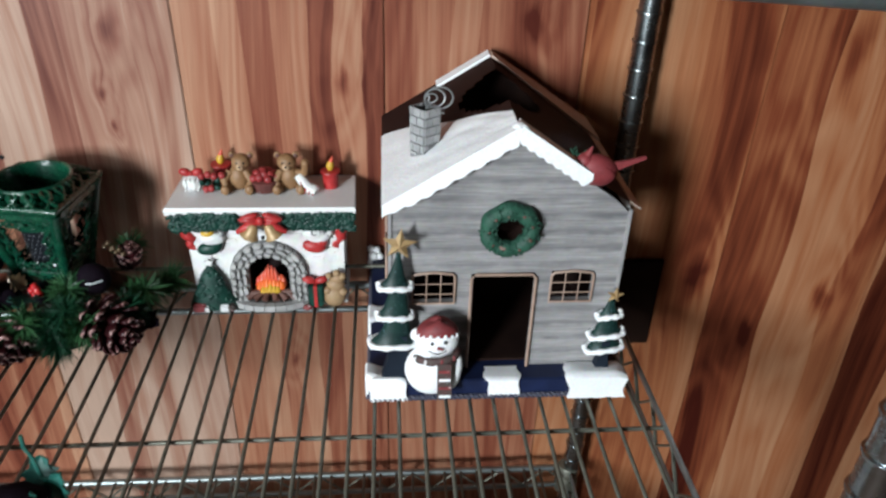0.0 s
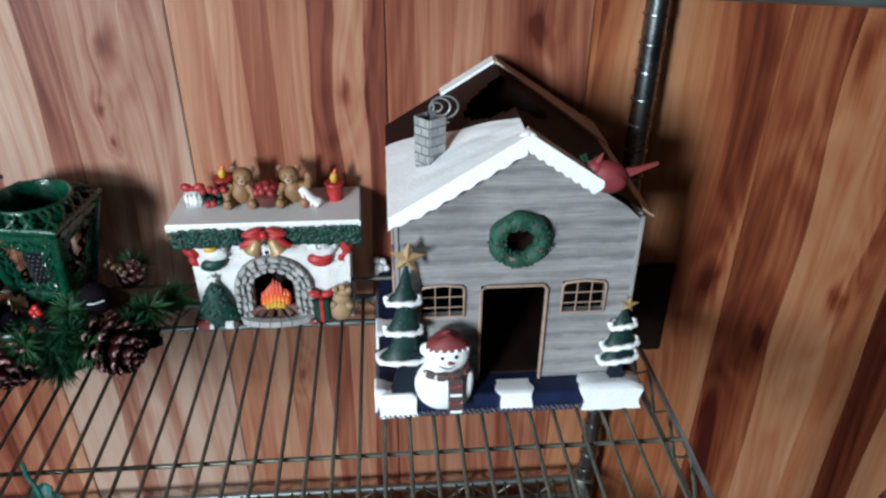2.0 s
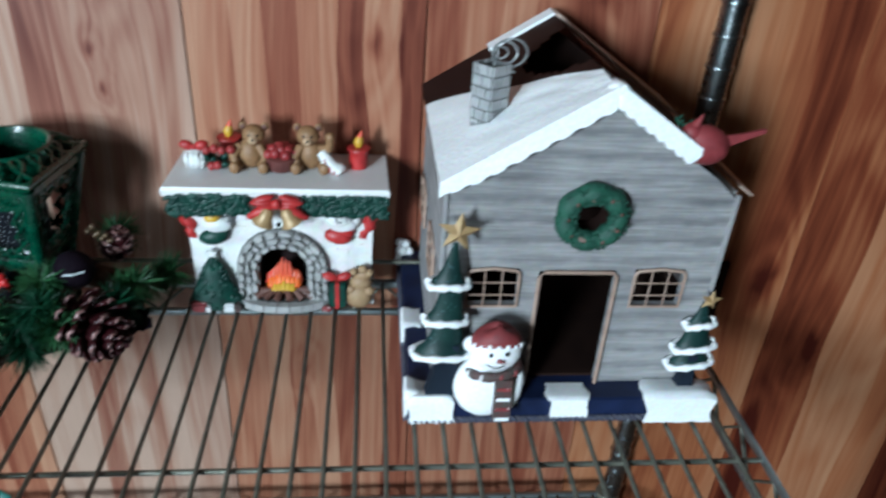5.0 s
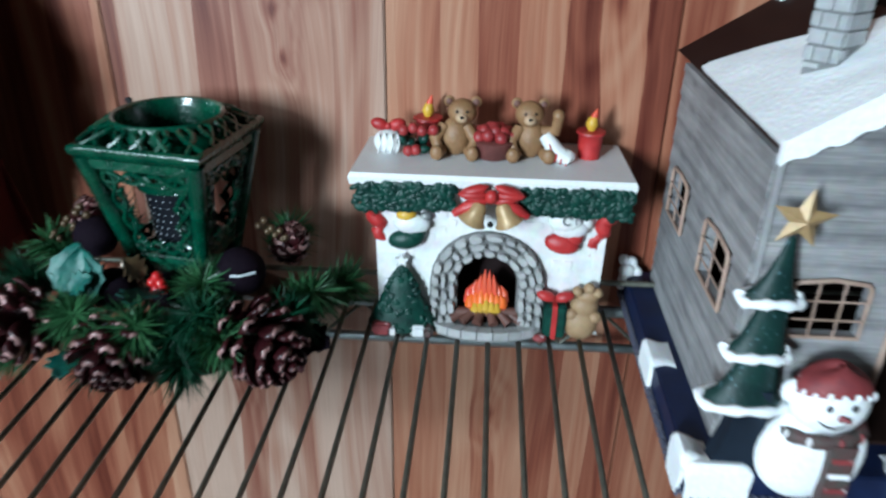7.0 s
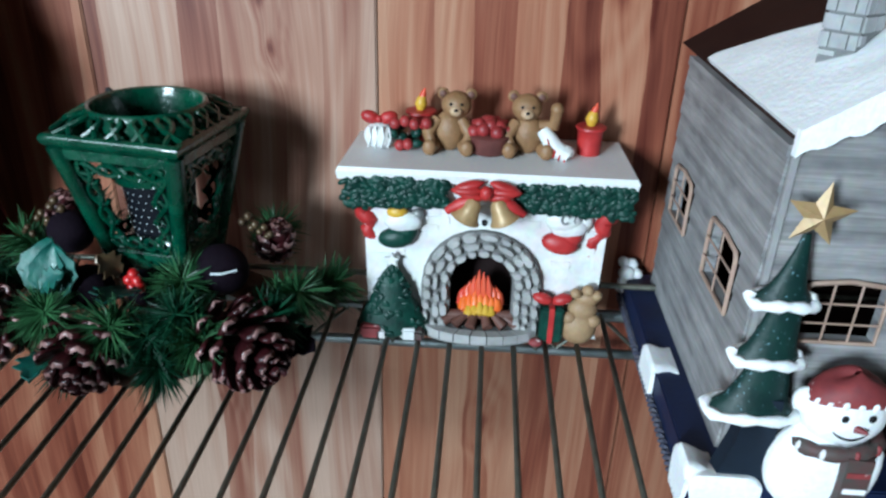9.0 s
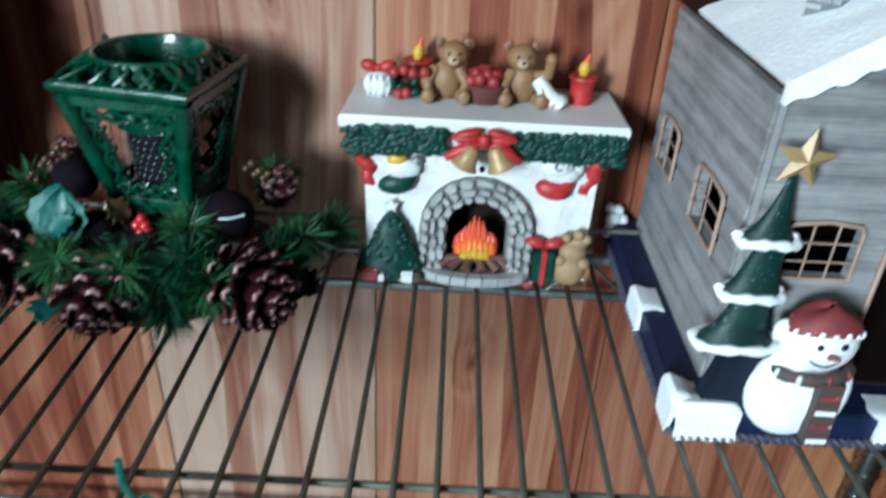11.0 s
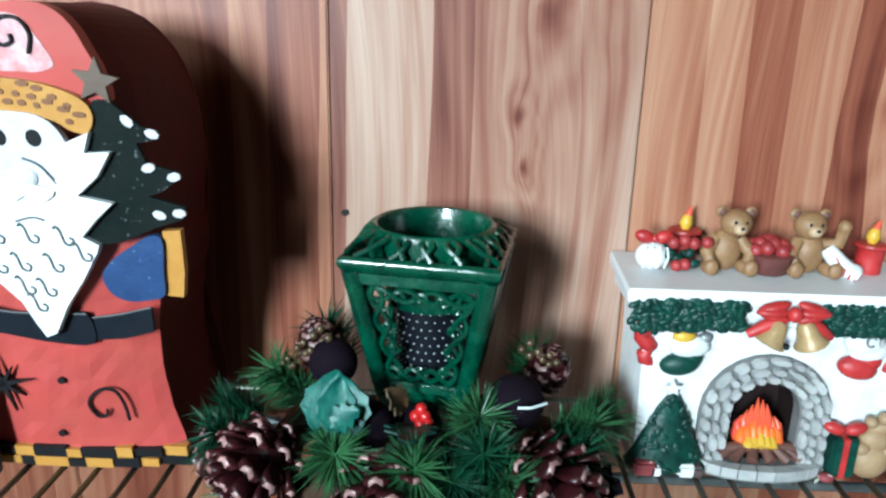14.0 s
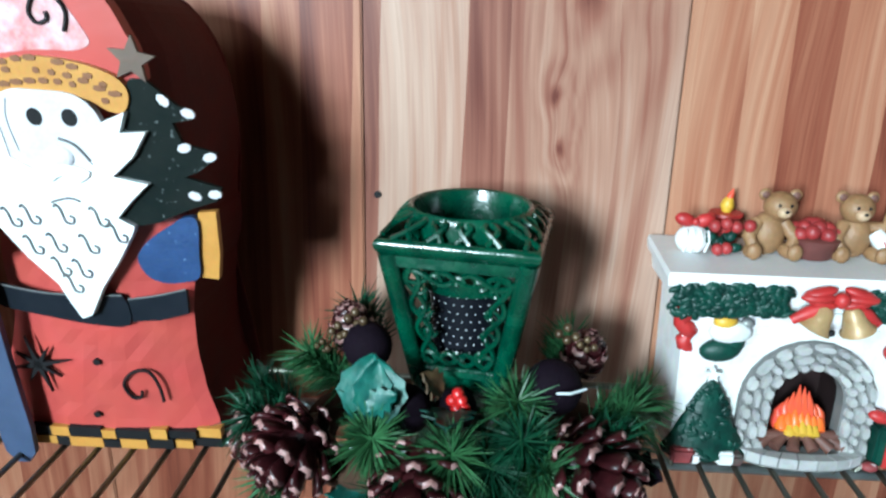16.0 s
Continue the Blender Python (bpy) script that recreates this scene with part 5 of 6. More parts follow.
candle(2.27, 2.72, 0.22, 0.095)
candle(0.95, 2.88, 0.24, 0.10)
bm = ball(B(), (0.655, 2.63, MZ + 0.10), (0.125, 0.095, 0.105), 16, 10)
bag = part("striped_parcel", bm, RESIN_WHITE, fire, "white striped parcel with red bow", True)
for k in range(4):
    part("stripe", tube(B(), [(0.575 + 0.05 * k, 2.545, MZ + 0.03), (0.60 + 0.05 * k, 2.54, MZ + 0.11), (0.585 + 0.05 * k, 2.548, MZ + 0.19)], 0.008, 5), RESIN_GREY, bag)
bm = B()
for s in (-1, 1):
    ball(bm, (0.655 + s * 0.07, 2.62, MZ + 0.245), (0.075, 0.045, 0.05), 12, 8, Matrix.Rotation(-s * 0.3, 4, "Y"))
ball(bm, (0.655, 2.60, MZ + 0.235), 0.03, 8, 6)
part("bow", bm, RED, bag, "red bow", True)
bm = B()
for k in range(16):
    ball(bm, (0.80 + random.uniform(-0.08, 0.16), 2.62 + random.uniform(-0.05, 0.1), MZ + random.uniform(0.04, 0.16)), (0.05, 0.035, 0.035), 8, 6, Matrix.Rotation(random.uniform(-1, 1), 4, "Y"))
tagged(part("holly", bm, GARLAND, fire, "dark green sprig with red berries", True), kind="stuff")
for x, z in ((0.82, 0.05), (0.88, 0.06), (0.78, 0.22), (0.86, 0.24), (0.93, 0.22), (1.02, 0.23)):
    part("berry", ball(B(), (x, 2.56, MZ + z), 0.045, 10, 7), APPLE, fire, "", True)
bm = B()
tube(bm, [(1.90, 2.62, MZ + 0.20), (1.98, 2.56, MZ + 0.10), (2.10, 2.52, MZ + 0.03)], [0.055, 0.07, 0.05], 10)
ball(bm, (2.04, 2.55, MZ + 0.06), (0.11, 0.07, 0.06), 12, 8)
toy = part("rocking_toy", bm, RESIN_WHITE, fire, "white curled toy with thin red lines", True)
for k in range(4):
    part("stripe", tube(B(), [(1.93 + 0.04 * k, 2.53, MZ + 0.16 - 0.035 * k), (1.95 + 0.04 * k, 2.485, MZ + 0.11 - 0.03 * k), (1.94 + 0.04 * k, 2.49, MZ + 0.05 - 0.02 * k)], 0.007, 5), RED, toy)

# ---------------------------------------------------------------- the tin figure with staff and tree
FIG = [TIN_RED, TIN_SHADED_RED, TIN_BLACK, TIN_WHITE, TIN_FACE, TIN_OCHRE, TIN_SPOT, TIN_BLUE, TIN_STAFF, TIN_TREE, TIN_STAR, TIN_LINE, TIN_PALE, YELLOW, BLACK]
(fR, fD, fB, fW, fF, fO, fS, fM, fT, fG, fA, fL, fP, fY, fK) = range(15)
fig = B()


def lean(x, d, z):
    """The figure's sheets lean forward a little; d is the depth behind the coat's front."""
    return Vector((x, 2.0 - 0.16 * z + d, z))


def smooth_line(pts, n=4, closed=True):
    """A rounder outline through the points."""
    out = []
    m = len(pts)
    for i in range(m if closed else m - 1):
        p0, p1, p2, p3 = (Vector((*(pts[(i + k) % m] if closed else pts[min(max(i + k, 0), m - 1)]), 0)) for k in (-1, 0, 1, 2))
        for k in range(n):
            t = k / n
            q = 0.5 * (2 * p1 + (p2 - p0) * t + (2 * p0 - 5 * p1 + 4 * p2 - p3) * t * t + (3 * p1 - p0 - 3 * p2 + p3) * t ** 3)
            out.append((q.x, q.y))
    return out if closed else out + [tuple(pts[-1])]


def layer(pts, d, slot, thick=0.02, round_=0):
    return plate(fig, smooth_line(pts, round_) if round_ else pts, d, d + thick, lean, slot)


def line(pts, d, r, slot, n=4):
    first = len(fig.faces)
    tube(fig, [lean(x, d, z) for x, z in smooth_line(pts, n, False)], r, 5)
    fig.faces.ensure_lookup_table()
    for f in fig.faces[first:]:
        f.material_index = slot


# coat: a bulging front, sides and back in deep red darkened for shade
def coat_edge(z):
    knots = [(0.0, -4.42, -2.66), (0.25, -4.32, -2.68), (0.5, -4.19, -2.73), (0.8, -4.05, -2.75), (1.1, -3.95, -2.73), (1.35, -3.95, -2.69), (1.55, -3.93, -2.62), (1.75, -3.86, -2.62), (2.0, -3.80, -2.75), (2.3, -3.72, -2.80), (2.6, -3.66, -2.80)]
    for (a, l0, r0), (b, l1, r1) in zip(knots, knots[1:]):
        if a <= z <= b:
            t = (z - a) / (b - a)
            return l0 + (l1 - l0) * t, r0 + (r1 - r0) * t
    return knots[-1][1:]


zs = np.linspace(0.0, 2.6, 22)
grid, back_grid = [], []
for z in zs:
    l, r = coat_edge(z)
    grid.append([fig.verts.new(lean(l + (r - l) * k / 14, 0.06 - 0.10 * math.sin(math.pi * k / 14) - 0.016 * noise.noise((k * 0.9, z * 5, 3)), z)) for k in range(15)])
    back_grid.append([fig.verts.new(lean(l + (r - l) * k / 6 + 0.02, 0.85, z)) for k in (0, 6)])
for i in range(21):
    for k in range(14):
        fig.faces.new((grid[i][k], grid[i][k + 1], grid[i + 1][k + 1], grid[i + 1][k])).material_index = fR
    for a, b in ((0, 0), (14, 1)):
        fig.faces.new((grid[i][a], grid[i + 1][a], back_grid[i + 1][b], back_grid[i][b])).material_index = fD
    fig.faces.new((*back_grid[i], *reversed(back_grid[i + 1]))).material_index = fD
# tall shade-darkened red back sheet that shows beside the tree and over the shoulder
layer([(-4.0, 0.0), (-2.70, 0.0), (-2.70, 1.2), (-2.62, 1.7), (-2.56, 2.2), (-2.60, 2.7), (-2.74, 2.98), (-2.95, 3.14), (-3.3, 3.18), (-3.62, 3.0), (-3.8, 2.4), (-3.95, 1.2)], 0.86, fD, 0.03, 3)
rim_front = [(-2.70, 1.35), (-2.64, 1.6), (-2.66, 1.9), (-2.72, 2.2), (-2.76, 2.55), (-2.76, 2.80), (-2.80, 2.91), (-2.87, 3.06), (-2.98, 3.15), (-3.15, 3.17), (-3.32, 3.13), (-3.50, 3.04)]
rim_back = [(-2.69, 1.35), (-2.64, 1.6), (-2.60, 1.9), (-2.56, 2.2), (-2.57, 2.50), (-2.61, 2.72), (-2.68, 2.89), (-2.78, 3.02), (-2.94, 3.13), (-3.14, 3.175), (-3.34, 3.165), (-3.52, 3.07)]
shell = []
for k in range(6):
    t = k / 5
    shell.append([fig.verts.new(lean(a[0] + (b[0] - a[0]) * t ** 0.7, 0.04 + 0.83 * t, a[1] + (b[1] - a[1]) * t)) for a, b in zip(smooth_line(rim_front, 3, False), smooth_line(rim_back, 3, False))])
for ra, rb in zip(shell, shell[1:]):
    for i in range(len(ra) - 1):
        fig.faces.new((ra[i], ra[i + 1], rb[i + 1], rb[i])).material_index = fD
# chequered hem
for row in range(2):
    cut = [-4.40 + 1.74 * (k + 0.22 * math.sin(k * 2.7 + row) * (0 < k < 10)) / 10 for k in range(11)]
    for k in range(10):
        x0, x1 = cut[k], cut[k + 1]
        z0, z1 = 0.004 + 0.085 * row, 0.085 * (row + 1) + 0.012 * math.sin(k * 2.1)
        plate(fig, [(x0, z0), (x1, z0), (x1, z1), (x0, z1)], -0.075 + 0.10 * abs(2 * (k + 0.5) / 10 - 1) ** 2.5, 0.08, lean, fK if (k + row) % 2 else fO)
# belt
layer([(-3.96, 1.33), (-3.75, 1.29), (-3.54, 1.265), (-3.3, 1.26), (-3.12, 1.275), (-3.11, 1.06), (-3.35, 1.05), (-3.6, 1.09), (-3.8, 1.13), (-3.96, 1.18)], -0.075, fB, 0.03, 3)
layer([(-3.09, 1.24), (-2.9, 1.275), (-2.70, 1.33), (-2.71, 1.16), (-2.9, 1.10), (-3.09, 1.08)], -0.065, fB, 0.03)
line([(-3.96, 1.34), (-3.6, 1.275), (-3.12, 1.28)], -0.08, 0.007, fL)
line([(-3.09, 1.25), (-2.9, 1.285), (-2.70, 1.34)], -0.07, 0.007, fL)
# hat
layer([(-3.76, 2.62), (-3.66, 2.86), (-3.50, 3.04), (-3.32, 3.13), (-3.15, 3.17), (-2.98, 3.15), (-2.87, 3.06), (-2.80, 2.91), (-2.76, 2.80), (-2.775, 2.62), (-3.2, 2.6)], -0.06, fR, 0.10, 4)
layer([(-3.62, 2.78), (-3.56, 2.94), (-3.44, 3.05), (-3.28, 3.11), (-3.13, 3.09), (-3.07, 3.0), (-3.03, 2.93), (-3.0, 2.84), (-3.1, 2.80), (-3.3, 2.80)], -0.064, fP, 0.004, 4)
line([(-3.12, 2.90), (-3.09, 3.00), (-3.14, 3.08), (-3.24, 3.08), (-3.29, 3.0), (-3.26, 2.94), (-3.20, 2.96), (-3.20, 3.0)], -0.075, 0.011, fK)
# ochre brim with brown spots
layer([(-3.73, 2.58), (-3.70, 2.74), (-3.50, 2.75), (-3.30, 2.77), (-3.06, 2.74), (-2.87, 2.67), (-2.81, 2.58), (-2.85, 2.48), (-2.94, 2.48), (-3.07, 2.55), (-3.35, 2.58), (-3.56, 2.54), (-3.70, 2.48)], -0.12, fO, 0.06, 4)
for k in range(30):
    u = (k // 3 + 0.5 + 0.4 * (k % 3 == 1)) / 10.4
    if k % 7 == 3:
        continue
    x = -3.69 + 0.83 * u + 0.018 * math.sin(k * 4.1)
    z = 2.615 + 0.010 * math.sin(k * 1.9) + 0.075 * math.sin(math.pi * min(u * 1.1, 1)) + (-0.045, 0.01, 0.062)[k % 3] - 0.06 * max(0, u - 0.72) / 0.28
    w = 0.029 + 0.010 * math.sin(k * 2.3)
    layer([(x - w, z - 0.006), (x - w * 0.3, z - 0.018), (x + w * 0.8, z - 0.014), (x + w, z + 0.006), (x + w * 0.2, z + 0.018), (x - w * 0.8, z + 0.014)], -0.126, fS, 0.01)
# face, nose, eyes
layer([(-3.62, 2.1), (-3.64, 2.45), (-3.5, 2.58), (-3.34, 2.59), (-3.12, 2.57), (-3.01, 2.48), (-2.98, 2.34), (-3.04, 2.2), (-3.14, 2.1)], -0.138, fF, 0.05, 4)
ball_first = len(fig.faces)
ball(fig, lean(-3.27, -0.14, 2.21), (0.085, 0.025, 0.07), 14, 9)
fig.faces.ensure_lookup_table()
for f in fig.faces[ball_first:]:
    f.material_index = fF
for x in (-3.36, -3.16):
    layer([(x + 0.042 * math.cos(a), 2.44 + 0.05 * math.sin(a)) for a in np.linspace(0, 6.283, 15)[:-1]], -0.146, fK, 0.02)
line([(-3.50, 2.54), (-3.525, 2.42), (-3.50, 2.24)], -0.137, 0.004, fL)
line([(-3.25, 2.32), (-3.16, 2.28), (-3.08, 2.17)], -0.144, 0.007, fL)
# beard, with jagged ends on its right
layer([(-3.69, 2.50), (-3.76, 2.27), (-3.77, 2.03), (-3.77, 1.80), (-3.62, 1.56), (-3.47, 1.38), (-3.42, 1.24), (-3.37, 1.13), (-3.30, 1.16), (-3.19, 1.36), (-3.05, 1.55), (-2.93, 1.74), (-2.91, 1.79), (-3.0, 1.84), (-2.90, 1.95), (-2.78, 2.06), (-2.98, 2.10), (-2.84, 2.22), (-2.74, 2.37), (-2.89, 2.36), (-2.84, 2.48), (-2.98, 2.42), (-3.03, 2.24), (-3.16, 2.12), (-3.38, 2.10), (-3.56, 2.2), (-3.58, 2.42)], -0.147, fW, 0.06)
layer([(-3.45, 2.13), (-3.36, 2.06), (-3.27, 2.10), (-3.18, 2.06), (-3.10, 2.13), (-3.27, 2.17)], -0.165, fW, 0.03, 3)
line([(-3.38, 1.93), (-3.27, 1.96), (-3.20, 1.94)], -0.15, 0.007, fL)
for x, z in ((-3.66, 1.82), (-3.54, 1.84), (-3.33, 1.85), (-3.12, 1.84), (-3.57, 1.64), (-3.42, 1.66), (-3.22, 1.66), (-3.43, 1.50), (-3.30, 1.49), (-3.38, 1.38), (-3.03, 1.74)):
    line([(x - 0.045, z + 0.05), (x - 0.03, z + 0.065), (x - 0.008, z + 0.04), (x, z), (x + 0.012, z - 0.045), (x + 0.05, z - 0.055), (x + 0.065, z - 0.02), (x + 0.04, z - 0.005)], -0.149, 0.0085, fL, 3)
# little tree on the arm
layer([(-2.80, 2.66), (-2.72, 2.66), (-2.65, 2.60), (-2.56, 2.52), (-2.47, 2.48), (-2.49, 2.44), (-2.60, 2.42), (-2.56, 2.30), (-2.37, 2.25), (-2.40, 2.20), (-2.50, 2.13), (-2.58, 2.10), (-2.37, 2.04), (-2.40, 1.96), (-2.57, 1.90), (-2.80, 1.80), (-3.0, 1.76), (-3.08, 1.75), (-3.08, 1.80), (-2.93, 1.89), (-2.88, 1.97), (-3.09, 2.03), (-3.07, 2.07), (-2.94, 2.14), (-2.86, 2.24), (-2.93, 2.30), (-3.01, 2.33), (-2.98, 2.37), (-2.89, 2.44), (-2.85, 2.57)], -0.10, fG, 0.04)
for x, z, a in ((-2.63, 2.545, 0.7), (-2.50, 2.475, 0.2), (-2.55, 2.275, -0.4), (-2.41, 2.225, -0.4), (-2.53, 1.985, 0.2), (-2.41, 2.0, -0.2), (-2.97, 2.335, 0.6), (-3.04, 2.055, 0.5), (-3.03, 1.785, 0.3)):
    c, s = math.cos(a), math.sin(a)
    layer([(x + u * c + v * s, z - u * s + v * c) for u, v in ((-0.042, 0.008), (-0.02, 0.028), (0.02, 0.026), (0.040, 0.006), (0.034, -0.018), (0, -0.026), (-0.03, -0.016))], -0.108, fF, 0.02)
layer(star_points(-2.77, 2.76, 0.135, 0.06, 5, 0.15), -0.10, fA, 0.03)
# mittens and cuffs
layer([(-2.73, 1.78), (-2.63, 1.84), (-2.55, 1.82), (-2.57, 1.6), (-2.59, 1.44), (-2.70, 1.40), (-2.82, 1.39), (-2.92, 1.44), (-2.96, 1.56), (-2.87, 1.68)], -0.09, fM, 0.06, 4)
layer([(-2.55, 1.87), (-2.44, 1.88), (-2.45, 1.6), (-2.48, 1.42), (-2.60, 1.43), (-2.57, 1.6)], -0.06, fO, 0.06)
layer([(-4.09, 1.87), (-4.02, 1.75), (-3.93, 1.55), (-4.05, 1.48), (-4.20, 1.46)], -0.16, fY, 0.04)
# staff
layer([(-4.19, 2.46), (-4.18, 2.58), (-4.10, 2.65), (-4.0, 2.62), (-3.94, 2.48), (-3.94, 2.2), (-3.94, 1.9), (-3.92, 1.4), (-3.93, 0.8), (-3.95, 0.0), (-4.16, 0.0), (-4.13, 0.8), (-4.07, 1.4), (-4.06, 1.9), (-4.07, 2.2), (-4.10, 2.36)], -0.18, fT, 0.05, 3)
layer([(-4.04, 1.94), (-3.92, 1.97), (-3.83, 1.82), (-3.80, 1.66), (-3.86, 1.57), (-3.95, 1.55), (-3.98, 1.7)], -0.205, fM, 0.05, 4)
# painted coat marks: burst, curl and dots
for k in range(8):
    a = k * math.pi / 4 + 0.2
    r = 0.17 if k % 2 else 0.23
    layer([(-3.82 + 0.022 * math.cos(a + 1.3), 0.70 + 0.022 * math.sin(a + 1.3)), (-3.82 + r * math.cos(a), 0.70 + r * math.sin(a)), (-3.82 + 0.022 * math.cos(a - 1.3), 0.70 + 0.022 * math.sin(a - 1.3))], -0.068, fK, 0.03)
line([(-3.0, 0.43), (-3.01, 0.55), (-3.05, 0.66), (-3.12, 0.685), (-3.20, 0.65), (-3.26, 0.56), (-3.22, 0.46), (-3.16, 0.455), (-3.14, 0.51)], -0.052, 0.012, fK)
for x, z in ((-3.41, 0.74), (-3.50, 0.29), (-4.05, 0.28)):
    layer([(x + 0.026 * math.cos(a), z + 0.026 * math.sin(a)) for a in np.linspace(0, 6.283, 11)[:-1]], -0.062, fK, 0.03)
figure = finish("painted_tin_figure", fig, FIG, None, at=(-3.4, 2.2, 0))
figure.location = Vector((-3.4, 2.2, 0)) * S
tagged(figure, "painted tin winter figure in red coat with white beard", "figurine")

# ---------------------------------------------------------------- the green lantern in its pine wreath
lantern = thing("candle_lantern", (-0.95, 2.15, 0.3), "glazed green square candle lantern with pierced sides", "lantern")
LT = Matrix.Translation((-0.93, 2.17, 0)) @ Matrix.Rotation(radians(-9), 4, "Z") @ Matrix.Diagonal((1.045, 1.045, 1, 1))


def turned(bm):
    bmesh.ops.transform(bm, matrix=LT, verts=bm.verts)
    return bm


HALF = lambda z: 0.425 + 0.175 * (z - 1.62)
# corner bars and rails
for sx in (-1, 1):
    for sy in (-1, 1):
        a, b = (sx * HALF(0.35), sy * HALF(0.35), 0.35), (sx * HALF(1.62), sy * HALF(1.62), 1.62)
        part("corner_bar", turned(rod(B(), a, b, 0.055, 0.065, 8)), LANTERN_GREEN, lantern, "", True)
for z, w in ((0.40, 0.10), (0.76, 0.07), (1.57, 0.09)):
    h = HALF(z)
    for s in (-1, 1):
        part("rail", turned(box(B(), -h, h, s * h - 0.03, s * h + 0.03, z - w / 2, z + w / 2, 0.015)), LANTERN_GREEN, lantern, "", True)
        part("rail", turned(box(B(), s * h - 0.03, s * h + 0.03, -h, h, z - w / 2, z + w / 2, 0.015)), LANTERN_GREEN, lantern, "", True)
bm = B()
lo, hi = HALF(0.36) - 0.012, HALF(0.76) - 0.012
va = [bm.verts.new((x * lo, y * lo, 0.36)) for x, y in ((-1, -1), (1, -1), (1, 1), (-1, 1))]
vb = [bm.verts.new((x * hi, y * hi, 0.76)) for x, y in ((-1, -1), (1, -1), (1, 1), (-1, 1))]
for k in range(4):
    bm.faces.new((va[k], va[(k + 1) % 4], vb[(k + 1) % 4], vb[k]))
bm.faces.new(va)
bm.faces.new(vb)
part("lower_body", turned(bm), LANTERN_GREEN, lantern)
# top: square rim, round mouth with its well, pierced scrolls between
n = 40
square = []
for k in range(n):
    a = 2 * math.pi * k / n
    c, s = math.cos(a), math.sin(a)
    m = max(abs(c), abs(s))
    square.append((c / m, s / m, c, s))


def ringed(rings, closed, name, label=""):
    bm = B()
    rings = [[bm.verts.new(p) for p in r] for r in rings]
    for a, b in zip(rings, rings[1:] + ([rings[0]] if closed else [])):
        for k in range(n):
            bm.faces.new((a[k], a[(k + 1) % n], b[(k + 1) % n], b[k]))
    if not closed:
        bm.faces.new(rings[-1])
    return part(name, turned(bm), LANTERN_GREEN, lantern, label, True)


ringed([[(q[0] * h, q[1] * h, z) for q in square] for h, z in ((0.40, 1.59), (0.46, 1.61), (0.485, 1.645), (0.495, 1.68), (0.485, 1.705), (0.465, 1.715), (0.45, 1.70), (0.43, 1.65))], True, "top_rim", "square green rim")
ringed([[(q[2] * r, q[3] * r, z) for q in square] for r, z in ((0.40, 1.60), (0.405, 1.80), (0.40, 1.835), (0.385, 1.85), (0.365, 1.84), (0.355, 1.80), (0.345, 1.55), (0.30, 1.30), (0.24, 1.28))], False, "mouth", "round green candle mouth")
rnd = random.Random(5)
bm = B()
for k in range(36):
    a0 = 2 * math.pi * k / 36
    pts = []
    for j in range(6):
        t = j / 5
        a = a0 + (0.17 if k % 2 else -0.17) * math.sin(2.2 * t) + rnd.uniform(-0.02, 0.02)
        c, s = math.cos(a), math.sin(a)
        m = max(abs(c), abs(s))
        ro = 0.465 / m
        r = ro + (0.395 - ro) * t
        pts.append((c * r, s * r, 1.715 + 0.105 * t + 0.022 * math.sin(math.pi * t)))
    tube(bm, pts, 0.019, 6)
tagged(part("top_scroll", turned(bm), LANTERN_GREEN, lantern, "moulded green scrolls round the mouth", True), kind="stuff")


def curl(bm, at, u, v, r, flip):
    pts = []
    for k in range(9):
        a = k * 0.62 * flip
        q = r * (1 - k / 12)
        pts.append(Vector(at) + Vector(u) * q * math.cos(a) + Vector(v) * q * math.sin(a))
    tube(bm, pts, 0.016, 5)


# scrollwork inside each side's opening: two wavy bands that cross, with curls in the corners
for side in range(4):
    bm = B()
    for phase in (0.0, math.pi):
        pts = []
        count = 96
        for k in range(count):
            t = 4 * k / count
            e, w = int(t), t - int(t)
            u, v = [(w, 0), (1, w), (1 - w, 1), (0, 1 - w)][e]
            inx, inz = [(0, 1), (-1, 0), (0, -1), (1, 0)][e]
            wave = 0.062 + 0.042 * math.sin(2 * math.pi * k / 12 + phase)
            z = 0.80 + 0.72 * v + wave * inz
            h = HALF(z)
            x = (2 * u - 1) * (h - 0.055) + wave * inx
            pts.append((x, -h + 0.008 * math.cos(2 * math.pi * k / 12 + phase), z))
        tube(bm, pts, 0.0185, 6, True)
    for sx in (-1, 1):
        for z, r in ((1.06, 0.045), (1.22, 0.05), (1.38, 0.045)):
            curl(bm, (sx * (HALF(z) - 0.15), -HALF(z), z), (1, 0, 0), (0, -0.1, 1), r, sx)
    for x in (-0.14, 0.0, 0.14):
        curl(bm, (x, -HALF(0.89), 0.895), (1, 0, 0), (0, -0.1, 1), 0.045, 1 if x > 0 else -1)
        curl(bm, (x, -HALF(1.46), 1.445), (1, 0, 0), (0, -0.1, 1), 0.045, -1 if x > 0 else 1)
    bmesh.ops.transform(bm, matrix=Matrix.Rotation(side * math.pi / 2, 4, "Z"), verts=bm.verts)
    part("scrollwork", turned(bm), LANTERN_GREEN, lantern, "moulded green scrolls round the opening", True)
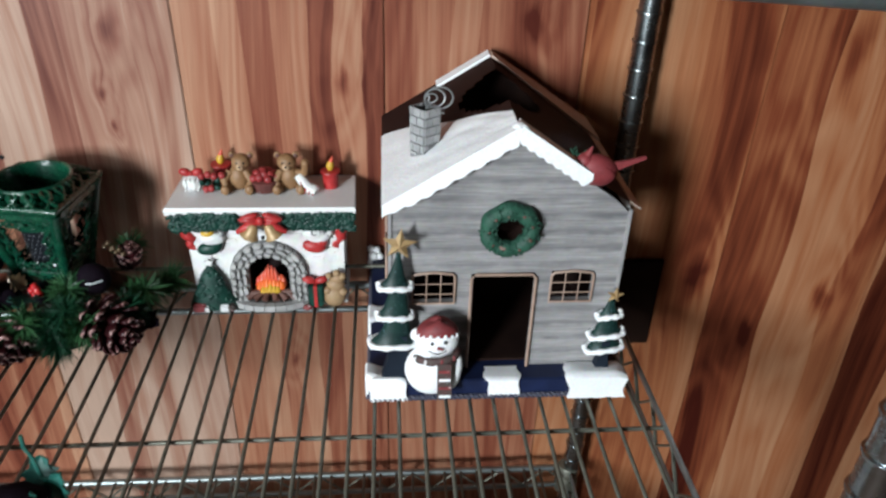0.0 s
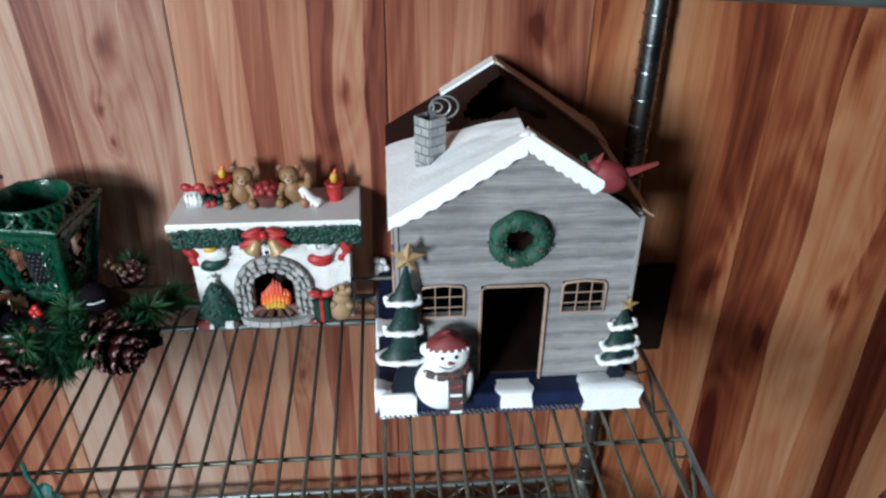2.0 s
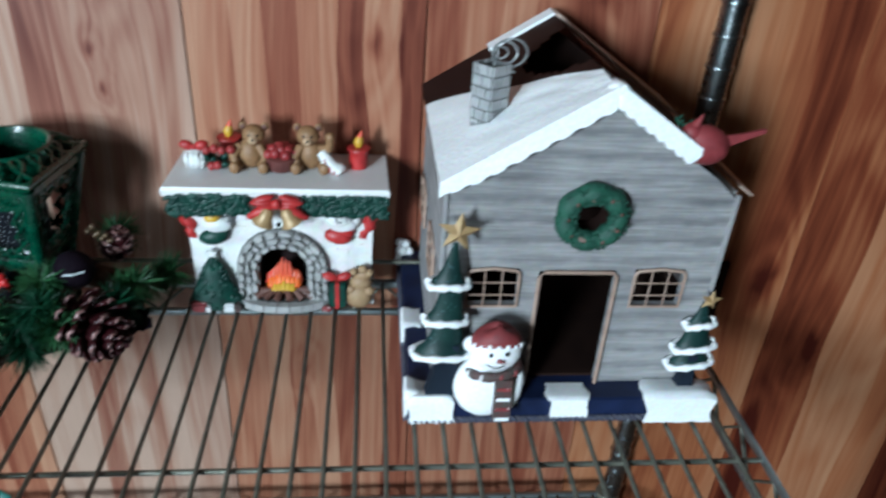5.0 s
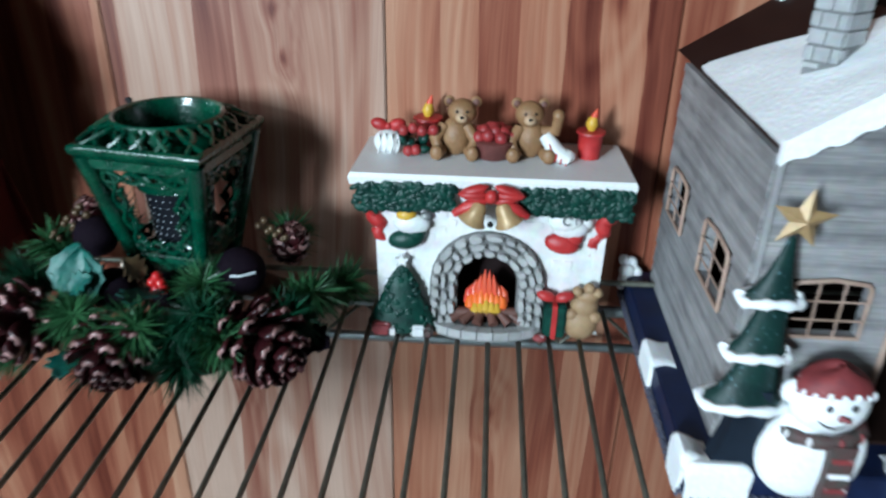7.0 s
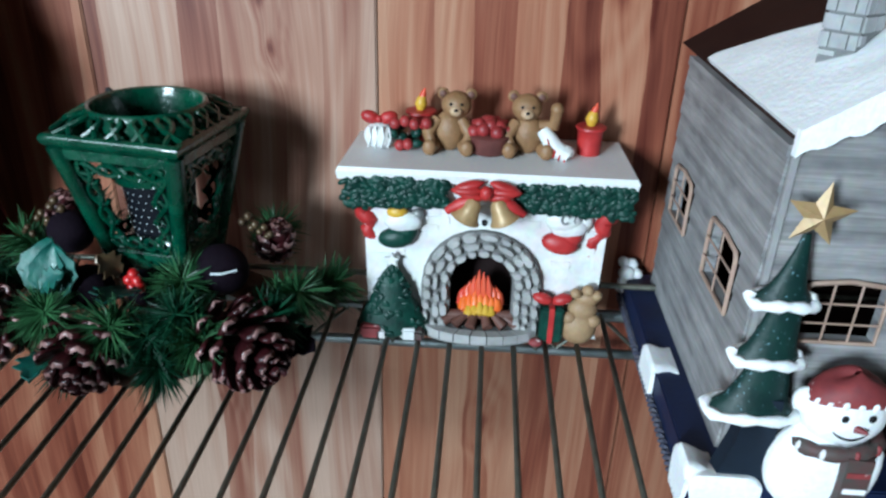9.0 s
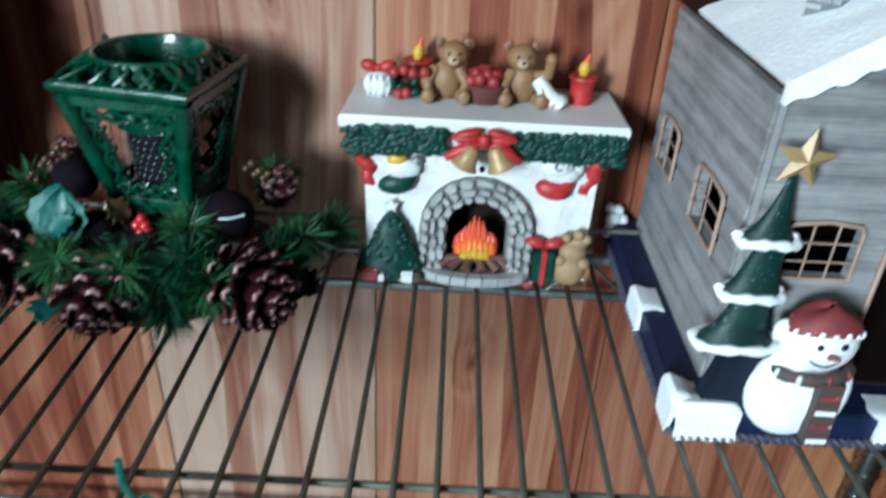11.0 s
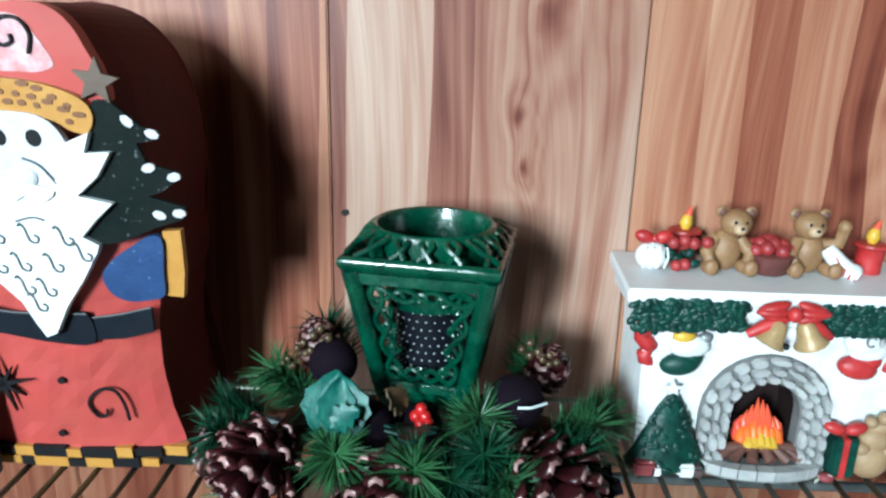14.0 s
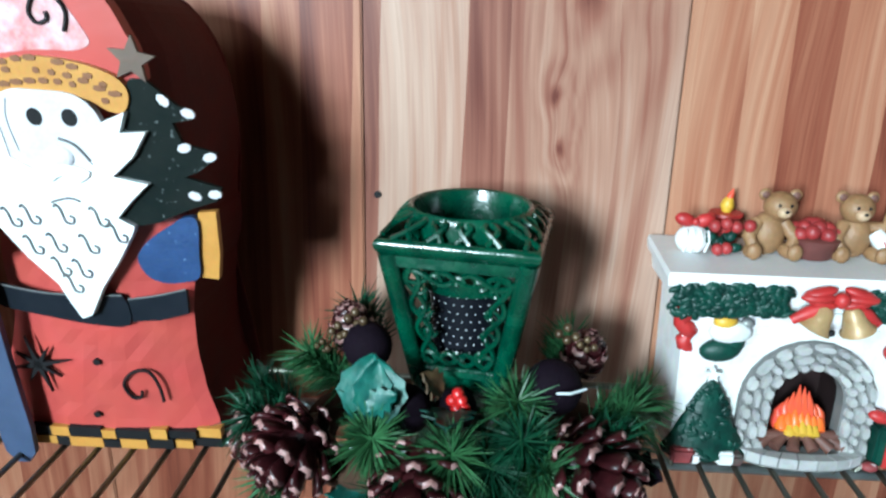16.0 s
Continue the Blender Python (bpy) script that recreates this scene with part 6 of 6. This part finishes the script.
# pierced dark sleeve inside
liner_sheet = part("inner_sleeve", turned(lathe(B(), (0, 0, 0), [(0.20, 0.45), (0.23, 1.0), (0.27, 1.58)], 28)), MESH_BLACK, lantern, "black pierced sleeve behind the openings", True)
dot = bmesh.new()
bmesh.ops.create_icosphere(dot, subdivisions=1, radius=0.0062 * S)
dot_mesh = bpy.data.meshes.new("pin_hole")
dot.to_mesh(dot_mesh)
dot.free()
dot_mesh.materials.append(PIN)
for r in range(11):
    for c in range(13):
        z = 0.88 + 0.057 * r
        a = math.pi + math.pi * 0.96 * (c + 0.5 * (r % 2)) / 13 - 0.25
        d = 0.23 + 0.040 * (z - 1.0) / 0.58 + 0.002
        p = LT @ Vector((d * math.cos(a), d * math.sin(a), z))
        piece("pin_hole", dot_mesh, liner_sheet, Matrix.Translation((p - ORIGIN[lantern]) * S))
part("foot", turned(box(B(), -0.27, 0.27, -0.27, 0.27, 0.02, 0.36, 0.03)), LANTERN_GREEN, lantern)

# pine wreath round the foot
ring = thing("pine_cone_wreath", (-0.95, 1.9, 0), "artificial pine wreath with cones, holly and red berries", "wreath")
RC = Vector((-0.98, 2.0, 0.28))
bm = tube(B(), [RC + Vector((0.98 * math.cos(a), 0.66 * math.sin(a), -0.1 + 0.04 * math.sin(5 * a))) for a in np.linspace(0, 2 * math.pi, 41)[:-1]], 0.13, 8, True)
part("wreath_base", bm, TWIG, ring, "", True)


def sprig(at, aim, length, n, needle, mat_, parent, seed):
    """A tuft of needles fanning out round a twig."""
    rnd = random.Random(seed)
    at, aim = Vector(at), Vector(aim).normalized()
    side = aim.cross(Vector((0.3, 0.2, 1))).normalized()
    up = side.cross(aim).normalized()
    bm = B()
    rod(bm, at, at + aim * length * 0.8, 0.022, 0.01, 5)
    for k in range(n):
        t = (k + 0.5) / n
        root = at + aim * length * (0.05 + 0.8 * t)
        a = k * 2.4 + rnd.uniform(-0.3, 0.3)
        out = (side * math.cos(a) + up * math.sin(a)) * rnd.uniform(0.45, 1.0) + aim * rnd.uniform(0.2, 0.9)
        d = out.normalized() * needle * rnd.uniform(0.6, 1.15)
        bend = Vector((rnd.uniform(-0.02, 0.02), rnd.uniform(-0.02, 0.02), -0.035 * rnd.random()))
        w = d.cross(Vector((rnd.uniform(-1, 1), rnd.uniform(-1, 1), rnd.uniform(-1, 1)))).normalized() * 0.0062
        h = d.cross(w).normalized() * 0.006
        q = [bm.verts.new(p) for p in (root - w, root + w, root + h, root + d * 0.6 - w + bend, root + d * 0.6 + w + bend, root + d * 0.6 + h + bend, root + d + bend * 2)]
        for f in ((0, 1, 4, 3), (1, 2, 5, 4), (2, 0, 3, 5), (3, 4, 6), (4, 5, 6), (5, 3, 6)):
            bm.faces.new([q[i] for i in f])
    return part("pine_sprig", bm, mat_, parent, "tuft of green plastic pine needles")


SPRIGS = [((-2.0, 1.75, 0.35), (-1, -0.4, 0.55), 0.45), ((-1.75, 2.1, 0.5), (-0.8, -0.1, 0.8), 0.45), ((-1.45, 1.75, 0.45), (-0.1, -0.7, 0.9), 0.35),
          ((-1.50, 1.5, 0.45), (0.15, -0.8, 0.6), 0.3), ((-0.8, 1.58, 0.4), (0.15, -1, 0.2), 0.40), ((-0.62, 1.75, 0.5), (0.1, -0.6, 0.8), 0.38),
          ((-0.45, 1.55, 0.45), (-0.5, -0.9, 0.7), 0.35), ((-0.1, 1.95, 0.4), (0.9, -0.5, 0.6), 0.42), ((-0.15, 1.75, 0.4), (0.7, -0.8, 0.4), 0.36),
          ((-0.30, 2.45, 0.50), (0.5, 0.1, 1.0), 0.36), ((-1.6, 2.45, 0.6), (-0.4, 0.1, 1.0), 0.42), ((-0.98, 1.45, 0.45), (0, -1, 0.5), 0.3),
          ((-2.1, 2.1, 0.3), (-1, 0.1, 0.4), 0.40), ((0.05, 2.2, 0.3), (1, 0.2, 0.4), 0.4), ((-1.3, 1.50, 0.2), (-0.2, -1, 0.15), 0.3),
          ((-1.9, 1.5, 0.2), (-1, -0.6, 0.2), 0.3), ((-0.75, 1.48, 0.25), (0.2, -1, 0.0), 0.32), ((-0.55, 1.48, 0.35), (0.6, -0.8, 0.35), 0.3)]
for i, (p, d, l) in enumerate(SPRIGS):
    sprig(p, d, l, 330, 0.29, NEEDLE_LIGHT if i % 2 else NEEDLE, ring, 40 + i)


# pine cone scales share two meshes: dark blade and pale lip in one
def scale_mesh(w, l):
    """A spoon-shaped scale: narrow root, broad rounded end, pale along the rim of the end."""
    bm = B()
    wide = (0.36, 0.60, 0.88, 1.0, 0.90, 0.50)
    along = (0.0, 0.28, 0.55, 0.76, 0.92, 1.0)
    rows, low = [], []
    for t, q in zip(along, wide):
        rows.append([Vector((w * q * u, l * (t - 0.06 * u * u * t), 0.045 * t * t + 0.016 * abs(u) * t)) for u in (-1, -0.5, 0, 0.5, 1)])
        low.append([p - Vector((0, 0, 0.012 + 0.012 * t * t)) for p in rows[-1]])
    g = [[bm.verts.new(p) for p in r] for r in rows]
    under = [[bm.verts.new(p) for p in r] for r in low]
    for j in range(5):
        for i in range(4):
            bm.faces.new((g[j][i], g[j][i + 1], g[j + 1][i + 1], g[j + 1][i])).material_index = 0
            bm.faces.new((under[j][i + 1], under[j][i], under[j + 1][i], under[j + 1][i + 1])).material_index = 0
        for i in (0, 4):
            bm.faces.new((g[j][i], g[j + 1][i], under[j + 1][i], under[j][i])).material_index = 0
    for i in range(4):
        bm.faces.new((g[5][i], g[5][i + 1], under[5][i + 1], under[5][i])).material_index = 1
    for v in bm.verts:
        v.co *= S
    bmesh.ops.recalc_face_normals(bm, faces=bm.faces)
    me = bpy.data.meshes.new("scale")
    for f in bm.faces:
        f.smooth = True
    bm.to_mesh(me)
    bm.free()
    me.materials.append(CONE)
    me.materials.append(CONE_TIP)
    return me


SCALE = scale_mesh(0.057, 0.175)


def pine_cone(at, aim, length, radius, parent, open_=1.0, n=58):
    at, aim = Vector(at), Vector(aim).normalized()
    side = aim.cross(Vector((0.1, 0.3, 1))).normalized()
    up = side.cross(aim).normalized()
    prof = [0.25, 0.5, 0.55, 0.5, 0.35, 0.1]
    bm = tube(B(), [at + aim * length * k / 5 for k in range(6)], [radius * p for p in prof], 8)
    cone = part("pine_cone", bm, CONE, parent, "brown pine cone with pale scale tips", True)
    for k in range(n):
        t = (k + 0.5) / n
        a = k * 2.39996
        r = radius * math.sin(math.pi * min(0.12 + 0.85 * t, 1)) ** 0.6
        out = side * math.cos(a) + up * math.sin(a)
        fwd = (out * (1.0 - 0.45 * t) * open_ + aim * (-0.25 + 1.25 * t + 0.16 * math.sin(k * 5.3))).normalized()
        axis = fwd.cross(aim if abs(fwd.dot(aim)) < 0.95 else side).normalized()
        norm = axis.cross(fwd).normalized()
        if norm.dot(aim) < 0:
            norm, axis = -norm, -axis
        size = 0.66 + 0.86 * math.sin(math.pi * min(t + 0.1, 1)) ** 0.8
        root = at + aim * length * (0.04 + 0.9 * t) + out * r * 0.42
        m = Matrix((axis * size, fwd * size * radius / 0.27, norm * size)).transposed().to_4x4()
        m.translation = (root - ORIGIN[cone]) * S
        piece("scale", SCALE, cone, m)


pine_cone((-1.82, 1.58, 0.54), (-0.55, -0.62, -0.35), 0.50, 0.25, ring, 1.0, 46)
pine_cone((-1.20, 1.42, 0.48), (0.08, -0.75, -0.50), 0.48, 0.23, ring, 1.0, 46)
pine_cone((-0.38, 1.56, 0.46), (0.80, -0.52, -0.30), 0.62, 0.26, ring, 1.0, 52)
pine_cone((-1.72, 2.25, 0.72), (-0.2, 0.1, 1), 0.34, 0.12, ring, 0.8, 40)
pine_cone((-0.15, 2.20, 0.62), (0.3, 0.1, 1), 0.32, 0.12, ring, 0.8, 40)
pine_cone((-2.1, 1.9, 0.2), (-1, -0.2, 0.1), 0.4, 0.20, ring, 0.9, 40)


def holly(at, aim, size, parent, mat_=TEAL, teeth=0.25):
    """A stiff leaf with toothed edges and a folded rib."""
    at, aim = Vector(at), Vector(aim).normalized()
    side = aim.cross(Vector((0, -0.6, 1))).normalized()
    up = side.cross(aim).normalized()
    bm = B()
    n = 9
    rows = []
    for k in range(n):
        t = k / (n - 1)
        w = size * 0.42 * math.sin(math.pi * (0.08 + 0.9 * t)) * (1 + teeth if k % 2 else 1 - teeth)
        c = at + aim * size * t + up * 0.10 * size * math.sin(2.5 * t)
        rows.append([c - side * w + up * 0.10 * size, c - side * w * 0.5 + up * 0.04 * size, c, c + side * w * 0.5 + up * 0.04 * size, c + side * w + up * 0.10 * size])
    sheet(bm, rows, 0.012)
    return part("holly_leaf", bm, mat_, parent, "shiny teal green holly leaf", True)


holly((-1.56, 1.46, 0.62), (0.15, 0.40, 0.75), 0.42, ring, TEAL, 0.07)
holly((-1.42, 1.44, 0.62), (-0.10, 0.35, 0.75), 0.40, ring, TEAL, 0.07)
holly((-1.50, 1.38, 0.72), (0.75, 0.2, 0.45), 0.22, ring)
holly((-1.62, 1.45, 0.15), (0.1, -0.8, -0.15), 0.32, ring)
holly((-1.02, 1.6, 0.62), (0.0, -0.9, 0.1), 0.34, ring, GARLAND)
holly((-1.08, 1.66, 0.72), (-0.5, -0.2, 0.6), 0.22, ring, BEAD)
holly((0.05, 1.7, 0.2), (0.8, -0.5, 0.1), 0.36, ring, PLUM)
for p in ((-1.0, 1.62, 0.70), (-0.94, 1.62, 0.70), (-0.97, 1.60, 0.655), (-0.965, 1.63, 0.745), (-0.92, 1.61, 0.65)):
    part("berry", ball(B(), p, 0.042, 10, 8), BERRY, ring, "bright red berry", True)
for (x, y, z), r in (((-0.36, 1.74, 0.76), 0.19), ((-1.60, 2.02, 0.86), 0.17), ((-0.98, 1.78, 0.55), 0.14), ((-1.30, 1.62, 0.62), 0.17)):
    part("dark_ball", ball(B(), (x, y, z), (r, r * 0.9, r), 18, 12), PLUM, ring, "dark plum flocked ball", True)
for x, y, z, s in ((-1.80, 2.0, 0.95, 1.0), (-1.68, 2.0, 1.05, 1.1), (-0.25, 2.05, 0.98, 1.1), (-0.12, 2.0, 0.93, 0.9), (-1.9, 1.95, 0.86, 0.8)):
    bm = B()
    for k in range(4):
        ball(bm, (x + 0.05 * math.cos(k * 1.6) * s, y + 0.02 * k, z + 0.05 * math.sin(k * 1.6) * s), 0.030 * s, 8, 6)
    part("gold_bead", bm, BEAD, ring, "tarnished gold beads", True)
part("bead_stem", tube(B(), [(-0.36, 1.52, 0.84), (-0.28, 1.50, 0.855), (-0.18, 1.54, 0.87)], 0.009, 5), PIN, ring)

# ---------------------------------------------------------------- swag at the shelf's front, jar at its end, nail
swag = thing("holiday_swag", (-1.4, -1.0, 0), "dark pine swag with teal leaves and a blue bauble", "garland")
bm = tube(B(), [(-2.75 + 2.75 * k / 14, -0.98 + 0.06 * math.sin(k), 0.24 + 0.05 * math.sin(k * 1.7)) for k in range(15)], [0.17 + 0.04 * math.sin(k * 2.1) for k in range(15)], 8)
part("stem", bm, PLUM, swag, "", True)
part("bauble", ball(B(), (-2.42, -0.86, 0.40), 0.29, 24, 16), BLUE_BALL, swag, "glossy dark blue bauble", True)
for i in range(7):
    sprig((-2.3 + 0.36 * i, -1.02, 0.2), (0.3 * math.sin(i * 2), -0.5 + 0.5 * (i % 2), 0.45), 0.3, 60, 0.22, NEEDLE, swag, 90 + i)
for p, d, s in (((-2.02, -0.78, 0.42), (0.1, 0.3, 0.9), 0.26), ((-1.90, -0.75, 0.38), (-0.3, 0.6, 0.6), 0.36), ((-1.76, -0.74, 0.36), (0.25, 0.2, 1), 0.40), ((-1.35, -0.78, 0.35), (0.3, 0.5, 0.6), 0.30), ((-0.12, -0.75, 0.10), (-0.15, 0.7, 0.8), 0.36), ((0.0, -0.78, 0.10), (0.3, 0.1, 0.9), 0.32), ((-2.32, -0.80, 0.52), (-0.3, 0.3, 0.8), 0.28), ((-2.12, -0.82, 0.58), (0.2, 0.2, 0.9), 0.32), ((-2.02, -0.80, 0.60), (0.5, 0.2, 0.7), 0.30), ((-1.72, -0.80, 0.62), (-0.2, 0.3, 0.9), 0.34), ((-1.62, -0.82, 0.55), (0.5, 0.1, 0.8), 0.30), ((-0.18, -0.85, 0.05), (0.4, -0.3, 0.8), 0.38)):
    holly(p, d, s, swag)
part("stem_end", tube(B(), [(-0.10, -0.72, 0.3), (-0.14, -0.70, 0.55), (-0.20, -0.66, 0.62), (-0.20, -0.65, 0.75)], 0.018, 6), TEAL, swag, "", True)
part("stem_end", tube(B(), [(-2.35, -0.70, 0.52), (-2.45, -0.62, 0.62)], 0.018, 6), SACK, swag, "", True)

jar = thing("round_jar", (-5.3, 1.9, 0), "smoky dark round jar with red cloth cover under an added dark blocker", "jar")
part("glass", lathe(B(), (-5.32, 1.95, 0.0), [(0.28, 0.0), (0.42, 0.06), (0.50, 0.28), (0.46, 0.52), (0.34, 0.68), (0.30, 0.74)], 24), GREY_GLASS, jar, "", True)
bm = lathe(B(), (-5.25, 1.95, 0.72), [(0.30, -0.06), (0.44, 0.02), (0.40, 0.20), (0.34, 0.40), (0.30, 0.55), (0.12, 0.62)], 22)
for v in bm.verts:
    v.co.z += 0.03 * math.sin(5 * v.co.x * 4)
part("cloth_top", bm, CLOTH_RED, jar, "gathered dark red cloth", True)
# Dark form added here so that its shadow darkens the wall beside the figure.
bm = lathe(B(), (-5.32, 1.85, 1.22), [(0.30, 0.0), (0.50, 0.12), (0.58, 0.5), (0.56, 1.1), (0.48, 1.6), (0.30, 2.0), (0.05, 2.1)], 22)
for v in bm.verts:
    v.co.x += 0.03 * math.sin(4 * v.co.z + 3 * v.co.y)
part("hood", bm, BLOCKER_DARK, jar, "tall black form added to shade the wall", True)

nail = thing("nail", (-1.68, WALL_Y, 1.65), "small dark nail head in the wood panelling", "nail")
part("head", rod(B(), (-1.68, WALL_Y - 0.02, 1.65), (-1.68, WALL_Y + 0.02, 1.65), 0.028, n=10), BLACK, nail, "", True)

# ---------------------------------------------------------------- panelling boards
SEAM, BOARD_W = 0.575, 2.36
for k in range(-7, 8):
    bm = box(B(), 0.006, BOARD_W - 0.006, 0, 0.10, -9.9, 14.9, 0.012)
    for v in bm.verts:
        v.co *= S
    if k == -7:
        board_mesh = {}
    # board -2 is russet, not pale, to deepen the shadow behind the figure
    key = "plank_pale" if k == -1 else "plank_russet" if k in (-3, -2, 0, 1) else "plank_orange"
    if key not in board_mesh:
        me = bpy.data.meshes.new("plank")
        bm.to_mesh(me)
        me.materials.append(MATS[key])
        board_mesh[key] = me
    bm.free()
    x = SEAM + BOARD_W * k
    if -17 < x and x + BOARD_W < 19.3:
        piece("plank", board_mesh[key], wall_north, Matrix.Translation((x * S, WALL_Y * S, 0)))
